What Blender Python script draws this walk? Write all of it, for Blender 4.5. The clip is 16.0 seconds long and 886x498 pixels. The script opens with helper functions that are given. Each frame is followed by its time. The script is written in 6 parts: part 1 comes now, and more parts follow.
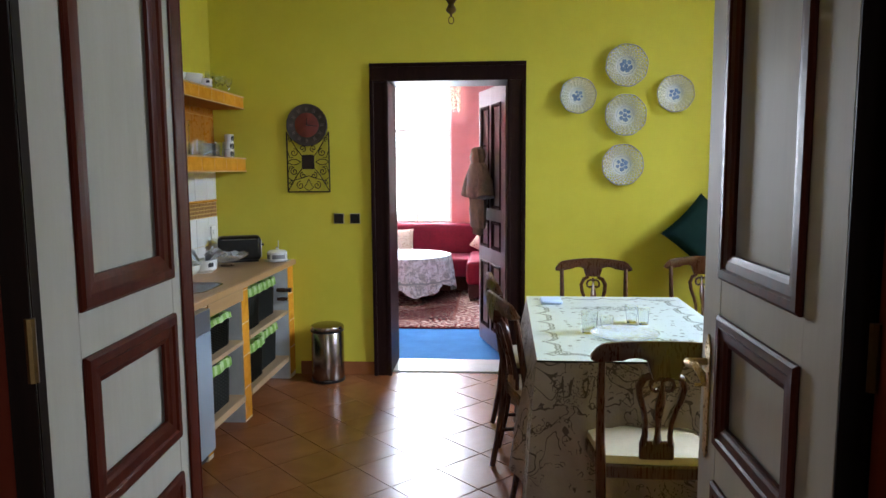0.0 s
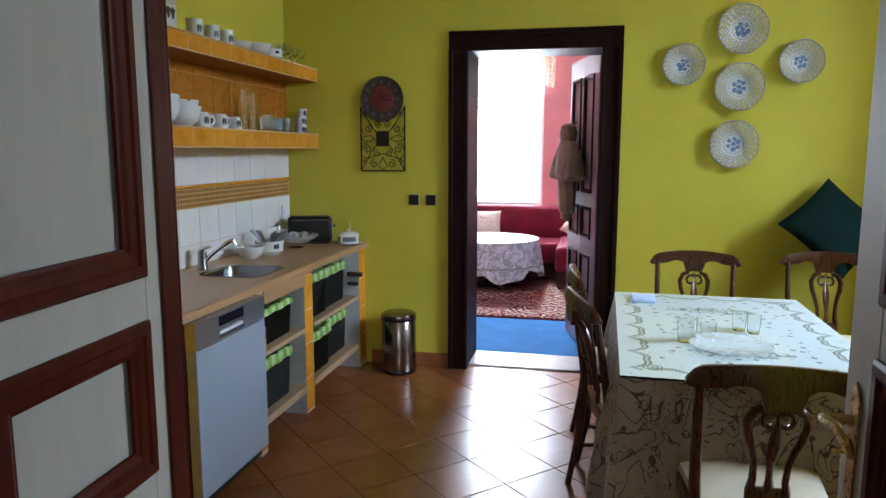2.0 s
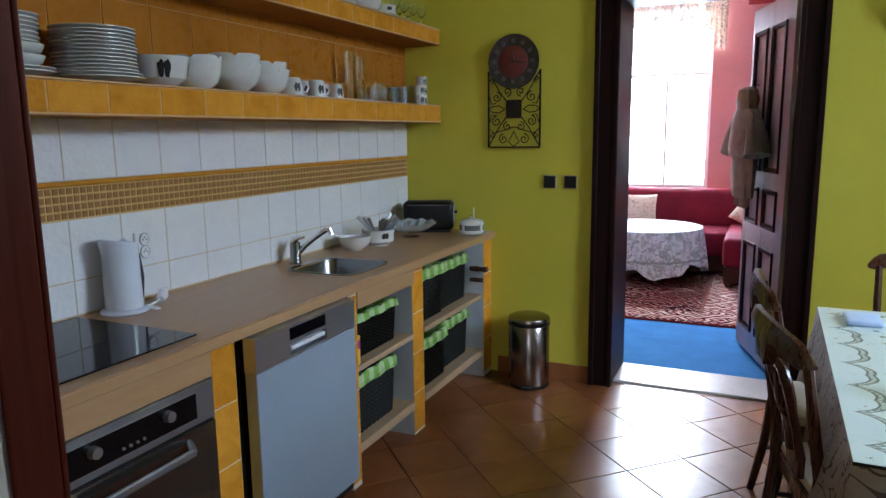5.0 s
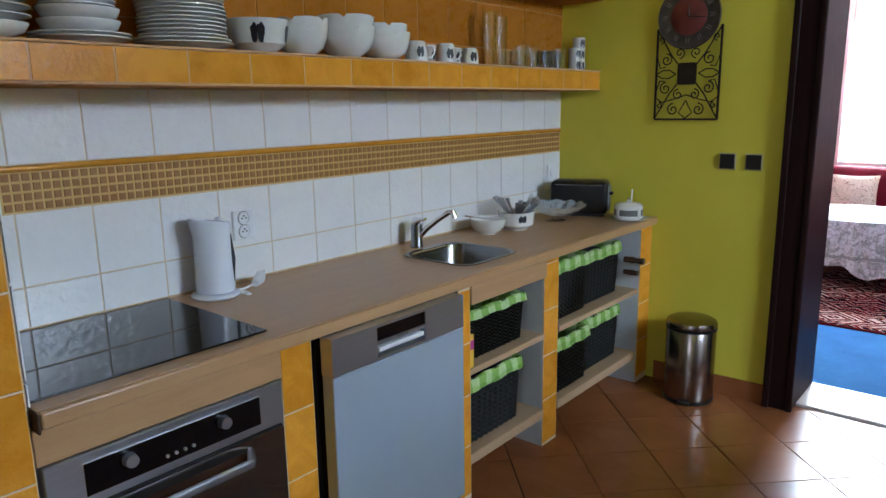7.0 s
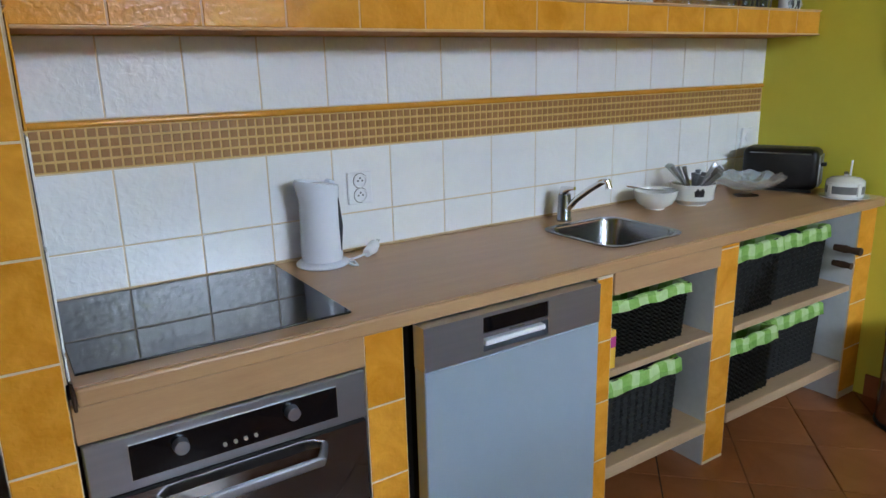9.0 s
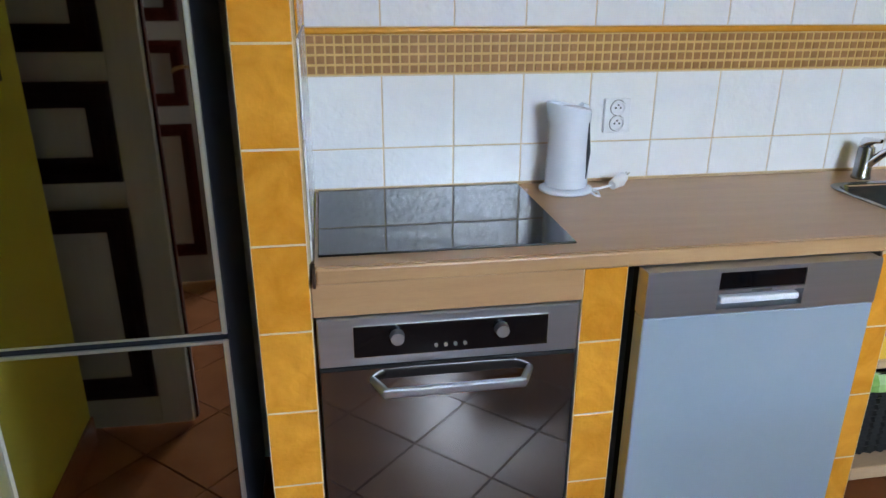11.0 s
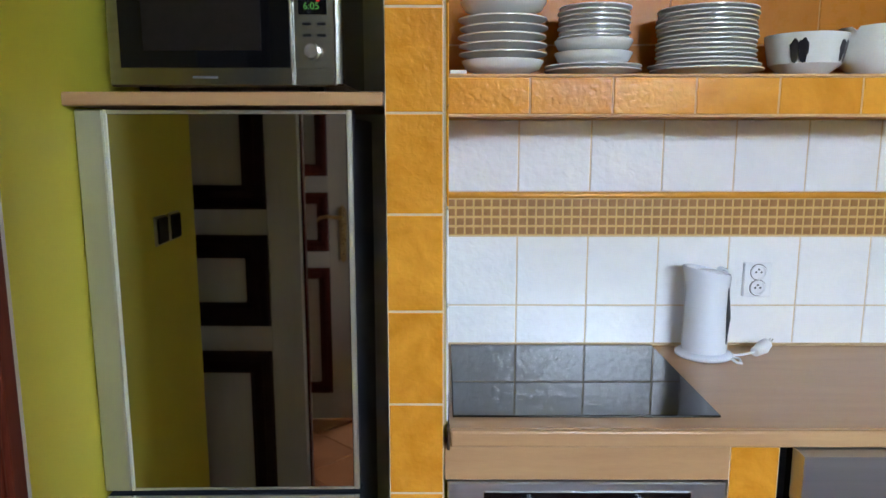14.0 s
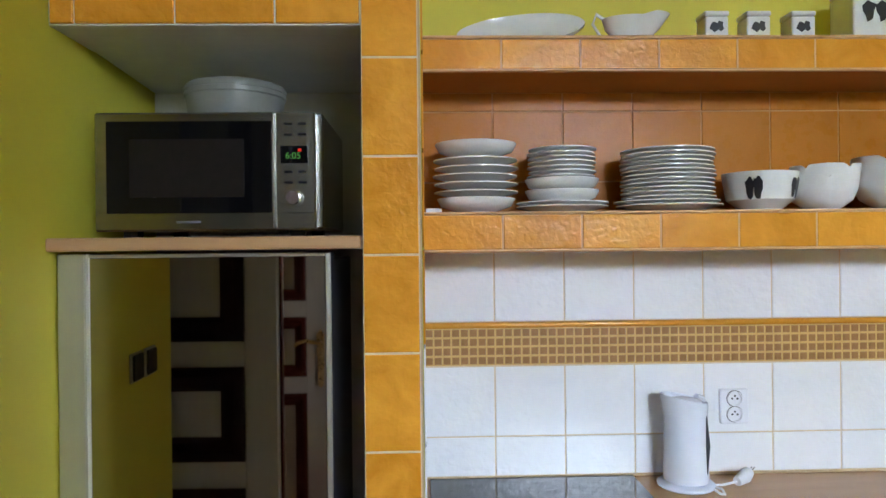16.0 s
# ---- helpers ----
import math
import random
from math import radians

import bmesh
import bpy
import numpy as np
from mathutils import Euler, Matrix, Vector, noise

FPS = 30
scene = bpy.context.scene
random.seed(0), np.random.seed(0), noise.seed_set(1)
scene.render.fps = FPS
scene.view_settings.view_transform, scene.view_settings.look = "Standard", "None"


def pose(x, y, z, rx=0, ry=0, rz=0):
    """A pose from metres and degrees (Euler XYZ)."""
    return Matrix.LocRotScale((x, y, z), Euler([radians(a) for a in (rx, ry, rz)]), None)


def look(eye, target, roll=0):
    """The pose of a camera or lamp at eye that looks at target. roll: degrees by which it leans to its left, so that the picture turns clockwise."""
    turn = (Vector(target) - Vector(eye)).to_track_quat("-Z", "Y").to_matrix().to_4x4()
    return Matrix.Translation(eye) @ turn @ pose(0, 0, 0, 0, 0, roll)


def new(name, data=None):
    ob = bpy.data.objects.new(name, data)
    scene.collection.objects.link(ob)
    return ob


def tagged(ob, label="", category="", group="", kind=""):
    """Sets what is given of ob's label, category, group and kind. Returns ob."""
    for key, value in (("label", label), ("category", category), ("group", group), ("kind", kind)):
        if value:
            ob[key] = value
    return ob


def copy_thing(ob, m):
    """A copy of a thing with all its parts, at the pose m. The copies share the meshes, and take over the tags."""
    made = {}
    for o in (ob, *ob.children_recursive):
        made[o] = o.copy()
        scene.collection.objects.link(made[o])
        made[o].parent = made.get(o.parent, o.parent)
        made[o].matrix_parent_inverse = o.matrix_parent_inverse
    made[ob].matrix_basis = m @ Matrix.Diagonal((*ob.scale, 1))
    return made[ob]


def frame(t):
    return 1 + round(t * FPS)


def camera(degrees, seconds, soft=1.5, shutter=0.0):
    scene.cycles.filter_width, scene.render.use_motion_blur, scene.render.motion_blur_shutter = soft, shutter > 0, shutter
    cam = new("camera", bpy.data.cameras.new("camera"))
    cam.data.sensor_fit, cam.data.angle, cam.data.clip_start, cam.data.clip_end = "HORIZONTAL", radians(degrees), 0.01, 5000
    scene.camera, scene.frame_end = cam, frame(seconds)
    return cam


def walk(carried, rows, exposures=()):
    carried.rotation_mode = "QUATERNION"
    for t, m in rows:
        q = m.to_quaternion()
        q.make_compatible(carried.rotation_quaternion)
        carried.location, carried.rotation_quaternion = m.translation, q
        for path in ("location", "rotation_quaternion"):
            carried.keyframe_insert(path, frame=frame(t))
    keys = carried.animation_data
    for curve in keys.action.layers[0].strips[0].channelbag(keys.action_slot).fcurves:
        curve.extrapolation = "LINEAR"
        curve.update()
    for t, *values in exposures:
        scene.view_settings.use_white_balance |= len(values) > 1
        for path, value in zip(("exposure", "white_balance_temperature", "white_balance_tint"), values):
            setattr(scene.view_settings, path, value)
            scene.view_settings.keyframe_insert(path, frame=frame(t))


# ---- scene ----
cam = camera(65.2, 16.0)
PATH = [
    (0, (0.495, 0.031, 1.5185), (0.349, 2.013, 1.2945), -0.4),
    (0.5, (0.517, 0.117, 1.5185), (0.356, 2.097, 1.2835), -0.5),
    (1, (0.562, 0.21, 1.5205), (0.299, 2.178, 1.2775), -0.2),
    (1.5, (0.575, 0.298, 1.5175), (0.217, 2.248, 1.2575), -0.0),
    (2, (0.561, 0.438, 1.5095), (0.143, 2.374, 1.2285), 0.1),
    (2.5, (0.528, 0.562, 1.5075), (0.063, 2.485, 1.2145), 0.2),
    (3, (0.517, 0.686, 1.4965), (-0.002, 2.595, 1.2035), 0.1),
    (5.5, (0.441, 1.274, 1.4565), (-0.484, 3.012, 1.1045), -0.8),
    (6, (0.435, 1.373, 1.4585), (-0.599, 3.042, 1.0755), -0.7),
    (6.5, (0.43, 1.495, 1.4645), (-0.699, 3.091, 1.0435), -0.6),
    (7, (0.458, 1.629, 1.4595), (-0.805, 3.126, 1.0525), -0.9),
    (7.5, (0.434, 1.73, 1.4495), (-0.922, 3.142, 1.0405), -1.0),
    (8, (0.375, 1.852, 1.4415), (-1.055, 3.186, 1.0215), -1.1),
    (8.5, (0.348, 1.937, 1.4405), (-1.158, 3.178, 1.0025), -0.9),
    (9, (0.359, 2.018, 1.4245), (-1.261, 3.076, 0.9195), -1.4),
    (9.5, (0.373, 2.099, 1.4235), (-1.353, 2.938, 0.8615), -1.3),
    (10, (0.38, 2.14, 1.4085), (-1.412, 2.781, 0.7925), -1.0),
    (12.5, (0.353, 2.1, 1.4325), (-1.531, 2.098, 0.7615), 0.8),
    (13, (0.357, 2.1, 1.4335), (-1.568, 2.105, 0.8905), 0.6),
    (13.5, (0.371, 2.079, 1.4595), (-1.58, 2.101, 1.0215), 0.3),
    (14, (0.38, 2.074, 1.4795), (-1.594, 2.07, 1.1545), 0.0),
    (14.5, (0.381, 2.069, 1.5055), (-1.605, 2.04, 1.2725), -0.4),
    (15, (0.387, 2.066, 1.5085), (-1.61, 2.013, 1.4045), -0.8),
    (15.5, (0.394, 2.069, 1.5175), (-1.606, 2.01, 1.5075), -0.9),
    (16, (0.405, 2.079, 1.5355), (-1.595, 2.137, 1.5315), -0.6),
]
walk(cam, [(t, look(eye, target, roll)) for t, eye, target, roll in PATH],
     [(0, 0.22, 6500, 11), (2, 0.03, 6200, 11), (4, -0.15, 6050, 9), (5.5, -0.22, 6000, 9), (7, 0.02, 6100, 9), (9, 0.28, 6200, 10), (10.5, 0.47, 6150, 10), (12.5, 0.95, 6150, 11), (14, 0.80, 6250, 11), (16, 0.78, 6350, 12)])

# ---- light ----
world = bpy.data.worlds.new("world")
scene.world = world
world.use_nodes = True
wn = world.node_tree.nodes
sky = wn.new("ShaderNodeTexSky")
sky.sky_type, sky.sun_disc = "NISHITA", False
sky.sun_elevation, sky.sun_rotation = radians(38), radians(100)
world.node_tree.links.new(sky.outputs[0], wn["Background"].inputs[0])
wn["Background"].inputs[1].default_value = 0.08


def lamp(name, kind, energy, colour, m, **kw):
    data = bpy.data.lights.new(name, kind)
    data.energy, data.color = energy, colour
    for k, v in kw.items():
        if k == "size":
            data.shape = "RECTANGLE"
            data.size, data.size_y = v
        if k == "spread":
            data.spread = radians(v)
        if k == "angle":
            data.angle = v
    ob = new(name, data)
    ob.matrix_world = m
    return ob


lamp("sun", "SUN", 1.0, (1, 0.96, 0.9), look((20, -3, 16), (0, 3, 0)), angle=radians(14))
lamp("window_light", "AREA", 2600, (0.70, 0.83, 1.0), look((5.6, 4.6, 4.05), (-1.0, 4.6, 4.05)), size=(6.0, 3.0))
# unseen fill lamp behind an added hall opening, brightens the door leaves
lamp("hall_fill_light", "AREA", 25, (0.85, 0.9, 1.0), look((1.4, -2.55, 1.7), (0.6, 1.0, 1.2)), size=(1.1, 1.3))
lamp("parlour_window_light", "AREA", 370, (0.78, 0.87, 1.0), look((-0.55, 9.62, 1.8), (-0.2, 5.0, 0.3)), size=(0.92, 1.9))


# ---- materials ----
def setp(node, **kw):
    names = {"col": "Base Color", "rough": "Roughness", "metal": "Metallic", "coat": "Coat Weight",
             "coat_rough": "Coat Roughness", "trans": "Transmission Weight", "ior": "IOR", "sheen": "Sheen Weight",
             "spec": "Specular IOR Level", "alpha": "Alpha"}
    for k, v in kw.items():
        node.inputs[names[k]].default_value = (*v, 1) if k == "col" else v


class Mat:
    """A node material with short helpers."""

    def __init__(self, name):
        self.m = bpy.data.materials.new(name)
        self.m.use_nodes = True
        self.t = self.m.node_tree
        self.n = self.t.nodes
        self.b = self.n["Principled BSDF"]
        self.tc = self.n.new("ShaderNodeTexCoord")

    def link(self, a, b):
        self.t.links.new(a, b)

    def mapping(self, scale=(1, 1, 1), rot=(0, 0, 0), src="Object"):
        mp = self.n.new("ShaderNodeMapping")
        mp.inputs["Scale"].default_value = scale
        mp.inputs["Rotation"].default_value = rot
        self.link(self.tc.outputs[src], mp.inputs[0])
        return mp.outputs[0]

    def noise(self, scale, detail=4, rough=0.55, vec=None, dist=0.0):
        t = self.n.new("ShaderNodeTexNoise")
        t.inputs["Scale"].default_value = scale
        t.inputs["Detail"].default_value = detail
        t.inputs["Roughness"].default_value = rough
        t.inputs["Distortion"].default_value = dist
        if vec is not None:
            self.link(vec, t.inputs["Vector"])
        else:
            self.link(self.tc.outputs["Object"], t.inputs["Vector"])
        return t.outputs["Fac"]

    def ramp(self, fac, stops, const=False):
        r = self.n.new("ShaderNodeValToRGB")
        if const:
            r.color_ramp.interpolation = "CONSTANT"
        e = r.color_ramp.elements
        e[0].position, e[0].color = stops[0][0], (*stops[0][1], 1)
        e[1].position, e[1].color = stops[-1][0], (*stops[-1][1], 1)
        for p, c in stops[1:-1]:
            k = e.new(p)
            k.color = (*c, 1)
        self.link(fac, r.inputs[0])
        return r.outputs[0]

    def mix(self, fac, a, b, mode="MIX"):
        x = self.n.new("ShaderNodeMix")
        x.data_type, x.blend_type = "RGBA", mode
        for v, i in ((fac, 0), (a, 6), (b, 7)):
            if isinstance(v, (int, float)):
                x.inputs[i].default_value = v
            elif isinstance(v, tuple):
                x.inputs[i].default_value = (*v, 1)
            else:
                self.link(v, x.inputs[i])
        return x.outputs[2]

    def math(self, op, a, b=0.0):
        x = self.n.new("ShaderNodeMath")
        x.operation = op
        for v, i in ((a, 0), (b, 1)):
            if isinstance(v, (int, float)):
                x.inputs[i].default_value = v
            else:
                self.link(v, x.inputs[i])
        return x.outputs[0]

    def bump(self, h, strength, dist=0.002):
        b = self.n.new("ShaderNodeBump")
        b.inputs["Strength"].default_value = strength
        b.inputs["Distance"].default_value = dist
        self.link(h, b.inputs["Height"])
        self.link(b.outputs[0], self.b.inputs["Normal"])

    def rand(self):
        o = self.n.new("ShaderNodeObjectInfo")
        return o.outputs["Random"]


def surface(name, a, b, rough=0.5, scale=3.0, metal=0.0, bump=0.0, bscale=60.0, bdist=0.002, stretch=(1, 1, 1), rvar=0.06,
            rand=0.0, coat=0.0, spec=0.5, detail=5, sheen=0.0):
    """A surface of two near colours, mixed by large and fine noise, with a slightly uneven gloss and relief."""
    q = Mat(name)
    v = q.mapping(stretch)
    big, fine = q.noise(scale, detail, vec=v), q.noise(scale * 9, 3, vec=v)
    f = q.math("ADD", q.math("MULTIPLY", big, 0.7), q.math("MULTIPLY", fine, 0.3))
    if rand:
        f = q.math("ADD", f, q.math("MULTIPLY", q.math("SUBTRACT", q.rand(), 0.5), rand))
    q.link(q.ramp(f, [(0.32, a), (0.68, b)]), q.b.inputs["Base Color"])
    q.link(q.math("ADD", q.math("MULTIPLY", fine, rvar), rough - rvar / 2), q.b.inputs["Roughness"])
    setp(q.b, metal=metal, coat=coat, spec=spec, sheen=sheen)
    if bump:
        q.bump(q.noise(bscale, 4, vec=v), bump, bdist)
    return q.m


def wood(name, a, b, rough=0.35, axis=2, scale=1.0, coat=0.0):
    """Wood with its grain along an axis."""
    q = Mat(name)
    s = [14 * scale] * 3
    s[axis] = 0.9 * scale
    v = q.mapping(tuple(s))
    g = q.noise(1.6, 6, 0.6, vec=v, dist=1.2)
    g2 = q.noise(9, 3, vec=v)
    f = q.math("ADD", q.math("MULTIPLY", g, 0.75), q.math("MULTIPLY", g2, 0.25))
    q.link(q.ramp(f, [(0.3, a), (0.7, b)]), q.b.inputs["Base Color"])
    q.link(q.math("ADD", q.math("MULTIPLY", g2, 0.15), rough - 0.07), q.b.inputs["Roughness"])
    setp(q.b, coat=coat, coat_rough=0.2)
    q.bump(f, 0.25, 0.001)
    if rough > 0.4:
        setp(q.b, spec=0.07)
    return q.m


def glazed(name, a, b, rough=0.12, wave=0.5, wscale=26.0, cloud=7.0, rand=0.25, spread=(0.3, 0.7), spec=0.33):
    """A glazed ceramic tile: cloudy glaze, wavy surface, each tile a little different."""
    q = Mat(name)
    v = q.tc.outputs["Object"]
    r = q.rand()
    off = q.n.new("ShaderNodeVectorMath")
    off.operation = "ADD"
    comb = q.n.new("ShaderNodeCombineXYZ")
    for i in range(3):
        q.link(q.math("MULTIPLY", r, 17.0 + 9 * i), comb.inputs[i])
    q.link(v, off.inputs[0])
    q.link(comb.outputs[0], off.inputs[1])
    o = off.outputs[0]
    f = q.math("ADD", q.noise(cloud, 5, 0.6, vec=o, dist=0.6), q.math("MULTIPLY", q.math("SUBTRACT", r, 0.5), rand))
    q.link(q.ramp(f, [(spread[0], a), (spread[1], b)]), q.b.inputs["Base Color"])
    q.link(q.math("ADD", q.math("MULTIPLY", q.noise(30, 3, vec=o), 0.08), rough - 0.04), q.b.inputs["Roughness"])
    setp(q.b, spec=spec)
    q.bump(q.noise(wscale, 2, 0.4, vec=o, dist=0.4), wave, 0.004)
    return q.m


def clear_glass(name, tint=(1, 1, 1), rough=0.0):
    q = Mat(name)
    setp(q.b, col=tint, rough=rough, trans=1.0, ior=1.12, coat=1.0, coat_rough=0.0)
    return q.m


YELLOW = surface("yellow_wall_paint", (0.62, 0.55, 0.048), (0.68, 0.61, 0.066), 0.62, 1.2, bump=0.25, bscale=140, bdist=0.0012)
PINK = surface("pink_wall_paint", (0.58, 0.25, 0.25), (0.64, 0.285, 0.28), 0.7, 1.5, bump=0.2, bscale=120, bdist=0.001)
CEILING = surface("white_ceiling_paint", (0.72, 0.71, 0.68), (0.8, 0.79, 0.76), 0.8, 1.0, bump=0.2, bscale=100)
HALLWALL = surface("hall_plaster", (0.5, 0.46, 0.36), (0.56, 0.52, 0.42), 0.8, 1.0, bump=0.2, bscale=100)
PLASTER = surface("grey_white_plaster", (0.68, 0.70, 0.69), (0.78, 0.79, 0.78), 0.75, 4.0, bump=0.4, bscale=60, bdist=0.002)
SIDEPAINT = surface("white_painted_masonry", (0.52, 0.56, 0.6), (0.64, 0.68, 0.72), 0.6, 5.0, bump=0.4, bscale=50, bdist=0.002)
TERRA = glazed("terracotta_floor_tile", (0.24, 0.080, 0.030), (0.35, 0.134, 0.050), 0.25, 0.04, 9.0, 3.5, 0.3, (0.25, 0.75), 0.6)
GROUT = surface("dark_floor_grout", (0.035, 0.024, 0.018), (0.06, 0.042, 0.03), 0.9, 20, spec=0.04)
WHITETILE = glazed("white_wavy_wall_tile", (0.80, 0.81, 0.84), (0.85, 0.855, 0.875), 0.11, 0.56, 48.0, 9.0, 0.2, spec=0.5)
PEACHGROUT = surface("peach_tile_grout", (0.64, 0.38, 0.17), (0.74, 0.46, 0.23), 0.8, 30)
ORANGETILE = glazed("orange_glazed_tile", (0.62, 0.245, 0.018), (0.79, 0.36, 0.040), 0.20, 0.40, 70.0, 11.0, 0.22, spec=0.20)
# hammered glaze's own brown-orange, lowered further for the shade inside the shelf
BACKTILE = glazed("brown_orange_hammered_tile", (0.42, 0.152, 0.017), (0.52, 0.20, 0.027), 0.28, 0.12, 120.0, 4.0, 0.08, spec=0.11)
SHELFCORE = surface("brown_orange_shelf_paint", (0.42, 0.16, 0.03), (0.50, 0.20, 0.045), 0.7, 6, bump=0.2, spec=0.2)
MOSAIC = surface("ochre_mosaic", (0.30, 0.14, 0.04), (0.40, 0.2, 0.07), 0.3, 30, bump=0.2, bscale=80)
MOSGROUT = surface("sand_mosaic_grout", (0.62, 0.40, 0.14), (0.7, 0.47, 0.18), 0.7, 30)
TILEGROUT = surface("pale_tile_grout", (0.66, 0.52, 0.34), (0.74, 0.60, 0.42), 0.8, 30)
WALLGROUT = surface("ochre_wall_grout", (0.5, 0.36, 0.2), (0.58, 0.43, 0.26), 0.8, 30)
LISTEL = surface("orange_listel_glaze", (0.62, 0.27, 0.03), (0.72, 0.34, 0.05), 0.15, 12)
LAMINATE = surface("beech_laminate", (0.43, 0.247, 0.118), (0.51, 0.31, 0.155), 0.30, 4, stretch=(6, 0.7, 6), rvar=0.08, bump=0.05, bscale=90)
SHELFWOOD = surface("beech_shelf_board", (0.42, 0.28, 0.16), (0.52, 0.36, 0.22), 0.45, 4, stretch=(6, 0.7, 6))
# olive tint and low value imitate the dim yellow room mirrored in it
OVENSTEEL = surface("steel_with_room_reflection", (0.27, 0.265, 0.235), (0.32, 0.315, 0.28), 0.24, 3, metal=1.0, stretch=(1, 0.4, 40), rvar=0.06)
STEEL = surface("brushed_steel", (0.43, 0.465, 0.52), (0.475, 0.51, 0.565), 0.38, 3, metal=1.0, stretch=(1, 0.4, 40), rvar=0.06)
DWPANEL = surface("grey_blue_door_film", (0.37, 0.465, 0.57), (0.41, 0.505, 0.61), 0.34, 1.5, metal=0.3)
CHROME = surface("polished_chrome", (0.72, 0.73, 0.75), (0.8, 0.8, 0.82), 0.09, 5, metal=1.0, rvar=0.03)
# base kept dark to imitate dark surroundings mirrored in sink and tap
SINKSTEEL = surface("steel_with_dark_reflection", (0.22, 0.23, 0.24), (0.30, 0.31, 0.32), 0.25, 6, metal=1.0)
BINSTEEL = surface("bin_steel", (0.26, 0.22, 0.205), (0.33, 0.285, 0.265), 0.24, 3, metal=1.0, stretch=(30, 30, 1), rvar=0.06)
ALU = surface("satin_aluminium", (0.55, 0.56, 0.52), (0.62, 0.63, 0.59), 0.36, 3, metal=0.85)
BRIGHTALU = surface("bright_anodised_edge", (0.82, 0.83, 0.82), (0.88, 0.89, 0.88), 0.3, 3, metal=0.5)
BLACKGLASS = surface("black_glass", (0.003, 0.003, 0.004), (0.006, 0.006, 0.007), 0.05, 3, rvar=0.02, spec=0.3)
HOBGLASS = surface("ceramic_hob_glass", (0.005, 0.005, 0.006), (0.008, 0.008, 0.010), 0.035, 3, rvar=0.02, spec=0.48)
MIRRORGLASS = surface("dark_mirror_glass", (0.42, 0.41, 0.40), (0.45, 0.44, 0.43), 0.025, 3, metal=1.0, rvar=0.01)
OVENGLASS = surface("dark_oven_glass", (0.16, 0.14, 0.13), (0.19, 0.17, 0.16), 0.05, 3, metal=0.9, rvar=0.02)
BLACKPLASTIC = surface("black_plastic", (0.010, 0.009, 0.009), (0.017, 0.016, 0.016), 0.35, 20, spec=0.25)
DARKBLUE = surface("fridge_side_lacquer", (0.02, 0.024, 0.034), (0.03, 0.035, 0.048), 0.3, 4)
WHITEPLASTIC = surface("white_plastic", (0.74, 0.75, 0.8), (0.8, 0.81, 0.85), 0.3, 10)
KETTLEWHITE = surface("glossy_blue_white_plastic", (0.72, 0.765, 0.87), (0.77, 0.81, 0.91), 0.2, 6)
IVORY = surface("aged_ivory_plastic", (0.40, 0.36, 0.22), (0.46, 0.42, 0.27), 0.45, 20)
CERAMIC = surface("white_porcelain", (0.7, 0.71, 0.69), (0.78, 0.79, 0.77), 0.14, 20, rvar=0.04)
PLATEEDGE = surface("grey_blue_glaze", (0.26, 0.26, 0.29), (0.38, 0.38, 0.42), 0.3, 40)
DARKGROUT = surface("brown_orange_grout", (0.52, 0.27, 0.10), (0.60, 0.34, 0.14), 0.8, 30)
RIMWHITE = surface("grey_openwork_porcelain", (0.55, 0.55, 0.54), (0.66, 0.66, 0.65), 0.3, 20)
TUB = surface("translucent_grey_plastic", (0.21, 0.22, 0.20), (0.26, 0.27, 0.25), 0.35, 10)
PRINT = surface("black_print", (0.012, 0.012, 0.016), (0.02, 0.02, 0.025), 0.3, 20)
BLUEPRINT = surface("cobalt_print", (0.09, 0.16, 0.38), (0.30, 0.40, 0.60), 0.2, 60)
DOORPAINT = surface("off_white_door_paint", (0.38, 0.355, 0.30), (0.435, 0.41, 0.35), 0.6, 2.2, stretch=(3, 3, 0.4), bump=0.15, bscale=40, bdist=0.001, spec=0.15)
MAHOGANY = wood("mahogany_trim", (0.038, 0.0060, 0.0035), (0.085, 0.016, 0.0075), 0.42, 2, coat=0.0)
REDWOOD = wood("red_brown_lining", (0.20, 0.032, 0.016), (0.30, 0.055, 0.028), 0.35, 2, coat=0.2)
DARKFRAME = wood("dark_brown_frame", (0.012, 0.005, 0.005), (0.025, 0.011, 0.010), 0.42, 2)
BLACKFRAME = wood("black_door_rebate", (0.008, 0.005, 0.004), (0.016, 0.009, 0.007), 0.5, 2)
# dark brown wood, greyed so that its colour holds the daylight sheen
SHEENDOOR = wood("brown_door_with_sheen", (0.18, 0.172, 0.178), (0.27, 0.26, 0.265), 0.30, 2)
CHAIRWOOD = wood("dark_cherry_wood", (0.036, 0.0090, 0.0038), (0.066, 0.0185, 0.0072), 0.28, 2, 1.2, coat=0.12)
CREAM = surface("cream_seat_fabric", (0.62, 0.55, 0.42), (0.72, 0.65, 0.52), 0.8, 10, bump=0.4, bscale=300, bdist=0.001, spec=0.12)
BRASS = surface("worn_brass", (0.42, 0.28, 0.1), (0.6, 0.44, 0.2), 0.28, 15, metal=1.0)
DARKBRASS = surface("aged_brass", (0.10, 0.06, 0.02), (0.18, 0.11, 0.04), 0.45, 15, metal=0.9)
IRON = surface("wrought_iron", (0.018, 0.012, 0.010), (0.035, 0.025, 0.02), 0.5, 30, metal=0.5)
MARBLE = surface("pale_marble", (0.62, 0.58, 0.55), (0.74, 0.7, 0.67), 0.25, 4, bump=0.05)
BLUECARPET = surface("blue_carpet", (0.03, 0.17, 0.42), (0.045, 0.23, 0.54), 0.95, 5, bump=0.6, bscale=220, bdist=0.004, spec=0.12)
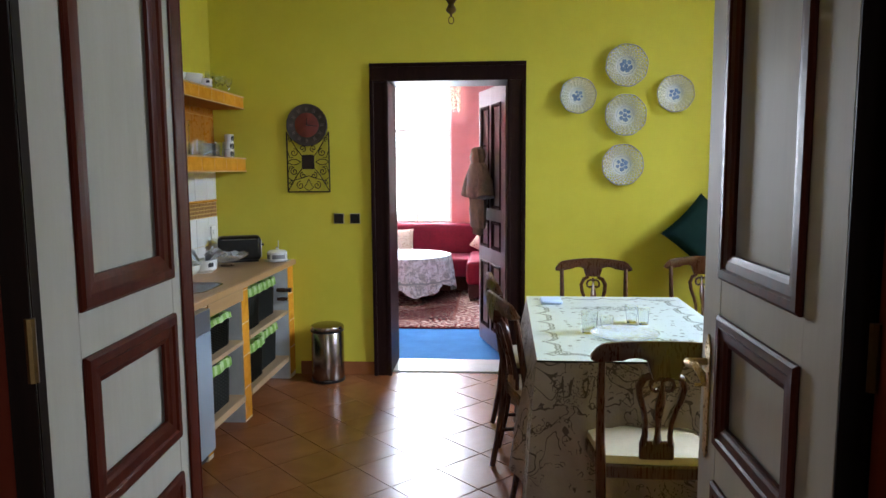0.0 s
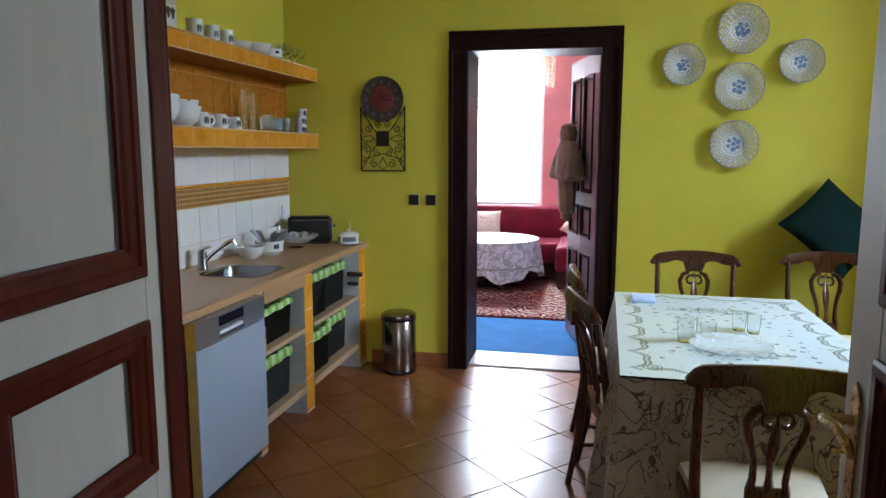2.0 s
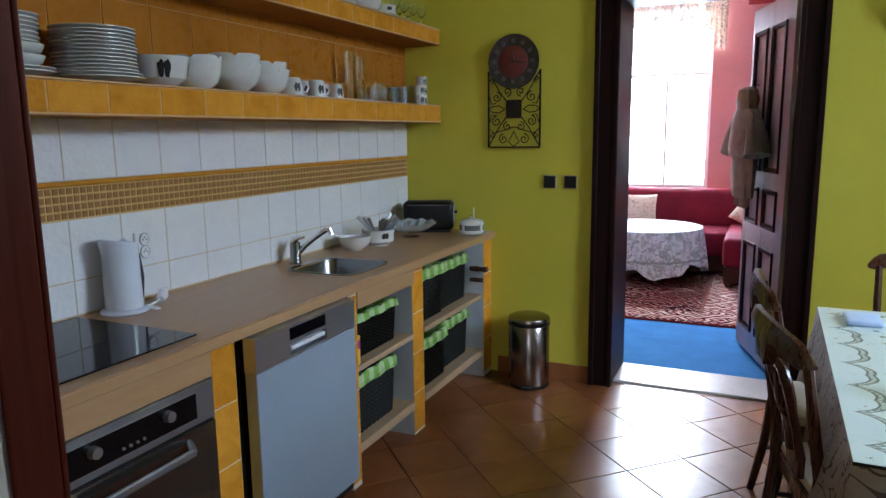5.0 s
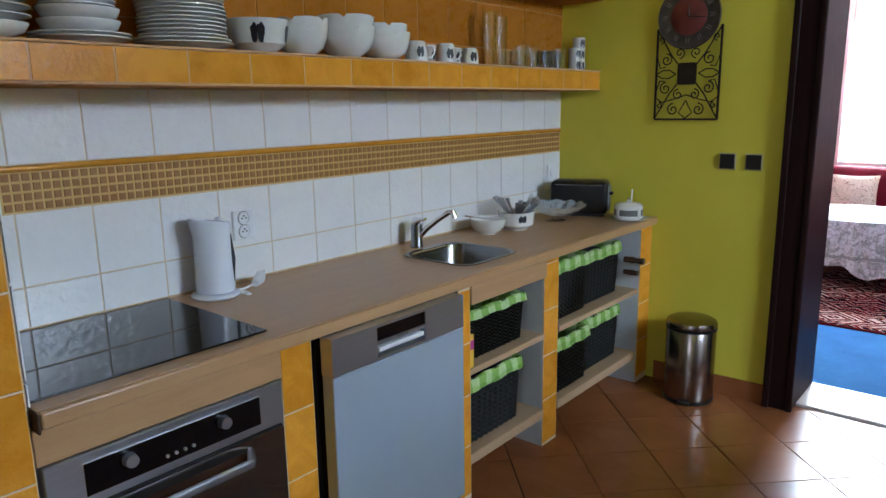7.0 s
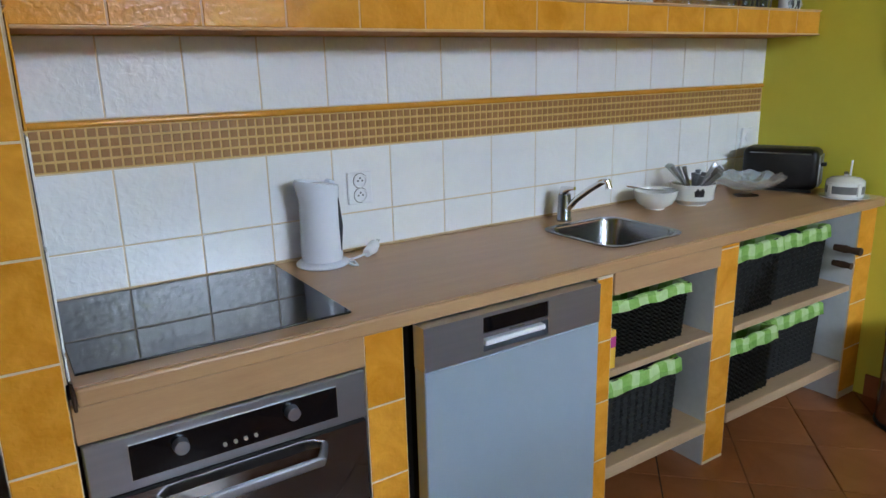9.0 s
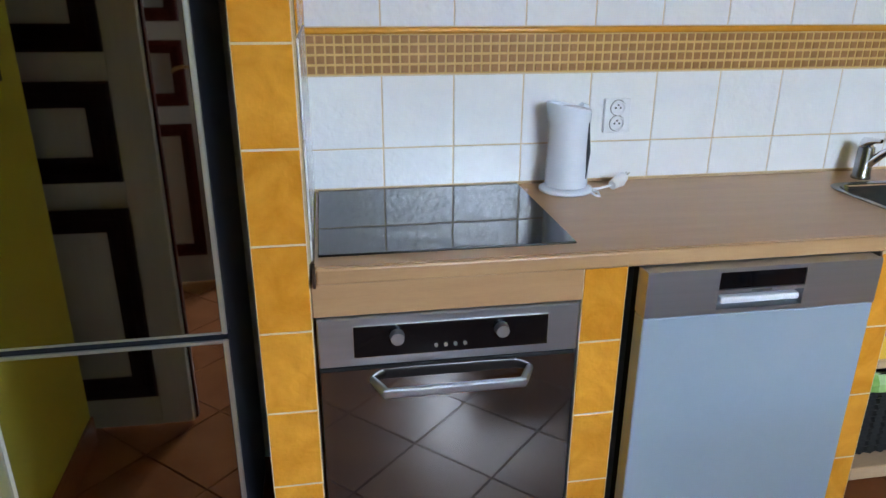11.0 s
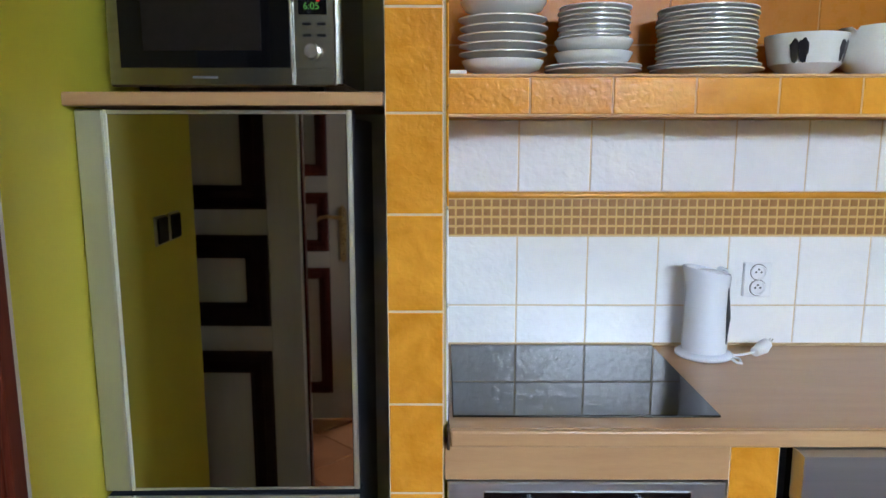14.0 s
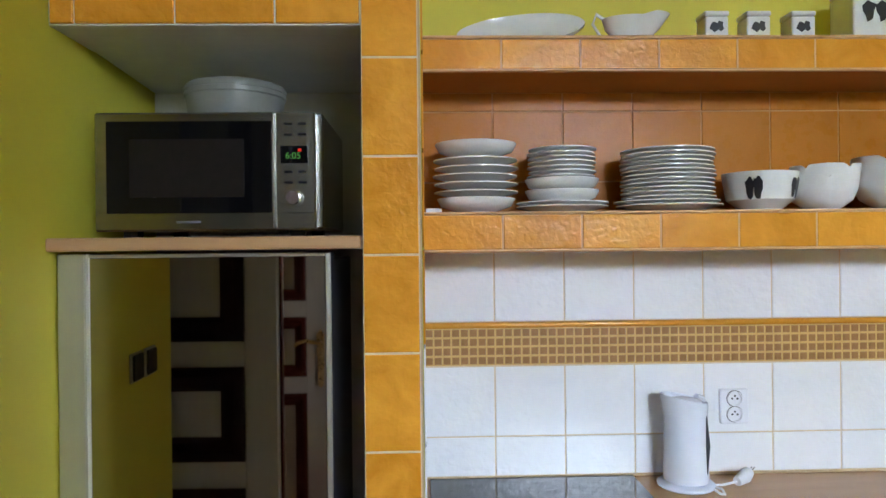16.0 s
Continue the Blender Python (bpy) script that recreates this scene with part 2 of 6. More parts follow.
VELVET = surface("wine_velvet", (0.11, 0.008, 0.020), (0.18, 0.014, 0.032), 0.7, 5, bump=0.3, bscale=150, spec=0.12)
GREENFAB = surface("bottle_green_velvet", (0.002, 0.012, 0.012), (0.005, 0.024, 0.022), 0.85, 12, bump=0.5, bscale=150, spec=0.12)
DOLLCLOTH = surface("beige_linen", (0.125, 0.105, 0.08), (0.21, 0.18, 0.14), 0.9, 14, bump=0.5, bscale=180, spec=0.12)
DARKCLOTH = surface("dark_brown_cloth", (0.04, 0.02, 0.015), (0.06, 0.03, 0.02), 0.8, 14, spec=0.12)
CLOCKRED = surface("faded_red_dial", (0.10, 0.018, 0.016), (0.19, 0.032, 0.028), 0.5, 18)
CLOCKRIM = surface("patinated_dial_ring", (0.022, 0.018, 0.016), (0.075, 0.058, 0.05), 0.6, 22, bump=0.3, bscale=80)
NUMERAL = surface("silver_numeral", (0.12, 0.105, 0.10), (0.18, 0.16, 0.15), 0.6, 22)
WINDOWPAINT = surface("white_window_paint", (0.7, 0.7, 0.68), (0.78, 0.78, 0.76), 0.4, 5)
GLASS = clear_glass("pressed_glass", (0.93, 0.96, 0.97), 0.03)
GLASS.node_tree.nodes["Principled BSDF"].inputs["IOR"].default_value = 1.22
RIBGLASS = surface("ribbed_pressed_glass", (0.80, 0.88, 0.93), (0.88, 0.94, 0.97), 0.08, 10, rvar=0.02, spec=1.0)
RIBGLASS.node_tree.nodes["Principled BSDF"].inputs["Alpha"].default_value = 0.30
PANE = clear_glass("window_glass")
YELLOWPACK = surface("yellow_pack", (0.7, 0.42, 0.03), (0.8, 0.5, 0.05), 0.5, 20)
MAGENTA = surface("magenta_pack_print", (0.4, 0.03, 0.2), (0.5, 0.05, 0.28), 0.5, 20)
BROWNWOOD = wood("dark_handle_wood", (0.05, 0.028, 0.018), (0.10, 0.06, 0.04), 0.5, 0)


def green_check():
    """Cotton gingham: broad stripes both ways, pale, middle and full green where they cross."""
    q = Mat("green_white_check")
    sep = q.n.new("ShaderNodeSeparateXYZ")
    q.link(q.tc.outputs["Object"], sep.inputs[0])
    warp = q.math("MULTIPLY", q.math("SUBTRACT", q.noise(9, 2), 0.5), 0.05)
    along = q.math("GREATER_THAN", q.math("SINE", q.math("MULTIPLY", q.math("ADD", q.math("ADD", sep.outputs[0], sep.outputs[1]), warp), 72.0)), 0.0)
    up = q.math("GREATER_THAN", q.math("SINE", q.math("MULTIPLY", q.math("ADD", sep.outputs[2], warp), 66.0)), 0.1)
    tone = q.math("ADD", q.math("MULTIPLY", along, 0.6), q.math("MULTIPLY", up, 0.4))
    c = q.ramp(tone, [(0.0, (0.52, 0.68, 0.34)), (0.3, (0.36, 0.55, 0.19)), (0.55, (0.22, 0.44, 0.07)), (0.95, (0.13, 0.31, 0.03))], const=True)
    q.link(q.mix(0.3, c, q.ramp(q.noise(35, 3), [(0.3, (0.14, 0.28, 0.06)), (0.7, (0.5, 0.62, 0.32))])), q.b.inputs["Base Color"])
    setp(q.b, rough=0.85, spec=0.15)
    q.bump(q.noise(40, 3), 0.6, 0.004)
    return q.m


def wicker():
    q = Mat("black_wicker")
    w = q.n.new("ShaderNodeTexWave")
    w.bands_direction = "Z"
    w.inputs["Scale"].default_value = 26
    w.inputs["Distortion"].default_value = 2.0
    w.inputs["Detail"].default_value = 1
    q.link(q.mapping((1, 1, 1)), w.inputs[0])
    q.link(q.ramp(w.outputs["Fac"], [(0.2, (0.002, 0.002, 0.0018)), (0.8, (0.009, 0.0085, 0.006))]), q.b.inputs["Base Color"])
    setp(q.b, rough=0.6, spec=0.18)
    return q.m


def lace(name, a, b, scale, alpha=False, glossy=False):
    """Cloth with scrolls and small flowers."""
    q = Mat(name)
    v = q.mapping((scale, scale, scale))
    vo = q.n.new("ShaderNodeTexVoronoi")
    vo.inputs["Scale"].default_value = 2.2
    q.link(v, vo.inputs["Vector"])
    rings = q.math("SINE", q.math("MULTIPLY", vo.outputs["Distance"], 19.0))
    n = q.noise(3.0, 3, vec=v)
    sel = q.math("GREATER_THAN", n, 0.52)
    line = q.math("MULTIPLY", q.math("GREATER_THAN", rings, 0.72), sel)
    v2 = q.n.new("ShaderNodeTexVoronoi")
    v2.inputs["Scale"].default_value = 9.0
    q.link(v, v2.inputs["Vector"])
    dots = q.math("MULTIPLY", q.math("LESS_THAN", v2.outputs["Distance"], 0.26), q.math("LESS_THAN", n, 0.5))
    f = q.math("MAXIMUM", line, q.math("MULTIPLY", dots, 0.8))
    q.link(q.mix(f, a, b), q.b.inputs["Base Color"])
    setp(q.b, rough=0.6 if glossy else 0.75, coat=0.9 if glossy else 0.0, coat_rough=0.16)
    q.bump(q.noise(260, 2), 0.4, 0.0008)
    if alpha:
        w = q.noise(55, 2)
        q.link(q.math("ADD", q.math("MULTIPLY", q.math("GREATER_THAN", w, 0.47), 0.65), 0.35), q.b.inputs["Alpha"])
    return q.m


def flowers(q, scale, size, petals):
    """Where small flowers lie: one in each cell of a loose net."""
    vo = q.n.new("ShaderNodeTexVoronoi")
    vo.voronoi_dimensions = "2D"
    q.link(q.tc.outputs["Object"], vo.inputs["Vector"])
    vo.inputs["Scale"].default_value = scale
    vo.inputs["Randomness"].default_value = 0.75
    off = q.n.new("ShaderNodeVectorMath")
    off.operation = "SUBTRACT"
    q.link(q.tc.outputs["Object"], off.inputs[0])
    q.link(vo.outputs["Position"], off.inputs[1])
    sep = q.n.new("ShaderNodeSeparateXYZ")
    q.link(off.outputs[0], sep.inputs[0])
    a = q.math("ARCTAN2", sep.outputs[1], sep.outputs[0])
    r = q.math("DIVIDE", vo.outputs["Distance"], scale)
    edge = q.math("MULTIPLY", q.math("ADD", 0.55, q.math("MULTIPLY", q.math("ABSOLUTE", q.math("SINE", q.math("MULTIPLY", a, petals / 2))), 0.45)), size)
    return q.math("MULTIPLY", q.math("LESS_THAN", r, edge), q.math("GREATER_THAN", r, size * 0.22))


def printed_top(hx, hy):
    """A pale cloth printed with double scallops along its edges, rosettes at the corners, strewn flowers and two scrolled clusters, under a clear sheet."""
    q = Mat("printed_lace_cloth")
    sep = q.n.new("ShaderNodeSeparateXYZ")
    q.link(q.tc.outputs["Object"], sep.inputs[0])
    x, y = sep.outputs[0], sep.outputs[1]
    dx, dy = q.math("SUBTRACT", hx, q.math("ABSOLUTE", x)), q.math("SUBTRACT", hy, q.math("ABSOLUTE", y))
    d = q.math("MINIMUM", dx, dy)
    side = q.math("LESS_THAN", dx, dy)
    along = q.math("ADD", q.math("MULTIPLY", y, side), q.math("MULTIPLY", x, q.math("SUBTRACT", 1.0, side)))
    arc = q.math("POWER", q.math("ABSOLUTE", q.math("SINE", q.math("MULTIPLY", along, 15.0))), 0.7)
    small = q.math("ABSOLUTE", q.math("SINE", q.math("MULTIPLY", along, 30.0)))
    off = q.math("SUBTRACT", d, q.math("ADD", q.math("MULTIPLY", arc, 0.055), q.math("ADD", 0.05, q.math("MULTIPLY", small, 0.014))))
    l1 = q.math("LESS_THAN", q.math("ABSOLUTE", off), 0.0042)
    l2 = q.math("LESS_THAN", q.math("ABSOLUTE", q.math("ADD", off, 0.019)), 0.0036)
    beads = q.math("MULTIPLY", q.math("LESS_THAN", q.math("ABSOLUTE", q.math("ADD", off, 0.010)), 0.005), q.math("GREATER_THAN", q.math("SINE", q.math("MULTIPLY", along, 520.0)), 0.2))
    rose = q.math("SQRT", q.math("ADD", q.math("POWER", q.math("SUBTRACT", dx, 0.115), 2.0), q.math("POWER", q.math("SUBTRACT", dy, 0.115), 2.0)))
    rings = q.math("MULTIPLY", q.math("LESS_THAN", rose, 0.040), q.math("GREATER_THAN", q.math("SINE", q.math("MULTIPLY", rose, 430.0)), 0.2))
    inner = q.math("GREATER_THAN", d, 0.14)
    sel = q.math("GREATER_THAN", q.noise(6, 1), 0.44)
    fl = q.math("MULTIPLY", q.math("MULTIPLY", flowers(q, 13.0, 0.0125, 5), inner), sel)
    dashes = q.math("MULTIPLY", q.math("MULTIPLY", q.math("LESS_THAN", q.math("ABSOLUTE", q.math("SUBTRACT", q.noise(26, 1), 0.5)), 0.010), q.math("GREATER_THAN", q.noise(19, 1), 0.57)), q.math("GREATER_THAN", d, 0.02))
    ex = q.math("DIVIDE", x, 0.20)
    ey = q.math("DIVIDE", q.math("SUBTRACT", q.math("ABSOLUTE", y), 0.36), 0.062)
    el = q.math("ADD", q.math("POWER", ex, 2.0), q.math("POWER", ey, 2.0))
    n = q.noise(38, 2, dist=0.5)
    cluster = q.math("MULTIPLY", q.math("LESS_THAN", q.math("ADD", el, q.math("MULTIPLY", n, 0.8)), 1.35), q.math("LESS_THAN", q.math("ABSOLUTE", q.math("SUBTRACT", n, 0.5)), 0.055))
    f = l1
    for g in (l2, beads, rings, fl, q.math("MULTIPLY", dashes, 0.8), cluster):
        f = q.math("MAXIMUM", f, g)
    # cyan-white ground carries the window glare lying on the clear sheet
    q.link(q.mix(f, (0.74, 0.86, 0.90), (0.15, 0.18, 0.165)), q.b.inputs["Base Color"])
    setp(q.b, rough=0.4, coat=1.0, coat_rough=0.07)
    q.bump(q.noise(14, 2), 0.08, 0.004)
    return q.m


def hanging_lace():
    """Thin patterned cloth: dark scrolled outlines, dashes and net patches on a cream ground, darkened for the shade on
    the hanging side.
    """
    q = Mat("shaded_hanging_lace")
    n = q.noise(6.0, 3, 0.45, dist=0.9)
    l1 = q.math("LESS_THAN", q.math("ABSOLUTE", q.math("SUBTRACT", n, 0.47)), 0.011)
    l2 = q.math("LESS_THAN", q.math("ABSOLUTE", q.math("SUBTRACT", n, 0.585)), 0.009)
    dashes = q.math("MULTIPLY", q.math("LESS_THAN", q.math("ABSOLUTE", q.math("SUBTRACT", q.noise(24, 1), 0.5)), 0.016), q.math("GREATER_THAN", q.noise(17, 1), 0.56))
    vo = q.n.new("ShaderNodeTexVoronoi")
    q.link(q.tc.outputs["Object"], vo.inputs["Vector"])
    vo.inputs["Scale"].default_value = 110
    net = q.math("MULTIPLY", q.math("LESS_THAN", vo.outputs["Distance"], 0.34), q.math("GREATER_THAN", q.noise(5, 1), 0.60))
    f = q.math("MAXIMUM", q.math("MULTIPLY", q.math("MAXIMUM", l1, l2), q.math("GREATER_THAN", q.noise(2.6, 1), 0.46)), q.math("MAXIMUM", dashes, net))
    # ground lowered by hand: the skirt's shade is put into its colour
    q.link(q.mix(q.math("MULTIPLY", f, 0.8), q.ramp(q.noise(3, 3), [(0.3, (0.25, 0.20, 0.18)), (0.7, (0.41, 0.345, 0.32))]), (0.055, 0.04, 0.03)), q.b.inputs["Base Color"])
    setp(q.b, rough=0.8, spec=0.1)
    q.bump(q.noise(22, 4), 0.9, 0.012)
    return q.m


def sheer_lace():
    """Sheer white cloth with large darker leaf patches, fine net and a heavier band near the hem."""
    q = Mat("sheer_white_lace")
    sep = q.n.new("ShaderNodeSeparateXYZ")
    q.link(q.tc.outputs["Object"], sep.inputs[0])
    n = q.noise(19, 3, 0.5, dist=0.8)
    leaf_ = q.math("MINIMUM", q.math("MAXIMUM", q.math("MULTIPLY", q.math("SUBTRACT", n, 0.44), 6.0), 0.0), 1.0)
    fine = q.math("MULTIPLY", q.math("GREATER_THAN", q.noise(70, 2), 0.5), 0.35)
    band = q.math("LESS_THAN", q.math("ABSOLUTE", q.math("SUBTRACT", sep.outputs[2], q.math("ADD", 0.235, q.math("MULTIPLY", n, 0.05)))), 0.012)
    f = q.math("MINIMUM", q.math("ADD", q.math("MAXIMUM", q.math("MULTIPLY", leaf_, 0.75), band), fine), 1.0)
    q.link(q.mix(f, (0.60, 0.83, 0.87), (0.25, 0.39, 0.40)), q.b.inputs["Base Color"])
    setp(q.b, rough=0.8, spec=0.1)
    return q.m


def persian():
    """An oriental rug: a navy and red field with cream figures, banded towards its edges."""
    q = Mat("oriental_rug_pile")
    sep = q.n.new("ShaderNodeSeparateXYZ")
    q.link(q.tc.outputs["Object"], sep.inputs[0])
    mirror = q.n.new("ShaderNodeCombineXYZ")
    q.link(q.math("ABSOLUTE", sep.outputs[0]), mirror.inputs[0])
    q.link(sep.outputs[1], mirror.inputs[1])
    vo = q.n.new("ShaderNodeTexVoronoi")
    vo.distance = "MANHATTAN"
    vo.inputs["Scale"].default_value = 3.7
    q.link(mirror.outputs[0], vo.inputs["Vector"])
    s = q.math("FRACT", q.math("ADD", q.math("MULTIPLY", vo.outputs["Distance"], 2.3), q.math("MULTIPLY", q.noise(11, 2, vec=mirror.outputs[0]), 0.5)))
    navy, red, cream = (0.003, 0.003, 0.008), (0.14, 0.004, 0.008), (0.56, 0.48, 0.41)
    field = q.ramp(s, [(0.0, navy), (0.32, cream), (0.40, red), (0.58, navy), (0.80, cream), (0.87, red)], const=True)
    border = q.ramp(s, [(0.0, cream), (0.16, red), (0.34, navy), (0.46, cream), (0.60, red), (0.72, navy), (0.88, cream)], const=True)
    sx = q.math("SUBTRACT", q.math("ABSOLUTE", sep.outputs[0]), 0.0)
    medal = q.math("LESS_THAN", q.math("ADD", q.math("MULTIPLY", sx, 0.8), q.math("ABSOLUTE", q.math("SUBTRACT", sep.outputs[1], 0.1))), 0.62)
    medallion = q.ramp(s, [(0.0, cream), (0.10, navy), (0.36, cream), (0.46, red), (0.62, navy), (0.86, cream)], const=True)
    d = q.math("MINIMUM", q.math("SUBTRACT", 1.2, q.math("ABSOLUTE", sep.outputs[0])), q.math("ADD", sep.outputs[1], 1.08))
    inb = q.math("MULTIPLY", q.math("LESS_THAN", d, 0.34), q.math("GREATER_THAN", d, 0.09))
    lines = q.math("MAXIMUM", q.math("LESS_THAN", q.math("ABSOLUTE", q.math("SUBTRACT", d, 0.355)), 0.012), q.math("LESS_THAN", q.math("ABSOLUTE", q.math("SUBTRACT", d, 0.08)), 0.010))
    edge = q.math("LESS_THAN", d, 0.03)
    c = q.mix(inb, q.mix(medal, field, medallion), border)
    c = q.mix(edge, q.mix(lines, c, (0.20, 0.10, 0.08)), (0.07, 0.004, 0.008))
    q.link(c, q.b.inputs["Base Color"])
    setp(q.b, rough=0.95, spec=0.03)
    q.bump(q.noise(200, 3), 0.5, 0.003)
    return q.m


def backdrop_material():
    q = Mat("pale_garden_backdrop")
    e = q.n.new("ShaderNodeEmission")
    sep = q.n.new("ShaderNodeSeparateXYZ")
    q.link(q.tc.outputs["Object"], sep.inputs[0])
    n = q.noise(0.35, 4)
    z = q.math("ADD", sep.outputs[2], q.math("MULTIPLY", n, 1.6))
    q.link(q.ramp(q.math("DIVIDE", z, 8.0), [(0.0, (0.9, 1.0, 0.9)), (0.305, (0.8, 0.95, 0.95)), (0.335, (0.15, 0.25, 0.26)), (0.365, (0.17, 0.27, 0.29)), (0.40, (0.95, 0.98, 1.0))]), e.inputs[0])
    e.inputs[1].default_value = 4.5
    q.link(e.outputs[0], q.n["Material Output"].inputs[0])
    return q.m


CHECK, WICKER = green_check(), wicker()
TABLELACE, SHADEDLACE = printed_top(0.454, 0.729), hanging_lace()
ROUNDLACE = lace("white_lace_cloth", (0.70, 0.78, 0.84), (0.42, 0.47, 0.52), 5.0)
CURTAIN = lace("cream_curtain_lace", (0.8, 0.74, 0.6), (0.6, 0.52, 0.38), 4.0, True)
RUG, GARDEN = persian(), backdrop_material()


# ---- shapes ----
def part(name, bm, material, parent=None, label="", smooth=False):
    me = bpy.data.meshes.new(name)
    bmesh.ops.recalc_face_normals(bm, faces=bm.faces)
    if smooth:
        for f in bm.faces:
            f.smooth = True
    bm.to_mesh(me)
    bm.free()
    if smooth:
        me.set_sharp_from_angle(angle=radians(42))
    me.materials.append(material)
    ob = new(name, me)
    ob.parent = parent
    if label:
        ob["label"] = label
    return ob


def setting(name, bm, material, label="", kind="structure"):
    ob = part(name, bm, material)
    return tagged(ob, label, kind=kind)


def thing(name, m, label, category, group=""):
    ob = new(name)
    ob.empty_display_size = 0.05
    ob.matrix_world = m
    return tagged(ob, label, category, group)


def box(bm, x0, x1, y0, y1, z0, z1, bevel=0.0, seg=1):
    x0, x1, y0, y1, z0, z1 = min(x0, x1), max(x0, x1), min(y0, y1), max(y0, y1), min(z0, z1), max(z0, z1)
    vs = [bm.verts.new((x, y, z)) for x in (x0, x1) for y in (y0, y1) for z in (z0, z1)]
    fs = [bm.faces.new([vs[i] for i in f]) for f in ((0, 1, 3, 2), (4, 6, 7, 5), (0, 4, 5, 1), (2, 3, 7, 6), (0, 2, 6, 4), (1, 5, 7, 3))]
    if bevel:
        es = list({e for f in fs for e in f.edges})
        bmesh.ops.bevel(bm, geom=es, offset=bevel, segments=seg, affect="EDGES", profile=0.5)
    return vs


def B(*boxes, bevel=0.0, seg=1):
    bm = bmesh.new()
    for b in boxes:
        box(bm, *b, bevel=bevel, seg=seg)
    return bm


def lathe(profile, seg=28, squash=1.0, centre=(0, 0, 0), bm=None):
    """A turned shape about z from (radius, height) pairs."""
    bm = bm or bmesh.new()
    rings = []
    cx, cy, cz = centre
    for r, z in profile:
        if r < 1e-5:
            rings.append([bm.verts.new((cx, cy, cz + z))])
        else:
            rings.append([bm.verts.new((cx + r * math.cos(a), cy + r * squash * math.sin(a), cz + z)) for a in (2 * math.pi * k / seg for k in range(seg))])
    for a, b in zip(rings, rings[1:]):
        if len(a) == 1 and len(b) == 1:
            continue
        for k in range(seg):
            j = (k + 1) % seg
            if len(a) == 1:
                bm.faces.new((a[0], b[k], b[j]))
            elif len(b) == 1:
                bm.faces.new((a[k], a[j], b[0]))
            else:
                bm.faces.new((a[k], a[j], b[j], b[k]))
    return bm


def tube(points, r, seg=8, bm=None, closed=False, flat=1.0):
    """A round bar along points; r may be one radius or one for each point."""
    bm = bm or bmesh.new()
    pts = [Vector(p) for p in points]
    n = len(pts)
    rs = r if isinstance(r, (list, tuple)) else [r] * n
    rings = []
    side = None
    for i, p in enumerate(pts):
        a = pts[(i - 1) % n] if (closed or i) else p
        b = pts[(i + 1) % n] if (closed or i < n - 1) else p
        d = (b - a).normalized()
        if side is None:
            side = d.orthogonal().normalized()
        side = (side - d * side.dot(d)).normalized()
        up = d.cross(side)
        rings.append([bm.verts.new(p + (side * math.cos(t) + up * flat * math.sin(t)) * rs[i]) for t in (2 * math.pi * k / seg for k in range(seg))])
    m = n if closed else n - 1
    for i in range(m):
        a, b = rings[i], rings[(i + 1) % n]
        for k in range(seg):
            j = (k + 1) % seg
            bm.faces.new((a[k], a[j], b[j], b[k]))
    if not closed:
        bm.faces.new(rings[0][::-1])
        bm.faces.new(rings[-1])
    return bm


def slab_outline(pts, d0, d1, axis="y", bevel=0.0, seg=2):
    """A flat plate with the outline pts (two coordinates), from d0 to d1 along the axis."""
    bm = bmesh.new()
    put = {"y": lambda u, v, w: (u, w, v), "x": lambda u, v, w: (w, u, v), "z": lambda u, v, w: (u, v, w)}[axis]
    a = [bm.verts.new(put(u, v, d0)) for u, v in pts]
    b = [bm.verts.new(put(u, v, d1)) for u, v in pts]
    n = len(pts)
    fa, fb = bm.faces.new(a), bm.faces.new(b[::-1])
    for i in range(n):
        j = (i + 1) % n
        bm.faces.new((a[j], a[i], b[i], b[j]))
    if bevel:
        es = list(set(fa.edges) | set(fb.edges))
        bmesh.ops.bevel(bm, geom=es, offset=bevel, segments=seg, affect="EDGES", profile=0.5)
    return bm


tile_meshes = {}


def piece(name, parent, m, w, h, d, material, soft=0.0016):
    """A tile of width w and height h with a rounded rim, standing proud by d along its own z; alike pieces share a mesh."""
    key = (round(w, 4), round(h, 4), round(d, 4), material.name)
    if key not in tile_meshes:
        me = bpy.data.meshes.new(name)
        a, b = w / 2, h / 2
        v, f = [], []
        for x, y, z in ((a, b, 0), (a, b, d - soft * 0.6), (a - soft, b - soft, d)):
            v += [(-x, -y, z), (x, -y, z), (x, y, z), (-x, y, z)]
        for k in (0, 4):
            for i in range(4):
                j = (i + 1) % 4
                f.append((k + i, k + j, k + 4 + j, k + 4 + i))
        f.append((8, 9, 10, 11))
        me.from_pydata(v, [], f)
        me.materials.append(material)
        tile_meshes[key] = me
    ob = new(name, tile_meshes[key])
    ob.parent = parent
    ob.matrix_basis = m
    return ob


# ---- large structure ----
XW, YB, YS, XE = -1.566, 5.053, 1.332, 2.95
CEIL = 3.1
kitchen_floor = setting("floor_kitchen", B((-2.2, 3.6, -2.7, 5.13, -0.3, -0.009)), GROUT, "terracotta tiled kitchen floor laid diagonally with dark joints")
setting("floor_parlour", B((-2.8, 3.6, 5.47, 9.9, -0.3, 0.0)), BLUECARPET, "blue fitted carpet")
setting("threshold", B((-0.32, 0.68, 5.135, 5.47, -0.3, 0.012), bevel=0.004), MARBLE, "pale stone threshold in the doorway")
setting("ceiling", B((-2.0, 3.5, 0.5, 5.05, CEIL, CEIL + 0.2)), CEILING)
setting("ceiling_hall", B((-2.5, 3.5, -2.7, 0.55, 2.9, 3.1)), CEILING)
setting("ceiling_parlour", B((-2.8, 3.6, 5.47, 9.9, 3.05, 3.25)), CEILING)
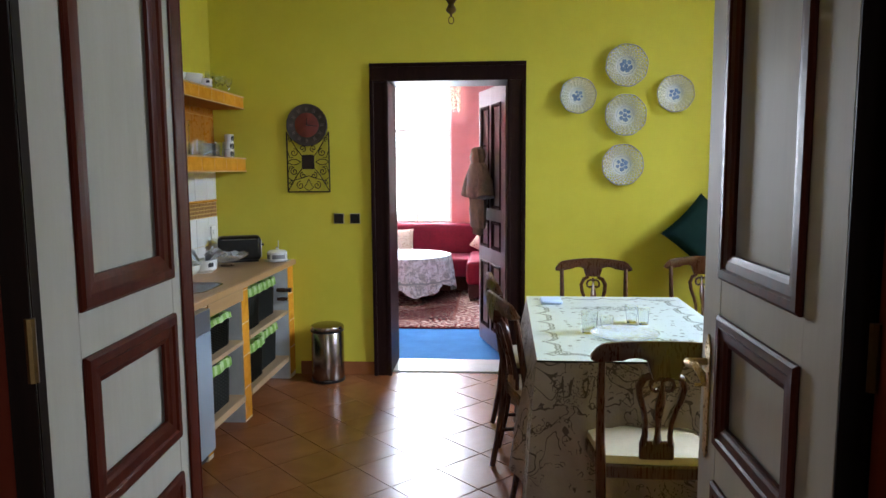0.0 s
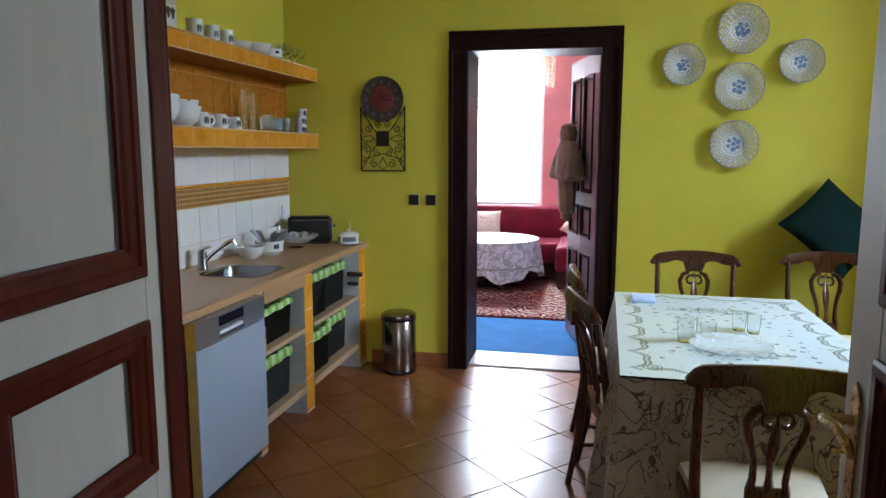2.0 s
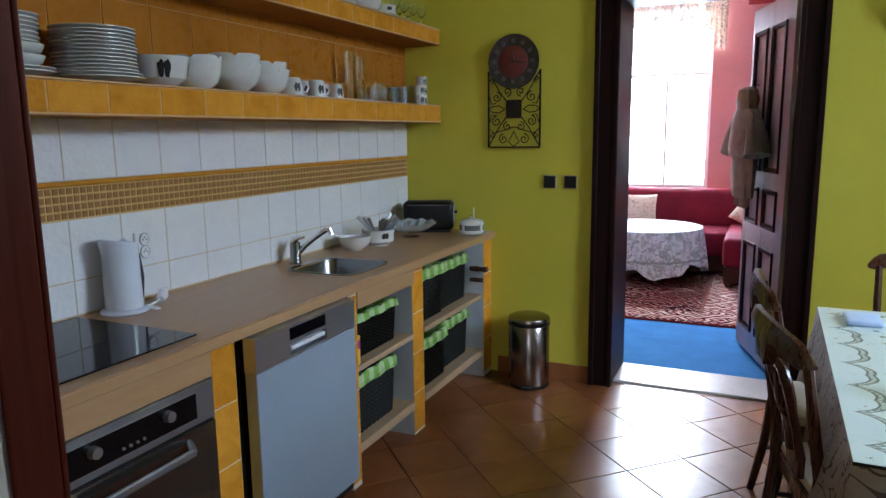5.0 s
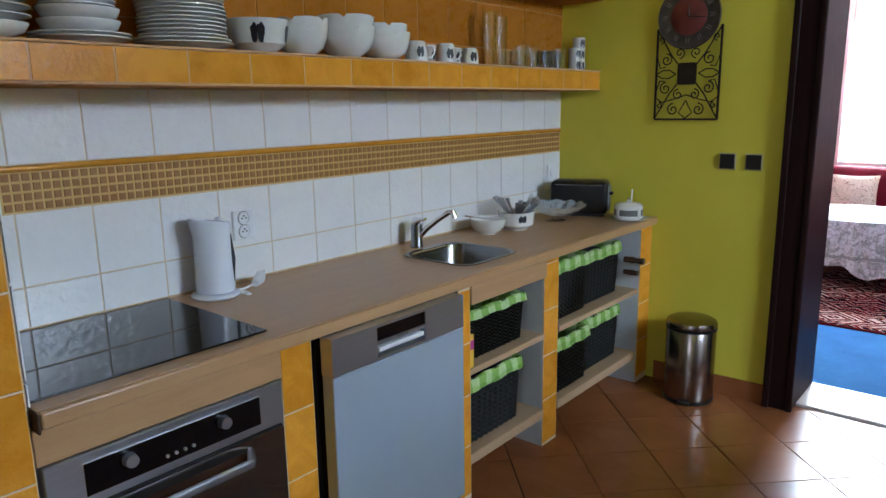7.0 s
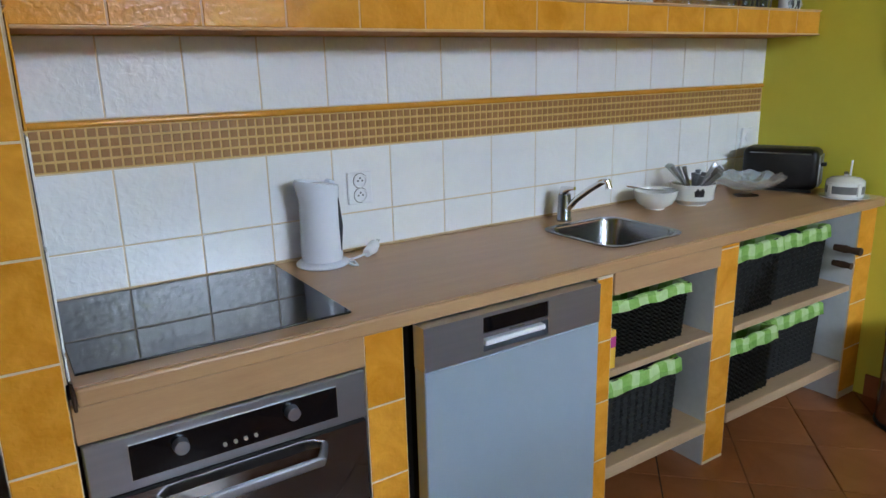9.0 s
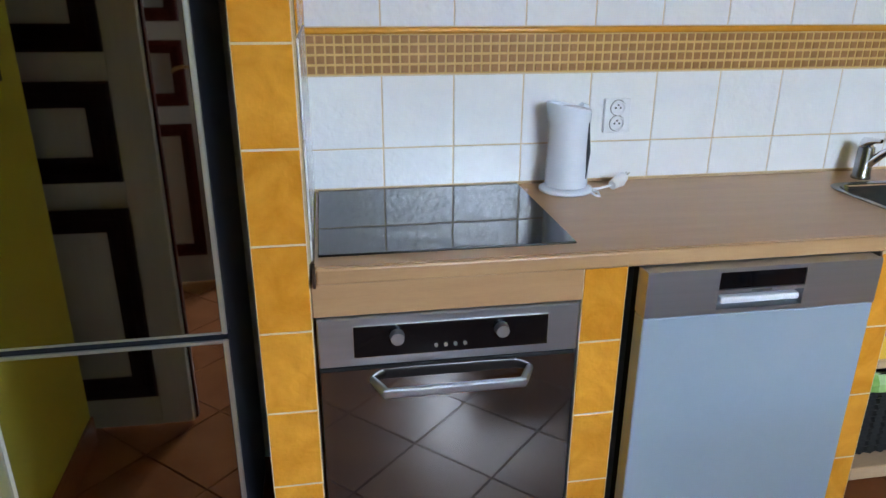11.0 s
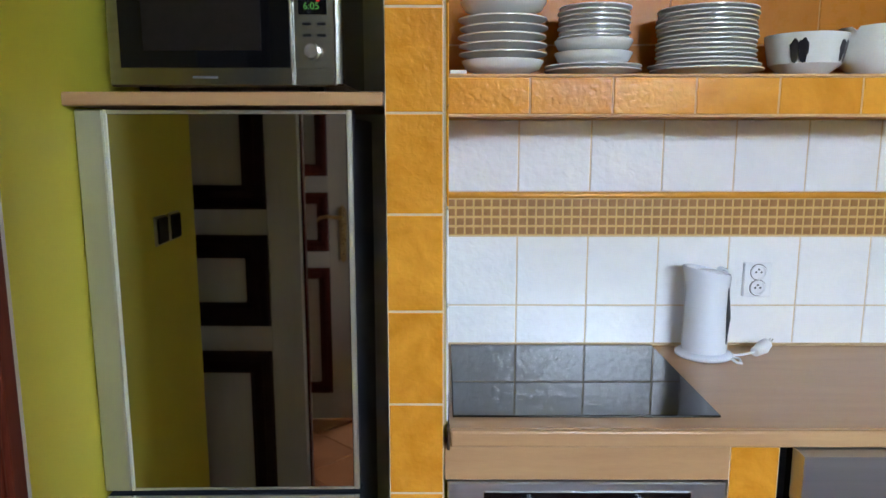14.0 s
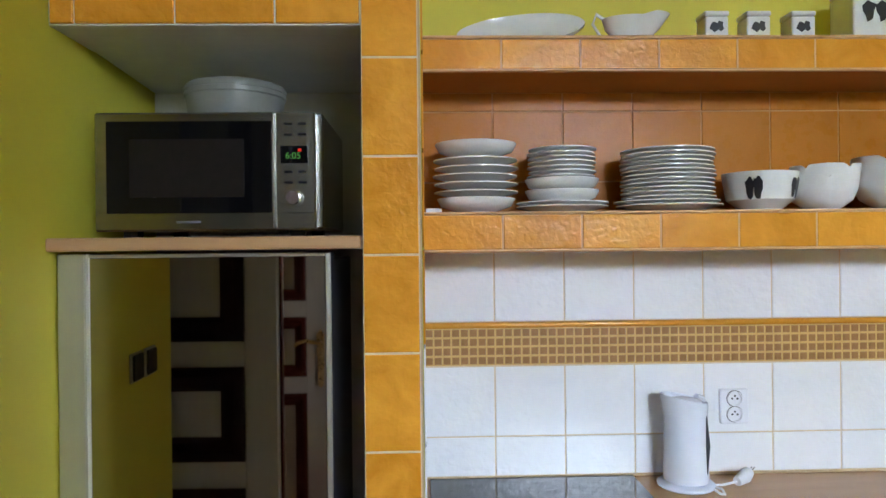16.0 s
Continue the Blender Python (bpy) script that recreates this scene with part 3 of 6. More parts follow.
setting("wall_west", B((-2.1, XW, YS - 0.8, YB, 0, CEIL)), YELLOW, "yellow painted kitchen wall")
setting("wall_north", B((-2.1, -0.33, YB, 5.47, 0, CEIL), (0.68, 3.5, YB, 5.47, 0, CEIL), (-0.33, 0.68, YB, 5.47, 2.205, CEIL)), YELLOW, "lime yellow painted wall with a doorway")
setting("wall_south", B((XW, -0.32, 0.55, YS, 0, CEIL), (1.06, 3.5, 0.55, YS, 0, CEIL), (-0.32, 1.06, 0.55, YS, 2.45, CEIL)), YELLOW, "yellow painted wall with a double doorway")
setting("wall_east", B((XE, 3.5, YS, 2.85, 0, CEIL), (XE, 3.5, 4.25, YB, 0, CEIL), (XE, 3.5, 2.85, 4.25, 0, 0.95), (XE, 3.5, 2.85, 4.25, 2.92, CEIL)), YELLOW, "yellow painted wall with a window")
# the opening to the south is made up, to let the fill lamp in
setting("wall_hall", B((-2.5, -2.3, -2.7, 0.55, 0, 2.9), (3.3, 3.5, -2.7, 0.55, 0, 2.9), (-2.3, 0.8, -2.7, -2.5, 0, 2.9), (2.0, 3.3, -2.7, -2.5, 0, 2.9), (0.8, 2.0, -2.7, -2.5, 0, 1.0), (0.8, 2.0, -2.7, -2.5, 2.4, 2.9), (-2.3, XW - 0.54, 0.55, 0.7, 0, 2.9)), HALLWALL, "plain plastered hall wall")
setting("wall_parlour_north", B((-2.8, -1.03, 9.35, 9.9, 0, 3.05), (-0.07, 3.4, 9.35, 9.9, 0, 3.05), (-1.03, -0.07, 9.35, 9.9, 0, 0.80), (-1.03, -0.07, 9.35, 9.9, 2.85, 3.05)), PINK, "pink painted wall with a tall window")
setting("wall_parlour_side", B((-2.8, -2.4, 5.47, 9.35, 0, 3.05), (2.0, 2.4, 5.47, 9.35, 0, 3.05)), PINK, "pink painted side wall")
setting("wall_parlour_south", B((-2.4, -0.45, 5.472, 5.50, 0, 3.05), (0.78, 2.0, 5.472, 5.50, 0, 3.05), (-0.45, 0.78, 5.472, 5.50, 2.32, 3.05)), PINK, "pink painted wall round the doorway")
setting("backdrop", B((-14, 14, 16, 16.1, -4, 12)), GARDEN, "pale overcast garden and sky", "structure")
setting("ground", B((-60, 60, 9.95, 60, -1.2, -1.0)), surface("grass", (0.05, 0.09, 0.02), (0.09, 0.13, 0.04), 0.9, 2), "mown grass outside")


def moulding(bm, x0, x1, z0, z1, y, h, w):
    """A mitred moulding round a rectangle, rising from the plane y by h (signed), w wide inwards."""
    rings = []
    for o, k in ((0, 0), (0, 0.55), (0.006, 1.0), (w * 0.38, 1.0), (w * 0.46, 0.6), (w * 0.78, 0.5), (w * 0.9, 0.15), (w, 0.0), (w, -0.7)):
        rings.append([bm.verts.new(c) for c in ((x0 + o, y + h * k, z0 + o), (x1 - o, y + h * k, z0 + o), (x1 - o, y + h * k, z1 - o), (x0 + o, y + h * k, z1 - o))])
    for a, b in zip(rings, rings[1:]):
        for i in range(4):
            j = (i + 1) % 4
            bm.faces.new((a[i], a[j], b[j], b[i]))


def leaf(name, hinge, far, height, panels, paint, trim, label, shaded_back_trim=None, sides=(1, -1), thick=0.042, xs=None, cols=None, astragal=None):
    """A panelled door leaf from the hinge line to the far edge; its front is on local -y."""
    h, f = Vector((*hinge, 0)), Vector((*far, 0))
    d = f - h
    w = d.length
    ob = thing(name, Matrix.Translation(h) @ Matrix.Rotation(math.atan2(d.y, d.x), 4, "Z"), label, "door")
    z0 = 0.018
    cols = cols or [xs]
    bm = bmesh.new()
    t = thick / 2
    zs = sorted(panels)
    edges = [z0] + [v for p in zs for v in p[:2]] + [height]
    xe = [0.0] + [v for c in cols for v in c] + [w]
    for k in range(0, len(xe), 2):
        box(bm, xe[k], xe[k + 1], -t, t, z0, height, bevel=0.003)
    for k in range(0, len(edges), 2):
        for c in cols:
            box(bm, c[0] - 0.001, c[1] + 0.001, -t + 0.0006, t - 0.0006, edges[k], edges[k + 1])
    part("leaf_frame", bm, paint, ob)
    for p in zs:
        for c in cols:
            part("panel", B((c[0] - 0.004, c[1] + 0.004, -0.009, 0.009, p[0] - 0.004, p[1] + 0.004)), paint, ob)
            for s in sides:
                bm = bmesh.new()
                # darker trim on the back stands for mahogany mouldings lying in shade
                back = shaded_back_trim is not None and s > 0
                drop = 0.03 if back else 0.0
                moulding(bm, c[0], c[1], p[0] - drop, p[1] - drop, s * t, s * 0.011, 0.075 if back else 0.058 if cols[0] is xs else 0.03)
                part("moulding", bm, shaded_back_trim if back else trim, ob, "" if trim is paint else "dark wooden panel moulding")
    if astragal:
        part("astragal", B((w - 0.057, w + 0.0005, -t - 0.007, -t - 0.0005, z0, height), (w + 0.001, w + 0.009, -t - 0.007, -0.002, z0, height), bevel=0.003, seg=2), astragal, ob, "dark red-brown wooden edge strip")
    for z in (0.3, 1.25, height - 0.3):
        bm = tube([(-0.006, -t, z - 0.05), (-0.006, -t, z + 0.05)], 0.008)
        part("hinge", bm, DARKBRASS, ob)
    return ob, w


# ---- double door from the hall ----
PANELS = [(0.16, 0.82), (0.904, 1.199), (1.280, 2.26)]
left_leaf, lw = leaf("door_1", (-0.229, 1.020), (-0.266, 1.649), 2.40, PANELS, DOORPAINT, MAHOGANY, "open off-white panelled door leaf with mahogany mouldings", xs=(0.133, 0.526), astragal=MAHOGANY, shaded_back_trim=DARKFRAME)
right_leaf, rw = leaf("door_2", (1.013, 1.040), (1.013, 1.69), 2.40, PANELS, DOORPAINT, MAHOGANY, "open off-white panelled door leaf with brass handle", xs=(0.126, 0.528), shaded_back_trim=None)
for sgn in (1, -1):
    y0 = 0.021 * sgn
    hd = part("door_handle", slab_outline([(0.582, 0.86), (0.597, 0.845), (0.612, 0.86), (0.617, 1.11), (0.597, 1.14), (0.577, 1.11)], y0, y0 + 0.004 * sgn, "y", 0.001), BRASS, right_leaf, "ornate worn brass lever handle on a long plate")
    bm = tube([(0.597, y0, 1.075), (0.597, y0 + 0.05 * sgn, 1.075)], 0.009)
    tube([(0.597, y0 + 0.048 * sgn, 1.075), (0.572, y0 + 0.052 * sgn, 1.078), (0.53, y0 + 0.05 * sgn, 1.086), (0.49, y0 + 0.047 * sgn, 1.076), (0.475, y0 + 0.045 * sgn, 1.06)], [0.009, 0.010, 0.008, 0.009, 0.006], bm=bm)
    part("lever", bm, BRASS, hd, smooth=True)
    part("key", tube([(0.597, y0, 1.02), (0.597, y0 + 0.03 * sgn, 1.02)], 0.004), BRASS, hd)
for lf in (left_leaf, right_leaf):
    part("hinge_edge", B((-0.004, -0.0005, -0.021, 0.021, 0.018, 2.40)), BLACKFRAME, lf, "near-black hinge edge")
# near-black strip laid over the face paint beside the hinges
part("dark_hinge_strip", B((0.0, 0.022, -0.0228, -0.0212, 0.018, 2.40)), BLACKFRAME, left_leaf, "near-black strip along the hinges")

fr = thing("door_frame", pose(0, 0, 0), "near-black wooden door frame with red-brown lining", "door frame")
for x0, x1 in ((-0.319, -0.262), (1.042, 1.059)):
    part("jamb", B((x0, x1, 0.93, 1.045, 0, 2.42), bevel=0.004), REDWOOD, fr)
    part("rebate", B((x0, x1 - 0.02 if x0 < 0 else x1, 1.0455, 1.075, 0, 2.42)) if x0 < 0 else B((x0 + 0.006, x1, 1.0455, 1.075, 0, 2.42)), BLACKFRAME, fr)
part("head", B((-0.319, 1.059, 0.93, 0.975, 2.42, 2.449)), BLACKFRAME, fr)
for x0, x1 in ((-0.319, -0.275), (1.015, 1.059)):
    part("lining", B((x0, x1, 0.5, 0.929, 0, 2.449), bevel=0.004), REDWOOD, fr, "red-brown stained lining board")
for x0, x1 in ((-0.47, -0.32), (1.06, 1.21)):
    part("casing", B((x0, x1, 0.515, 0.549, 0, 2.6), bevel=0.006), REDWOOD, fr)
part("casing", B((-0.47, 1.21, 0.515, 0.549, 2.602, 2.75), bevel=0.006), REDWOOD, fr)

# ---- doorway to the parlour ----
fr = thing("door_frame", pose(0, 0, 0), "dark brown wooden door frame with stepped casing", "door frame")
for x0, x1, s in ((-0.393, -0.262, 1), (0.600, 0.722, -1)):
    bm = B((x0, x1, YB - 0.022, YB - 0.001, 0, 2.153), bevel=0.003)
    xa = x0 if s > 0 else x1
    box(bm, xa, xa + s * 0.028, YB - 0.038, YB - 0.023, 0, 2.165, bevel=0.004)
    box(bm, xa + s * 0.105, xa + s * 0.13, YB - 0.030, YB - 0.0225, 0, 2.165, bevel=0.003)
    part("side_casing", bm, DARKFRAME, fr)
bm = B((-0.393, 0.722, YB - 0.022, YB - 0.001, 2.155, 2.282), bevel=0.003)
box(bm, -0.393, 0.722, YB - 0.038, YB - 0.023, 2.255, 2.282, bevel=0.004)
part("head_casing", bm, DARKFRAME, fr)
part("lining", B((-0.329, -0.266, YB, 5.47, 0, 2.163), bevel=0.003), DARKFRAME, fr)
part("lining", B((0.606, 0.679, YB, 5.47, 0, 2.163), bevel=0.003), DARKFRAME, fr)
part("head_lining", B((-0.329, 0.679, YB, 5.47, 2.164, 2.204)), DARKFRAME, fr)
inner, iw = leaf("door_3", (0.606, 5.50), (0.385, 6.24), 2.20, [(0.16, 0.74), (0.86, 1.10), (1.20, 2.06)], SHEENDOOR, DARKFRAME, "dark brown panelled door with painted-in grey sheen, open into the parlour",
                 cols=[(0.12, 0.37), (0.45, 0.70)])
part("door_handle", tube([(0.76, 0.02, 1.02), (0.76, 0.06, 1.02), (0.66, 0.062, 1.02)], 0.009), BRASS, inner, "brass lever handle", smooth=True)

# ---- skirting and wall switches ----
for name, b in (("baseboard", (-0.955, -0.394, YB - 0.011, YB - 0.001, 0.001, 0.1)), ("baseboard", (0.723, XE, YB - 0.011, YB - 0.001, 0.001, 0.1)),
                ("baseboard", (-0.9, -0.321, YS + 0.001, YS + 0.011, 0.001, 0.1)), ("baseboard", (1.061, XE, YS + 0.001, YS + 0.011, 0.001, 0.1)),
                ("baseboard", (XE - 0.011, XE - 0.001, YS + 0.02, YB - 0.02, 0.001, 0.1))):
    setting(name, B(b, bevel=0.002), TERRA, "terracotta tile skirting")


def switch(m, label="black square light switch in a pale frame on a yellow wall"):
    ob = thing("light_switch", m, label, "light switch", "switches by the doorways")
    part("frame", B((-0.039, 0.039, -0.006, 0, -0.039, 0.039), bevel=0.002), IVORY, ob)
    part("rocker", B((-0.034, 0.034, -0.013, -0.0062, -0.034, 0.034), bevel=0.003), BLACKPLASTIC, ob)
    return ob


for x in (-0.640, -0.520):
    switch(pose(x, YB - 0.0005, 1.176))
for x in (-0.61, -0.51):
    switch(pose(x, YS + 0.0005, 1.23, 0, 0, 180))


# ---- kitchen range: columns, shelves, boards ----
def column(x0, x1, y0, y1, z1, name="column", label="masonry pier faced with orange glazed tiles", pitch=0.2, zoff=0.0, top=None):
    """A pier with tiles on its front."""
    ob = thing(name, pose(0, 0, 0), label, "tiled pier")
    part("core", B((x0, x1 - 0.006, y0, y1, 0.0, z1)), WALLGROUT if name == "tall_pier" else SIDEPAINT, ob)
    part("front_bed", B((x1 - 0.0058, x1 - 0.0002, y0 + 0.0005, y1 - 0.0005, 0, z1 - 0.001)), TILEGROUT, ob)
    z = zoff
    rot = Matrix.Rotation(radians(90), 4, "Z") @ Matrix.Rotation(radians(90), 4, "X")
    while z < z1 - 0.01:
        a, b = max(z, 0.002), min(z + pitch, z1)
        if b - a > 0.02:
            piece("tile", ob, Matrix.Translation((x1 - 0.007, (y0 + y1) / 2, (a + b) / 2)) @ rot, y1 - y0 - 0.005, b - a - 0.005, 0.0085, ORANGETILE)
        z += pitch
    return ob


CT = 0.876
tall = column(XW, -1.0, 1.957, 2.073, 2.2, "tall_pier", "tall masonry pier faced with orange glazed tiles beside the hob", 0.2, -0.078)
part("side_face", B((XW + 0.001, -1.008, 2.0732, 2.0765, CT, 2.2)), WALLGROUT, tall)
rotY = Matrix.Rotation(radians(180), 4, "Z") @ Matrix.Rotation(radians(90), 4, "X")
for k in range(7):
    za, zb = CT + 0.004 + max(0, -0.144 + 0.2 * k), min(2.2, CT + 0.056 + 0.2 * k)
    for xa, xb in ((-1.21, -1.004), (-1.41, -1.21), (XW + 0.004, -1.41)):
        piece("side_tile", tall, Matrix.Translation(((xa + xb) / 2, 2.0786, (za + zb) / 2)) @ rotY, xb - xa - 0.005, zb - za - 0.005, 0.004, WHITETILE if zb < 1.5 else ORANGETILE)
column(XW, -1.004, 2.681, 2.788, 0.835, zoff=0.04)
column(XW, -1.004, 3.441, 3.507, 0.835, zoff=0.02)
column(XW, -1.012, 4.017, 4.133, 0.835, zoff=0.01)
column(XW, -1.0, 4.92, YB - 0.002, 0.835, zoff=0.03)

counter = thing("worktop", pose(0, 0, 0), "beech-effect laminate worktop with a rounded front edge", "worktop")
bm = bmesh.new()
X1 = -0.986
for b in ((XW + 0.001, X1, 2.085, 3.585), (XW + 0.001, X1, 3.905, YB - 0.002), (XW + 0.001, -1.395, 3.585, 3.905), (-1.08, X1, 3.585, 3.905)):
    box(bm, *b, CT - 0.038, CT)
part("board", bm, LAMINATE, counter)
part("front_edge", B((X1 + 0.0003, X1 + 0.0145, 2.086, YB - 0.003, CT - 0.038, CT - 0.0002), bevel=0.006, seg=3), LAMINATE, counter)
part("edge_cap", B((X1 - 0.03, X1 + 0.012, 2.079, 2.0855, CT - 0.045, CT - 0.002), bevel=0.002), BROWNWOOD, counter, "worn dark end of the edge strip")
for y0, y1, z0 in ((2.074, 2.680, 0.753), (3.508, 4.016, 0.758)):
    setting("apron", B((-1.03, -0.998, y0, y1, z0, 0.837), bevel=0.002), LAMINATE, "beech-effect fascia board below the worktop")
setting("trim_wall_joint", B((XW + 0.001, XW + 0.010, 2.085, YB - 0.002, CT + 0.0005, CT + 0.007), bevel=0.002), WALLGROUT, "ochre sealing strip along the worktop")

for y0, y1 in ((3.508, 4.016), (4.134, 4.918)):
    for z0, z1, nm in ((0.490, 0.515, "mid"), (0.134, 0.176, "low")):
        sh = thing("shelf_board", pose(0, 0, 0), "beech board shelf between tiled piers below the worktop", "shelf", "boards under the worktop")
        part("board", B((XW + 0.02, -1.005, y0, y1, z0, z1), bevel=0.003), SHELFWOOD, sh)
    setting("back_panel", B((XW + 0.001, XW + 0.012, y0, y1, 0, 0.83)), PLASTER, "grey-white plaster behind the shelves")

# wall shelves of masonry, faced with tiles
SH = []
for z0, z1, nm in ((1.522, 1.623, "lower"), (1.974, 2.063, "upper")):
    ob = thing("wall_shelf", pose(0, 0, 0), f"{nm} long wall shelf faced with orange glazed tiles, laden with crockery", "shelf", "long wall shelves")
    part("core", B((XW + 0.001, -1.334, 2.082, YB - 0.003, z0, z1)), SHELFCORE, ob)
    part("front_bed", B((-1.3338, -1.3266, 2.083, YB - 0.004, z0 + 0.0075, z1 - 0.0065)), PEACHGROUT, ob)
    part("edge_trim", B((-1.3338, -1.319, 2.082, YB - 0.003, z0 + 0.0, z0 + 0.007), bevel=0.002), PEACHGROUT, ob)
    part("edge_trim", B((-1.3338, -1.319, 2.082, YB - 0.003, z1 - 0.006, z1 + 0.001), bevel=0.002), PEACHGROUT, ob)
    SH.append((ob, z0, z1))

# beam and ceiling of the fridge niche
niche = thing("niche_beam", pose(0, 0, 0), "masonry beam over the fridge niche faced with orange glazed tiles", "beam")
part("core", B((-1.2, -1.009, YS + 0.001, 1.9565, 1.990, 2.2)), PLASTER, niche)
for ya, yb in ((YS + 0.004, 1.385), (1.385, 1.585), (1.585, 1.785), (1.785, 1.9565)):
    piece("tile", niche, Matrix.Translation((-1.0088, (ya + yb) / 2, 2.09)) @ Matrix.Rotation(radians(90), 4, "Z") @ Matrix.Rotation(radians(90), 4, "X"), yb - ya - 0.005, 0.194, 0.0085, ORANGETILE)
bm = bmesh.new()
va = [(-1.2, YS + 0.001, 1.992), (-1.2, 1.9565, 1.992), (XW + 0.001, 1.9565, 1.976), (XW + 0.001, YS + 0.001, 1.976)]
lo = [bm.verts.new(v) for v in va]
hi = [bm.verts.new((v[0], v[1], 2.2)) for v in va]
bm.faces.new(lo), bm.faces.new(hi[::-1])
for i in range(4):
    bm.faces.new((lo[i], lo[(i + 1) % 4], hi[(i + 1) % 4], hi[i]))
part("niche_ceiling", bm, PLASTER, niche, "grey-white plaster soffit")
setting("niche_back", B((XW + 0.001, XW + 0.008, YS + 0.001, 1.9565, 0, 1.974)), PLASTER, "grey-white plaster back of the niche")

# ---- fridge and what stands on it ----
fg = thing("fridge_freezer", pose(-1.03, 1.61, 0, 0, 0, 1.0) @ pose(1.03, -1.61, 0), "tall fridge-freezer with dark mirror-glass doors and aluminium edges", "fridge")
part("body", B((-1.53, -1.095, 1.345, 1.885, 0.03, 1.515), bevel=0.004), DARKBLUE, fg)
for z0, z1 in ((0.713, 1.530), (0.05, 0.700)):
    dr = part("door", B((-1.088, -1.034, 1.336, 1.890, z0, z1), bevel=0.005, seg=2), DARKBLUE, fg)
    part("glass_front", B((-1.0338, -1.030, 1.400, 1.876, z0 + 0.006, z1 - 0.010)), MIRRORGLASS, dr, "dark mirror glass")
    part("handle_strip", B((-1.0338, -1.026, 1.336, 1.392, z0, z1), bevel=0.003), ALU, dr, "wide satin aluminium strip")
    part("edge_strip", B((-1.0338, -1.0265, 1.3932, 1.3996, z0, z1), bevel=0.001), BRIGHTALU, dr, "bright polished edge strip")
    part("edge_strip", B((-1.0338, -1.0275, 1.877, 1.889, z0, z1), bevel=0.002), ALU, dr)
    part("top_strip", B((-1.0338, -1.0275, 1.3995, 1.8765, z1 - 0.009, z1 - 0.001), bevel=0.001), ALU, dr)
    part("bottom_strip", B((-1.0338, -1.0275, 1.3995, 1.8765, z0 + 0.0005, z0 + 0.0055), bevel=0.001), ALU, dr)
part("plinth", B((-1.5, -1.11, 1.37, 1.885, 0.0, 0.029)), BLACKPLASTIC, fg)
sh = thing("shelf_board", pose(0, 0, 0), "beech board above the fridge carrying the microwave", "shelf")
part("board", B((-1.555, -0.982, YS + 0.002, 1.955, 1.535, 1.562), bevel=0.004, seg=2), LAMINATE, sh)

mw = thing("microwave", pose(0, -0.004, -0.010), "steel microwave oven with a dark door window and green clock display", "microwave")
XM = -1.064
part("body", B((-1.42, XM, 1.42, 1.875, 1.588, 1.832), bevel=0.004), OVENSTEEL, mw)
part("foot", B((-1.40, -1.37, 1.45, 1.48, 1.5725, 1.5875)), BLACKPLASTIC, mw)
part("foot", B((-1.40, -1.37, 1.80, 1.83, 1.5725, 1.5875)), BLACKPLASTIC, mw)
part("foot", B((-1.11, -1.08, 1.45, 1.48, 1.5725, 1.5875)), BLACKPLASTIC, mw)
part("foot", B((-1.11, -1.08, 1.80, 1.83, 1.5725, 1.5875)), BLACKPLASTIC, mw)
dr = part("door", B((XM + 0.0005, XM + 0.022, 1.408, 1.777, 1.585, 1.831), bevel=0.004), OVENSTEEL, mw)
part("window", B((XM + 0.0222, XM + 0.0245, 1.433, 1.772, 1.622, 1.812), bevel=0.001), BLACKGLASS, dr, "black glass door window")
part("mesh_screen", B((XM + 0.0246, XM + 0.0250, 1.480, 1.715, 1.655, 1.775)), surface("dark_screen", (0.012, 0.010, 0.008), (0.018, 0.014, 0.012), 0.3, 60, spec=0.2), dr)
cp = part("control_panel", B((XM + 0.0005, XM + 0.022, 1.778, 1.862, 1.585, 1.831), bevel=0.003), OVENSTEEL, mw)
part("display", B((XM + 0.0222, XM + 0.024, 1.790, 1.846, 1.724, 1.760)), BLACKGLASS, cp, "black display window")
for zz in (1.806, 1.784, 1.706, 1.684):
    for yy in (1.797, 1.826):
        part("button", B((XM + 0.0222, XM + 0.0240, yy, yy + 0.017, zz - 0.0025, zz + 0.0025), bevel=0.0008), BLACKPLASTIC, cp)
part("knob_ring", tube([(XM + 0.0222, 1.817, 1.652), (XM + 0.027, 1.817, 1.652)], 0.019, 28), OVENSTEEL, cp)
part("knob", tube([(XM + 0.027, 1.817, 1.652), (XM + 0.044, 1.817, 1.652)], [0.0155, 0.0135], 28), CHROME, cp, "round chrome knob")
part("open_button", B((XM + 0.0222, XM + 0.0238, 1.782, 1.858, 1.589, 1.6215), bevel=0.001), OVENSTEEL, cp)


def lettering(text, size, m, material, parent, name="lettering"):
    cu = bpy.data.curves.new(name, "FONT")
    cu.body, cu.size, cu.align_x, cu.align_y, cu.extrude = text, size, "CENTER", "CENTER", size * 0.01
    tmp = new(name + "_source", cu)
    me = bpy.data.meshes.new_from_object(tmp.evaluated_get(bpy.context.evaluated_depsgraph_get()))
    bpy.data.objects.remove(tmp)
    me.materials.clear()
    me.materials.append(material)
    ob = new(name, me)
    ob.parent, ob.matrix_basis = parent, m
    return ob


def glow(name, c, s):
    q = Mat(name)
    e = q.n.new("ShaderNodeEmission")
    e.inputs[0].default_value, e.inputs[1].default_value = (*c, 1), s
    q.link(e.outputs[0], q.n["Material Output"].inputs[0])
    return q.m


GREENGLOW, REDGLOW = glow("green_display_digits", (0.3, 1.0, 0.22), 0.13), glow("red_display_dot", (1.0, 0.05, 0.03), 0.35)
FACE_EAST = Matrix.Rotation(radians(90), 4, "Z") @ Matrix.Rotation(radians(90), 4, "X")
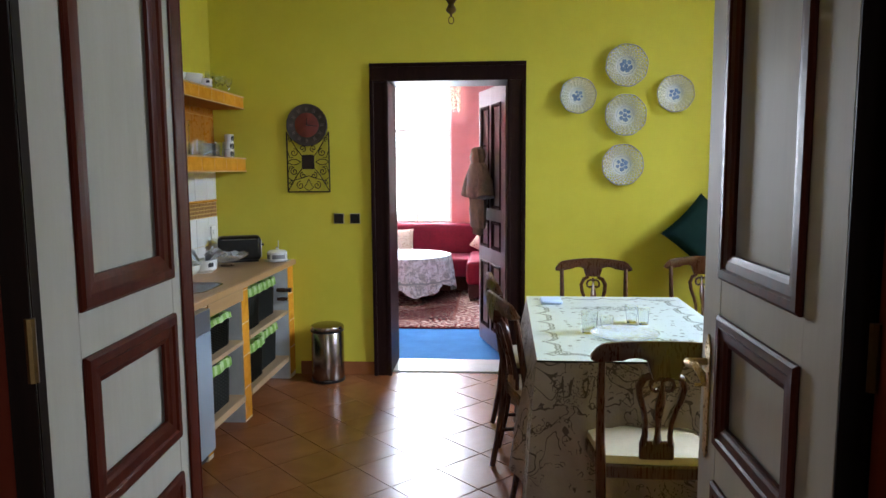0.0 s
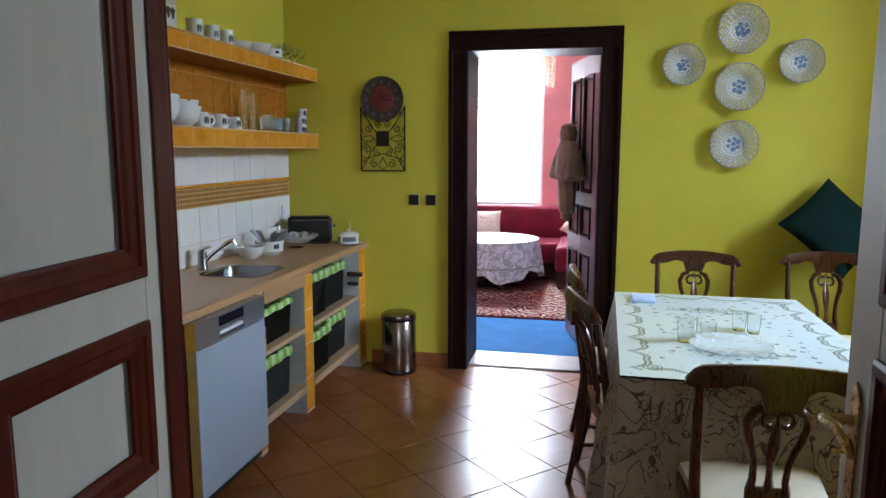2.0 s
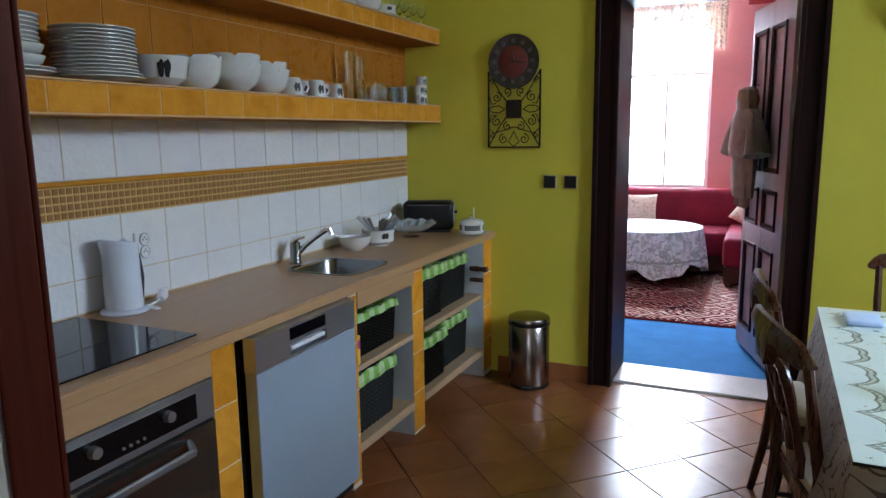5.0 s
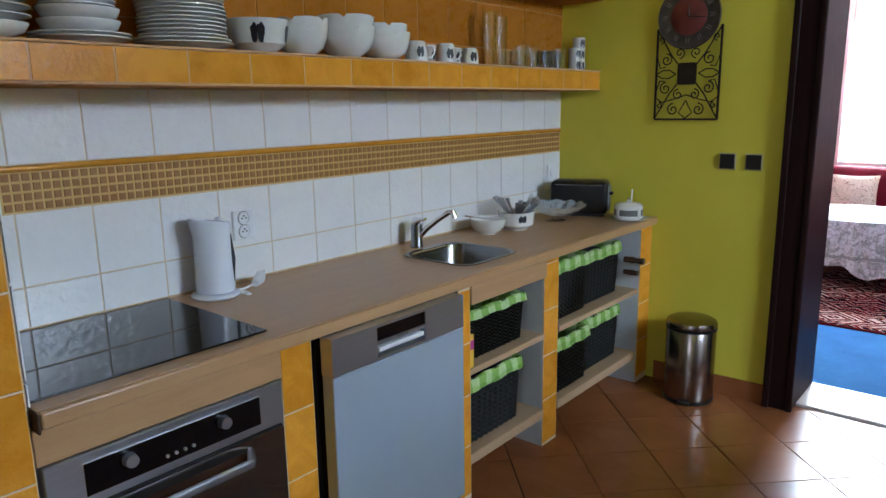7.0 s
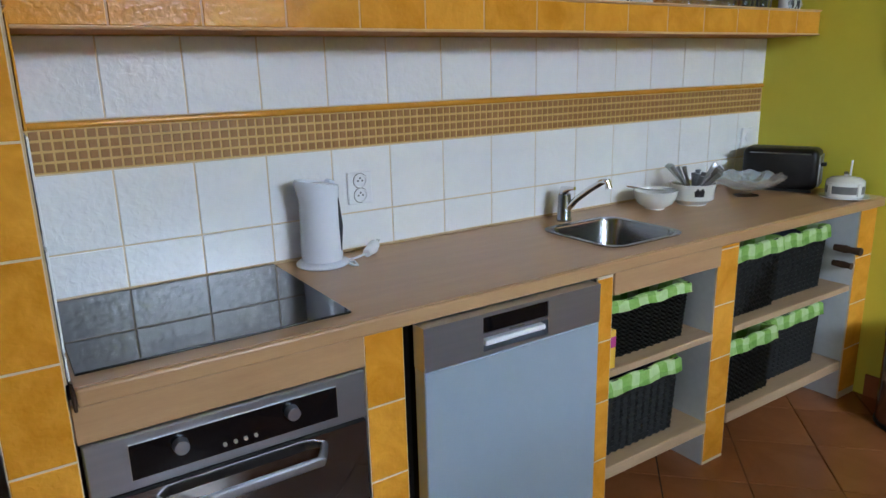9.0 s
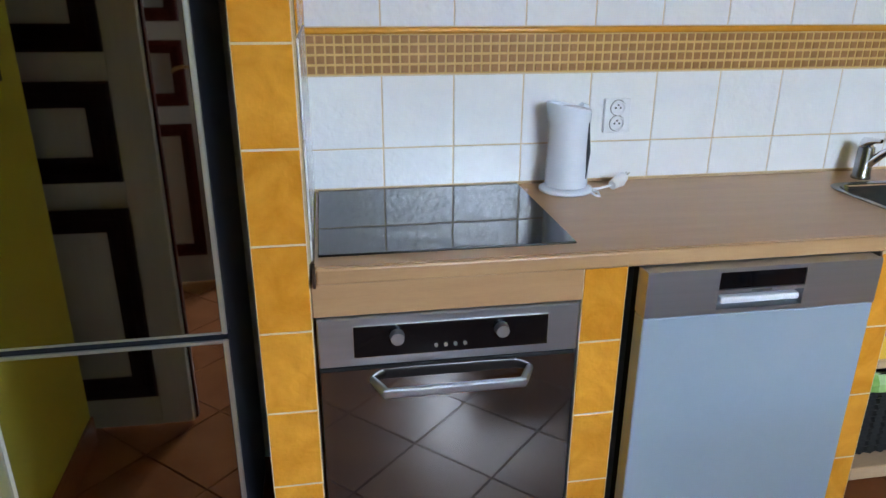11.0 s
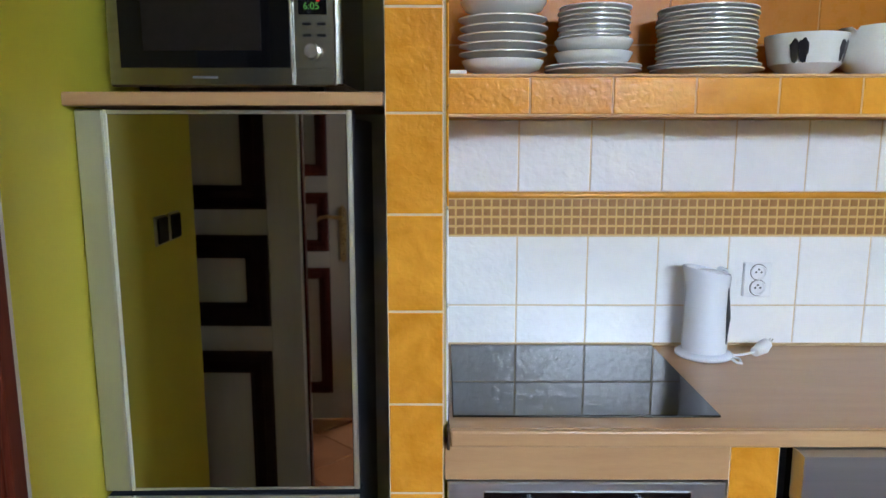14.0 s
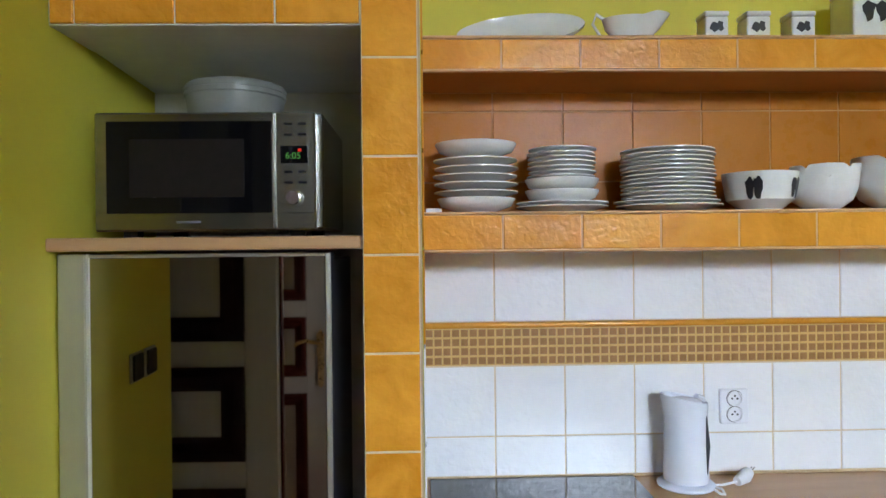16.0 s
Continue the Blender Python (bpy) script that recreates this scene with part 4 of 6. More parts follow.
lettering("6:05", 0.019, Matrix.Translation((XM + 0.0246, 1.816, 1.739)) @ FACE_EAST, GREENGLOW, cp, "digits")
part("indicator", B((XM + 0.0242, XM + 0.0246, 1.826, 1.833, 1.748, 1.754)), REDGLOW, cp)
part("maker_plate", B((XM + 0.0222, XM + 0.0228, 1.575, 1.625, 1.601, 1.606)), surface("grey_lettering_bar", (0.12, 0.12, 0.12), (0.16, 0.16, 0.16), 0.5, 30), dr)

dish = thing("casserole_dish", pose(-1.27, 1.635, 1.8225), "pale round lidded plastic container on top of the microwave", "container")
part("bowl", lathe([(0.0, 0), (0.10, 0), (0.108, 0.01), (0.114, 0.070), (0.118, 0.073), (0.118, 0.083), (0.0, 0.083)], 40), TUB, dish, smooth=True)
part("lid", lathe([(0.119, 0.0835), (0.119, 0.092), (0.112, 0.101), (0.08, 0.110), (0.0, 0.114)], 40), TUB, dish, smooth=True)

# ---- oven and hob ----
ov = thing("oven", pose(0, 0, 0), "built-in steel electric oven with dark glass door", "oven")
part("body", B((-1.54, -1.03, 2.084, 2.672, 0.10, 0.748)), BLACKPLASTIC, ov)
pn = part("control_panel", B((-1.03, -0.990, 2.080, 2.672, 0.632, 0.751), bevel=0.003), STEEL, ov, "brushed steel control panel")
part("panel_frame", B((-0.9898, -0.9885, 2.1565, 2.5995, 0.6535, 0.7315)), ALU, pn)
part("display_glass", B((-0.9884, -0.9870, 2.158, 2.598, 0.655, 0.730)), BLACKGLASS, pn, "black glass strip")
for y in (2.253, 2.489):
    part("knob", tube([(-0.9869, y, 0.703), (-0.968, y, 0.703)], [0.0165, 0.0145], 28), STEEL, pn, "round steel knob")
for k in range(4):
    part("button", tube([(-0.9869, 2.340 + 0.022 * k, 0.674), (-0.982, 2.340 + 0.022 * k, 0.674)], 0.0042, 10), ALU, pn)
dr = part("door", B((-1.03, -0.992, 2.080, 2.672, 0.165, 0.627), bevel=0.004), BLACKPLASTIC, ov)
part("glass_front", B((-0.9918, -0.9885, 2.083, 2.669, 0.168, 0.623)), OVENGLASS, dr, "dark reflecting glass")
hd = part("handle", B((-0.952, -0.940, 2.215, 2.542, 0.572, 0.596), bevel=0.005, seg=3), STEEL, dr, "straight flat steel handle bar")
for y0, y1 in ((2.196, 2.222), (2.561, 2.535)):
    part("bracket", tube([(-0.9884, y0, 0.597), (-0.966, (y0 + y1) / 2, 0.592), (-0.947, y1, 0.585)], [0.008, 0.010, 0.011], 10), STEEL, hd, smooth=True)
part("plinth", B((-1.06, -1.03, 2.08, 2.664, 0.0, 0.098)), BLACKPLASTIC, ov)
hob = thing("hob", pose(0, 0, 0), "black ceramic glass hob reflecting the tiles behind", "hob")
part("glass_plate", B((-1.553, -1.038, 2.092, 2.672, CT + 0.0005, CT + 0.006), bevel=0.0015), HOBGLASS, hob)

# ---- dishwasher ----
dw = thing("dishwasher", pose(0, 0, 0), "built-in dishwasher with a grey-blue door and steel control strip", "dishwasher")
part("body", B((-1.54, -1.0, 2.80, 3.432, 0.02, 0.832)), BLACKPLASTIC, dw)
XD = -0.937
part("door", B((-0.985, XD, 2.804, 3.384, 0.10, 0.7235), bevel=0.003), DWPANEL, dw)
strip = part("control_strip", B((-0.985, XD, 2.804, 2.978, 0.7245, 0.836)), STEEL, dw, "brushed steel control strip")
part("strip_end", B((-0.985, XD, 3.192, 3.384, 0.7245, 0.836)), STEEL, strip)
for za, zb in ((0.826, 0.836), (0.7245, 0.735), (0.775, 0.783)):
    part("strip_bar", B((-0.985, XD, 2.978, 3.192, za, zb)), STEEL, strip)
part("display", B((-0.96, XD - 0.003, 2.979, 3.191, 0.784, 0.825)), BLACKGLASS, strip, "black display window")
part("grip_recess", B((-0.985, -0.965, 2.979, 3.191, 0.736, 0.774)), STEEL, strip)
part("grip_bar", B((-0.958, XD + 0.001, 2.986, 3.184, 0.748, 0.764), bevel=0.004, seg=2), WHITEPLASTIC, strip, "bright grip bar")
part("maker_plate", B((XD + 0.0002, XD + 0.001, 3.06, 3.11, 0.777, 0.7815)), bpy.data.materials["grey_lettering_bar"], strip)
part("plinth", B((-1.05, -1.03, 2.80, 3.43, 0.0, 0.09)), BLACKPLASTIC, dw)

# ---- sink and tap ----
sk = thing("sink", pose(-1.2375, 3.745, CT), "small square stainless-steel sink with rounded corners", "sink")


def rounded(a, b, r, z, n=8):
    pts = []
    for cx, cy, s in ((a - r, b - r, 0), (-a + r, b - r, 90), (-a + r, -b + r, 180), (a - r, -b + r, 270)):
        for k in range(n + 1):
            t = radians(s + 90 * k / n)
            pts.append((cx + r * math.cos(t), cy + r * math.sin(t), z))
    return pts


def loft(rings, cap=True, bm=None):
    bm = bm or bmesh.new()
    vs = [[bm.verts.new(p) for p in ring] for ring in rings]
    n = len(vs[0])
    for a, b in zip(vs, vs[1:]):
        for i in range(n):
            j = (i + 1) % n
            bm.faces.new((a[i], a[j], b[j], b[i]))
    if cap:
        bm.faces.new(vs[-1])
    return bm


part("bowl", loft([rounded(0.178, 0.178, 0.07, 0.0008), rounded(0.180, 0.180, 0.07, 0.004), rounded(0.174, 0.174, 0.068, 0.0055), rounded(0.160, 0.160, 0.062, 0.003),
                   rounded(0.155, 0.155, 0.06, -0.01), rounded(0.148, 0.148, 0.058, -0.12), rounded(0.135, 0.135, 0.05, -0.145), rounded(0.05, 0.05, 0.03, -0.152)]), SINKSTEEL, sk, smooth=True)
part("drain", lathe([(0.0, -0.149), (0.036, -0.149), (0.042, -0.146), (0.044, -0.1515)], 20), CHROME, sk, smooth=True)
tp = thing("tap", pose(-1.468, 3.742, CT, 0, 0, 0), "chrome single-lever mixer tap", "tap")
part("base", lathe([(0.0, 0), (0.027, 0), (0.028, 0.006), (0.025, 0.012), (0.024, 0.085), (0.022, 0.098), (0.0, 0.100)]), SINKSTEEL, tp, smooth=True)
part("lever", tube([(-0.005, 0, 0.098), (-0.004, 0.0, 0.112), (0.025, 0.0, 0.120), (0.05, 0.002, 0.124)], [0.021, 0.017, 0.008, 0.006], 10), CHROME, tp, smooth=True)
part("spout", tube([(0.012, 0.004, 0.045), (0.05, 0.012, 0.085), (0.10, 0.026, 0.125), (0.145, 0.037, 0.155), (0.165, 0.042, 0.158), (0.172, 0.044, 0.135)], [0.013, 0.012, 0.0115, 0.0115, 0.0125, 0.0125], 12), CHROME, tp, smooth=True)


# ---- kettle, socket and plug ----
kt = thing("kettle", pose(-1.472, 2.793, CT), "white plastic jug kettle with a grey water gauge on its base", "kettle")
part("base", lathe([(0.0, 0), (0.072, 0), (0.077, 0.004), (0.077, 0.009), (0.070, 0.014), (0.0, 0.016)], 32), KETTLEWHITE, kt, smooth=True)
jug = lathe([(0.0, 0.019), (0.062, 0.019), (0.063, 0.03), (0.0605, 0.12), (0.0598, 0.19), (0.0618, 0.236), (0.060, 0.243), (0.054, 0.240), (0.052, 0.228), (0.0, 0.228)], 32, 0.95)
for v in jug.verts:
    if v.co.z > 0.21:
        v.co.z += 0.012 * (-v.co.y / 0.06)
        v.co.y += -0.012 * max(0, -v.co.y / 0.06) ** 3
part("jug", jug, KETTLEWHITE, kt, smooth=True)
part("lid", lathe([(0.0, 0.240), (0.03, 0.2395), (0.044, 0.236), (0.047, 0.2285)], 28, 0.95), KETTLEWHITE, kt, smooth=True)
part("handle", tube([(-0.032, 0.042, 0.236), (-0.040, 0.058, 0.232), (-0.045, 0.066, 0.20), (-0.045, 0.064, 0.12), (-0.04, 0.058, 0.06), (-0.035, 0.042, 0.045)], 0.011, 10, flat=0.8), KETTLEWHITE, kt, smooth=True)
part("water_gauge", tube([(0.044, 0.040, 0.045), (0.0425, 0.041, 0.12), (0.0415, 0.040, 0.20)], [0.003, 0.010, 0.003], 10, flat=0.5), bpy.data.materials["fridge_side_lacquer"], kt, "dark grey leaf-shaped water gauge", smooth=True)
so = thing("wall_socket", pose(XW + 0.010, 2.963, 1.074), "white double wall socket on white tiles", "socket")
part("plate", B((0, 0.011, -0.041, 0.041, -0.05, 0.05), bevel=0.003), WHITEPLASTIC, so)
for dz in (0.0225, -0.0225):
    o = part("outlet", lathe([(0.0215, 0.0), (0.0215, 0.005), (0.0185, 0.005), (0.0175, 0.001), (0.0, 0.001)], 24), WHITEPLASTIC, so)
    o.matrix_basis = Matrix.Translation((0.0115, 0, dz)) @ Matrix.Rotation(radians(90), 4, "Y")
    # grey ring paints the shading round the outlet, for contrast on white
    part("groove_shade_ring", tube([(0.0114, 0.0226 * math.cos(q), dz + 0.0226 * math.sin(q)) for q in (2 * math.pi * k / 28 for k in range(28))], 0.0011, 5, closed=True), bpy.data.materials["grey_lettering_bar"], so)
    for dy, dd in ((-0.0075, 0), (0.0075, 0), (0, 0.008)):
        part("contact", tube([(0.0126, dy, dz + dd), (0.0132, dy, dz + dd)], 0.003, 8), BLACKPLASTIC, so)
so2 = thing("wall_socket", pose(XW + 0.010, 4.945, 1.085), "white single wall socket above the toaster", "socket")
part("plate", B((0, 0.011, -0.04, 0.04, -0.045, 0.045), bevel=0.003), WHITEPLASTIC, so2)
part("outlet", tube([(0.0112, 0, 0), (0.016, 0, 0)], 0.02, 20), WHITEPLASTIC, so2)
pl = thing("plug", pose(-1.45, 2.925, CT), "white mains plug and cable lying on the worktop", "plug")
part("plug_body", tube([(0, 0, 0.016), (-0.018, 0.03, 0.024), (-0.03, 0.045, 0.032)], [0.013, 0.019, 0.016], 12), WHITEPLASTIC, pl, smooth=True)
part("pin", tube([(-0.03, 0.045, 0.036), (-0.042, 0.06, 0.042)], 0.0022, 6), CHROME, pl)
part("pin", tube([(-0.025, 0.05, 0.036), (-0.037, 0.065, 0.042)], 0.0022, 6), CHROME, pl)
part("cable", tube([(0.03, -0.075, 0.006), (0.055, -0.07, 0.004), (0.06, -0.06, 0.004), (0.02, -0.05, 0.004), (-0.01, -0.08, 0.004), (0.0, -0.04, 0.008), (0.0, 0.0, 0.016)], 0.0035, 8), WHITEPLASTIC, pl, smooth=True)


# ---- crockery on the worktop ----
def blotch(r, z, ang, size, seed, slope=0.0):
    """A dark printed figure, kept to a plain ragged shape, lying on a round wall of radius r."""
    rnd = random.Random(seed)
    bm = bmesh.new()
    for du in (-0.32, 0.3):
        ring = []
        for k in range(16):
            a = 2 * math.pi * k / 16
            q = 0.30 + 0.13 * rnd.random() + (0.16 if k in (11, 12, 13) else 0)
            u, v = du + q * math.cos(a), 1.15 * q * math.sin(a) * 1.75
            aa = ang + u * size / r
            rr = r + 0.0009 + v * size * slope
            ring.append(bm.verts.new((rr * math.cos(aa), rr * math.sin(aa), z + v * size)))
        bm.faces.new(ring)
    return bm


def bowl(m, r, h, label, foot=0.5, petal=False, material=None, prints=0, group="", name="bowl"):
    ob = thing(name, m, label, "bowl", group)
    bm = bmesh.new()
    seg = 70 if petal else 40
    prof = [(r * foot, 0), (r * foot, 0.004), (r * (foot + 0.32), h * 0.28), (r * 0.94, h * 0.62), (r, h), (r - 0.004, h), (r * 0.93 - 0.004, h * 0.62), (r * (foot + 0.28), h * 0.28 + 0.004), (0.0, 0.010)]
    lathe(prof, seg, bm=bm)
    if petal:
        for v in bm.verts:
            if v.co.z > h * 0.5:
                a = math.atan2(v.co.y, v.co.x)
                edge = abs((a * 5 / (2 * math.pi) + 0.3) % 1 - 0.5)
                v.co.z += h * (0.02 - 0.13 * max(0, 1 - (0.5 - edge) / 0.09) + 0.05 * (0.5 - edge)) * (v.co.z / h) ** 2
    part("body", bm, material or CERAMIC, ob, smooth=True)
    for k in range(prints):
        part("print", blotch(r * 0.955, h * 0.62, radians(-35 + 75 * k), 0.029 * r / 0.09, k + 3, 0.18), PRINT, ob)
    return ob


def mug(m, label, r=0.036, h=0.085, printed=True, group="", handle=True, ang=0, upturned=False):
    ob = thing("mug", m, label, "mug", group)
    if upturned:
        part("cup", lathe([(0.0, h * 0.96), (r * 0.55, h * 0.96), (r * 0.58, h), (r * 0.68, h), (r * 0.80, h * 0.93), (r * 0.95, h * 0.5), (r, 0), (r - 0.003, 0), (r * 0.75, h * 0.9), (0, h * 0.93)], 28), CERAMIC, ob, smooth=True)
    else:
        part("cup", lathe([(0.0, 0), (r * 0.88, 0), (r * 0.98, 0.008), (r, h), (r - 0.003, h), (r - 0.004, 0.01), (0, 0.008)], 28), CERAMIC, ob, smooth=True)
    if handle:
        a = radians(ang)
        c, s = math.cos(a), math.sin(a)
        part("handle", tube([(c * q, s * q, zz) for q, zz in ((r * 0.96, h * 0.8), (r * 1.45, h * 0.76), (r * 1.65, h * 0.5), (r * 1.4, h * 0.25), (r * 0.97, h * 0.2))], 0.0042, 8), CERAMIC, ob, smooth=True)
    if printed:
        part("print", blotch(r, h * 0.5, radians(-25), 0.022, 5), PRINT, ob)
    return ob


def tumbler(m, r, h, label, group="", name="drinking_glass", base=0.008, flute=False):
    ob = thing(name, m, label, "glass", group)
    bm = lathe([(0.0, 0), (r * 0.82, 0), (r, h), (r - 0.0022, h), (r * 0.82 - 0.0022, base), (0, base)], 24)
    part("glass", bm, GLASS, ob, smooth=True)
    return ob


def plate_mesh(r, bm, z, rnd):
    dx, dy = rnd.uniform(-0.003, 0.003), rnd.uniform(-0.003, 0.003)
    lathe([(0, z + 0.002), (r * 0.55, z + 0.002), (r * 0.6, z), (r * 0.64, z), (r * 0.72, z + 0.006), (r, z + 0.014), (r, z + 0.017), (r * 0.72, z + 0.010), (r * 0.6, z + 0.006), (0, z + 0.005)], 36, centre=(dx, dy, 0), bm=bm)


def stack(x, y, z, rows, label):
    ob = thing("plate_stack", pose(x, y, z), label, "plates", "plate stacks on the shelf")
    rnd = random.Random(len(rows))
    h = 0.0
    for kind, r, n, step in rows:
        for _ in range(n):
            bm = bmesh.new()
            if kind == "plate":
                plate_mesh(r, bm, h, rnd)
            else:
                lathe([(0, h), (r * 0.5, h), (r * 0.52, h + 0.004), (r * 0.9, h + 0.018), (r, h + 0.036), (r, h + 0.039), (r * 0.88, h + 0.022), (0, h + 0.008)], 36, bm=bm)
            part("plate" if kind == "plate" else "soup_plate", bm, CERAMIC, ob, smooth=True)
            h += step
    return ob


Z1, Z2 = 1.625, 2.065
stack(-1.44, 2.222, Z1, [("deep", 0.104, 1, 0.040), ("plate", 0.112, 5, 0.0210), ("deep", 0.108, 1, 0.03)], "stack of white porcelain deep and flat plates")
stack(-1.44, 2.452, Z1, [("plate", 0.122, 2, 0.010), ("deep", 0.098, 2, 0.030), ("plate", 0.090, 7, 0.0120)], "mixed stack of white plates and shallow bowls")
stack(-1.435, 2.735, Z1, [("plate", 0.138, 2, 0.011), ("plate", 0.122, 12, 0.0112)], "tall stack of white dinner plates")
bx = thing("small_box", pose(-1.36, 2.108, Z1), "tiny white box beside the plates", "box")
part("carton", B((-0.012, 0.012, -0.02, 0.02, 0, 0.010), bevel=0.001), WHITEPLASTIC, bx)
bowl(pose(-1.43, 2.985, Z1), 0.097, 0.10, "straight white porcelain bowl with dark printed figures", 0.56, prints=2)
bowl(pose(-1.43, 3.155, Z1), 0.089, 0.088, "white porcelain bowl with a petal-cut rim", 0.5, True)
bowl(pose(-1.42, 3.345, Z1), 0.106, 0.100, "large white bowl with a petal-cut rim", 0.45, True)
bowl(pose(-1.42, 3.535, Z1), 0.098, 0.094, "white porcelain bowl with a petal-cut rim and chipped look", 0.5, True)
for y, z, r in ((3.350, 0.042, 0.103), (3.160, 0.020, 0.086), (3.530, 0.028, 0.094)):
    bowl(pose(-1.425, y, Z1 + z, 0, 0, 35 + 90 * y), r, 0.095, "white petal-cut bowl nested in the one below it", 0.5, True, group="nested petal bowls")
mug(pose(-1.41, 3.700, Z1), "upturned white mug with small dark print on the tiled shelf", 0.046, 0.078, group="mugs on the lower shelf", upturned=True, ang=60)
mug(pose(-1.47, 3.86, Z1), "upturned white mug with small dark print on the tiled shelf", 0.040, 0.075, group="mugs on the lower shelf", upturned=True, ang=80)
mug(pose(-1.41, 3.880, Z1), "upturned white mug with small dark print on the tiled shelf", 0.044, 0.078, group="mugs on the lower shelf", upturned=True, ang=70)
mug(pose(-1.47, 4.02, Z1), "upturned white mug with small dark print on the tiled shelf", 0.038, 0.072, group="mugs on the lower shelf", upturned=True, ang=70)
mug(pose(-1.41, 4.040, Z1), "upturned white mug with small dark print on the tiled shelf", 0.038, 0.068, group="mugs on the lower shelf", upturned=True, ang=110)
tumbler(pose(-1.45, 4.235, Z1), 0.030, 0.24, "tall narrow clear glass vase", name="glass_vase")
tumbler(pose(-1.44, 4.31, Z1), 0.028, 0.22, "tall narrow clear glass vase", name="glass_vase")
for k in range(9):
    tumbler(pose(-1.40 + 0.05 * (k % 2) - 0.06, 4.38 + 0.056 * k, Z1), 0.027 + 0.004 * (k % 3), 0.075 + 0.014 * ((k * 2) % 3), "small clear drinking glass on the tiled shelf", "drinking glasses on the lower shelf")
gb = thing("storage_box", pose(-1.49, 4.83, Z1), "black rectangular box behind the glasses", "box")
part("carton", B((-0.035, 0.035, -0.07, 0.05, 0, 0.095), bevel=0.003), BLACKPLASTIC, gb)
for dx, dy, n in ((0, 0, 2), (-0.02, 0.075, 3)):
    for k in range(n):
        mug(pose(-1.40 + dx, 4.915 + dy, Z1 + 0.056 * k), "small white cup of a stacked pair with dark print", 0.033, 0.055, group="stacked cups", ang=80, handle=k == 0)

# upper shelf
pt = thing("serving_platter", pose(-1.47, 2.35, Z2 + 0.034, 7, 50, 0), "large oval white platter leaning on the wall", "platter")
part("dish", lathe([(0, 0.002), (0.03, 0), (0.045, 0.004), (0.052, 0.012), (0.052, 0.015), (0.042, 0.008), (0, 0.006)], 40), CERAMIC, pt, smooth=True)
pt.scale = (1.3, 3.3, 2.2)
gy = thing("sauce_boat", pose(-1.42, 2.64, Z2), "white porcelain sauce boat with a loop handle", "sauce boat")
bm = lathe([(0.0, 0), (0.026, 0), (0.024, 0.008), (0.045, 0.03), (0.05, 0.048), (0.047, 0.048), (0.04, 0.03), (0.0, 0.014)], 30)
for v in bm.verts:
    v.co.y *= 1.6
    if v.co.z > 0.03 and v.co.y > 0.03:
        v.co.y += 0.02
        v.co.z += 0.008
part("body", bm, CERAMIC, gy, smooth=True)
part("handle", tube([(0, -0.066, 0.044), (0, -0.095, 0.058), (0, -0.105, 0.04), (0, -0.085, 0.018), (0, -0.05, 0.012)], 0.004, 8), CERAMIC, gy, smooth=True)
gy.scale = (1, 1, 1.45)
for y in (2.845, 2.955, 3.073):
    jr = thing("spice_jar", pose(-1.395, y, Z2), "square white porcelain jar with a dark printed figure", "jar", "square jars on the upper shelf")
    part("body", B((-0.03, 0.03, -0.031, 0.031, 0, 0.062), bevel=0.005, seg=2), CERAMIC, jr)
    part("lid", B((-0.032, 0.032, -0.033, 0.033, 0.0622, 0.076), bevel=0.005, seg=2), CERAMIC, jr)
    bm = bmesh.new()
    for du, zz in ((-0.008, 0.034), (0.008, 0.036)):
        bm.faces.new([bm.verts.new((0.0309, du + (0.007 + 0.003 * ((k * 7) % 3)) * math.cos(k * 0.7), zz + (0.012 + 0.003 * (k % 2)) * math.sin(k * 0.7))) for k in range(9)])
    part("print", bm, PRINT, jr)
for y, w, h in ((3.265, 0.06, 0.135), (3.42, 0.052, 0.12)):
    jr = thing("storage_jar", pose(-1.42, y, Z2), "tall square white porcelain jar with dark printed figures", "jar", "tall square jars")
    part("body", B((-w * 0.9, w * 0.9, -w, w, 0, h), bevel=0.006, seg=2), CERAMIC, jr)
    part("lid", B((-w * 0.93, w * 0.93, -w - 0.002, w + 0.002, h + 0.0003, h + 0.02), bevel=0.006, seg=2), CERAMIC, jr)
    bm = bmesh.new()
    for du in (-0.018, 0.018):
        bm.faces.new([bm.verts.new((w * 0.9 + 0.0009, du + (0.012 + 0.006 * ((k * 5) % 3)) * math.cos(k * 0.63), 0.075 + (0.024 + 0.006 * (k % 2)) * math.sin(k * 0.63))) for k in range(10)])
    part("print", bm, PRINT, jr)
for y, s in ((3.66, 1.0), (3.82, 0.95), (3.97, 0.95)):
    mug(pose(-1.40, y, Z2), "white mug with a dark printed figure", 0.042 * s, 0.088 * s, group="mugs on the upper shelf", ang=100)
bowl(pose(-1.43, 4.16, Z2), 0.075, 0.055, "small white porcelain bowl", 0.5)
bowl(pose(-1.42, 4.36, Z2), 0.085, 0.07, "white porcelain bowl on the upper shelf", 0.5)
bowl(pose(-1.41, 4.54, Z2), 0.062, 0.062, "small white bowl with dark printed figures", 0.7, prints=2)
for k in range(7):
    gl = thing("stem_glass", pose(-1.41 - 0.06 * (k % 2), 4.66 + 0.054 * k, Z2), "clear stemmed wine glass", "glass", "stemmed glasses on the upper shelf")
    part("glass", lathe([(0.0, 0), (0.028, 0), (0.028, 0.002), (0.004, 0.006), (0.0035, 0.06), (0.012, 0.068), (0.028, 0.09), (0.029, 0.125), (0.0275, 0.125), (0.0265, 0.092), (0.010, 0.071), (0, 0.069)], 20), GLASS, gl, smooth=True)

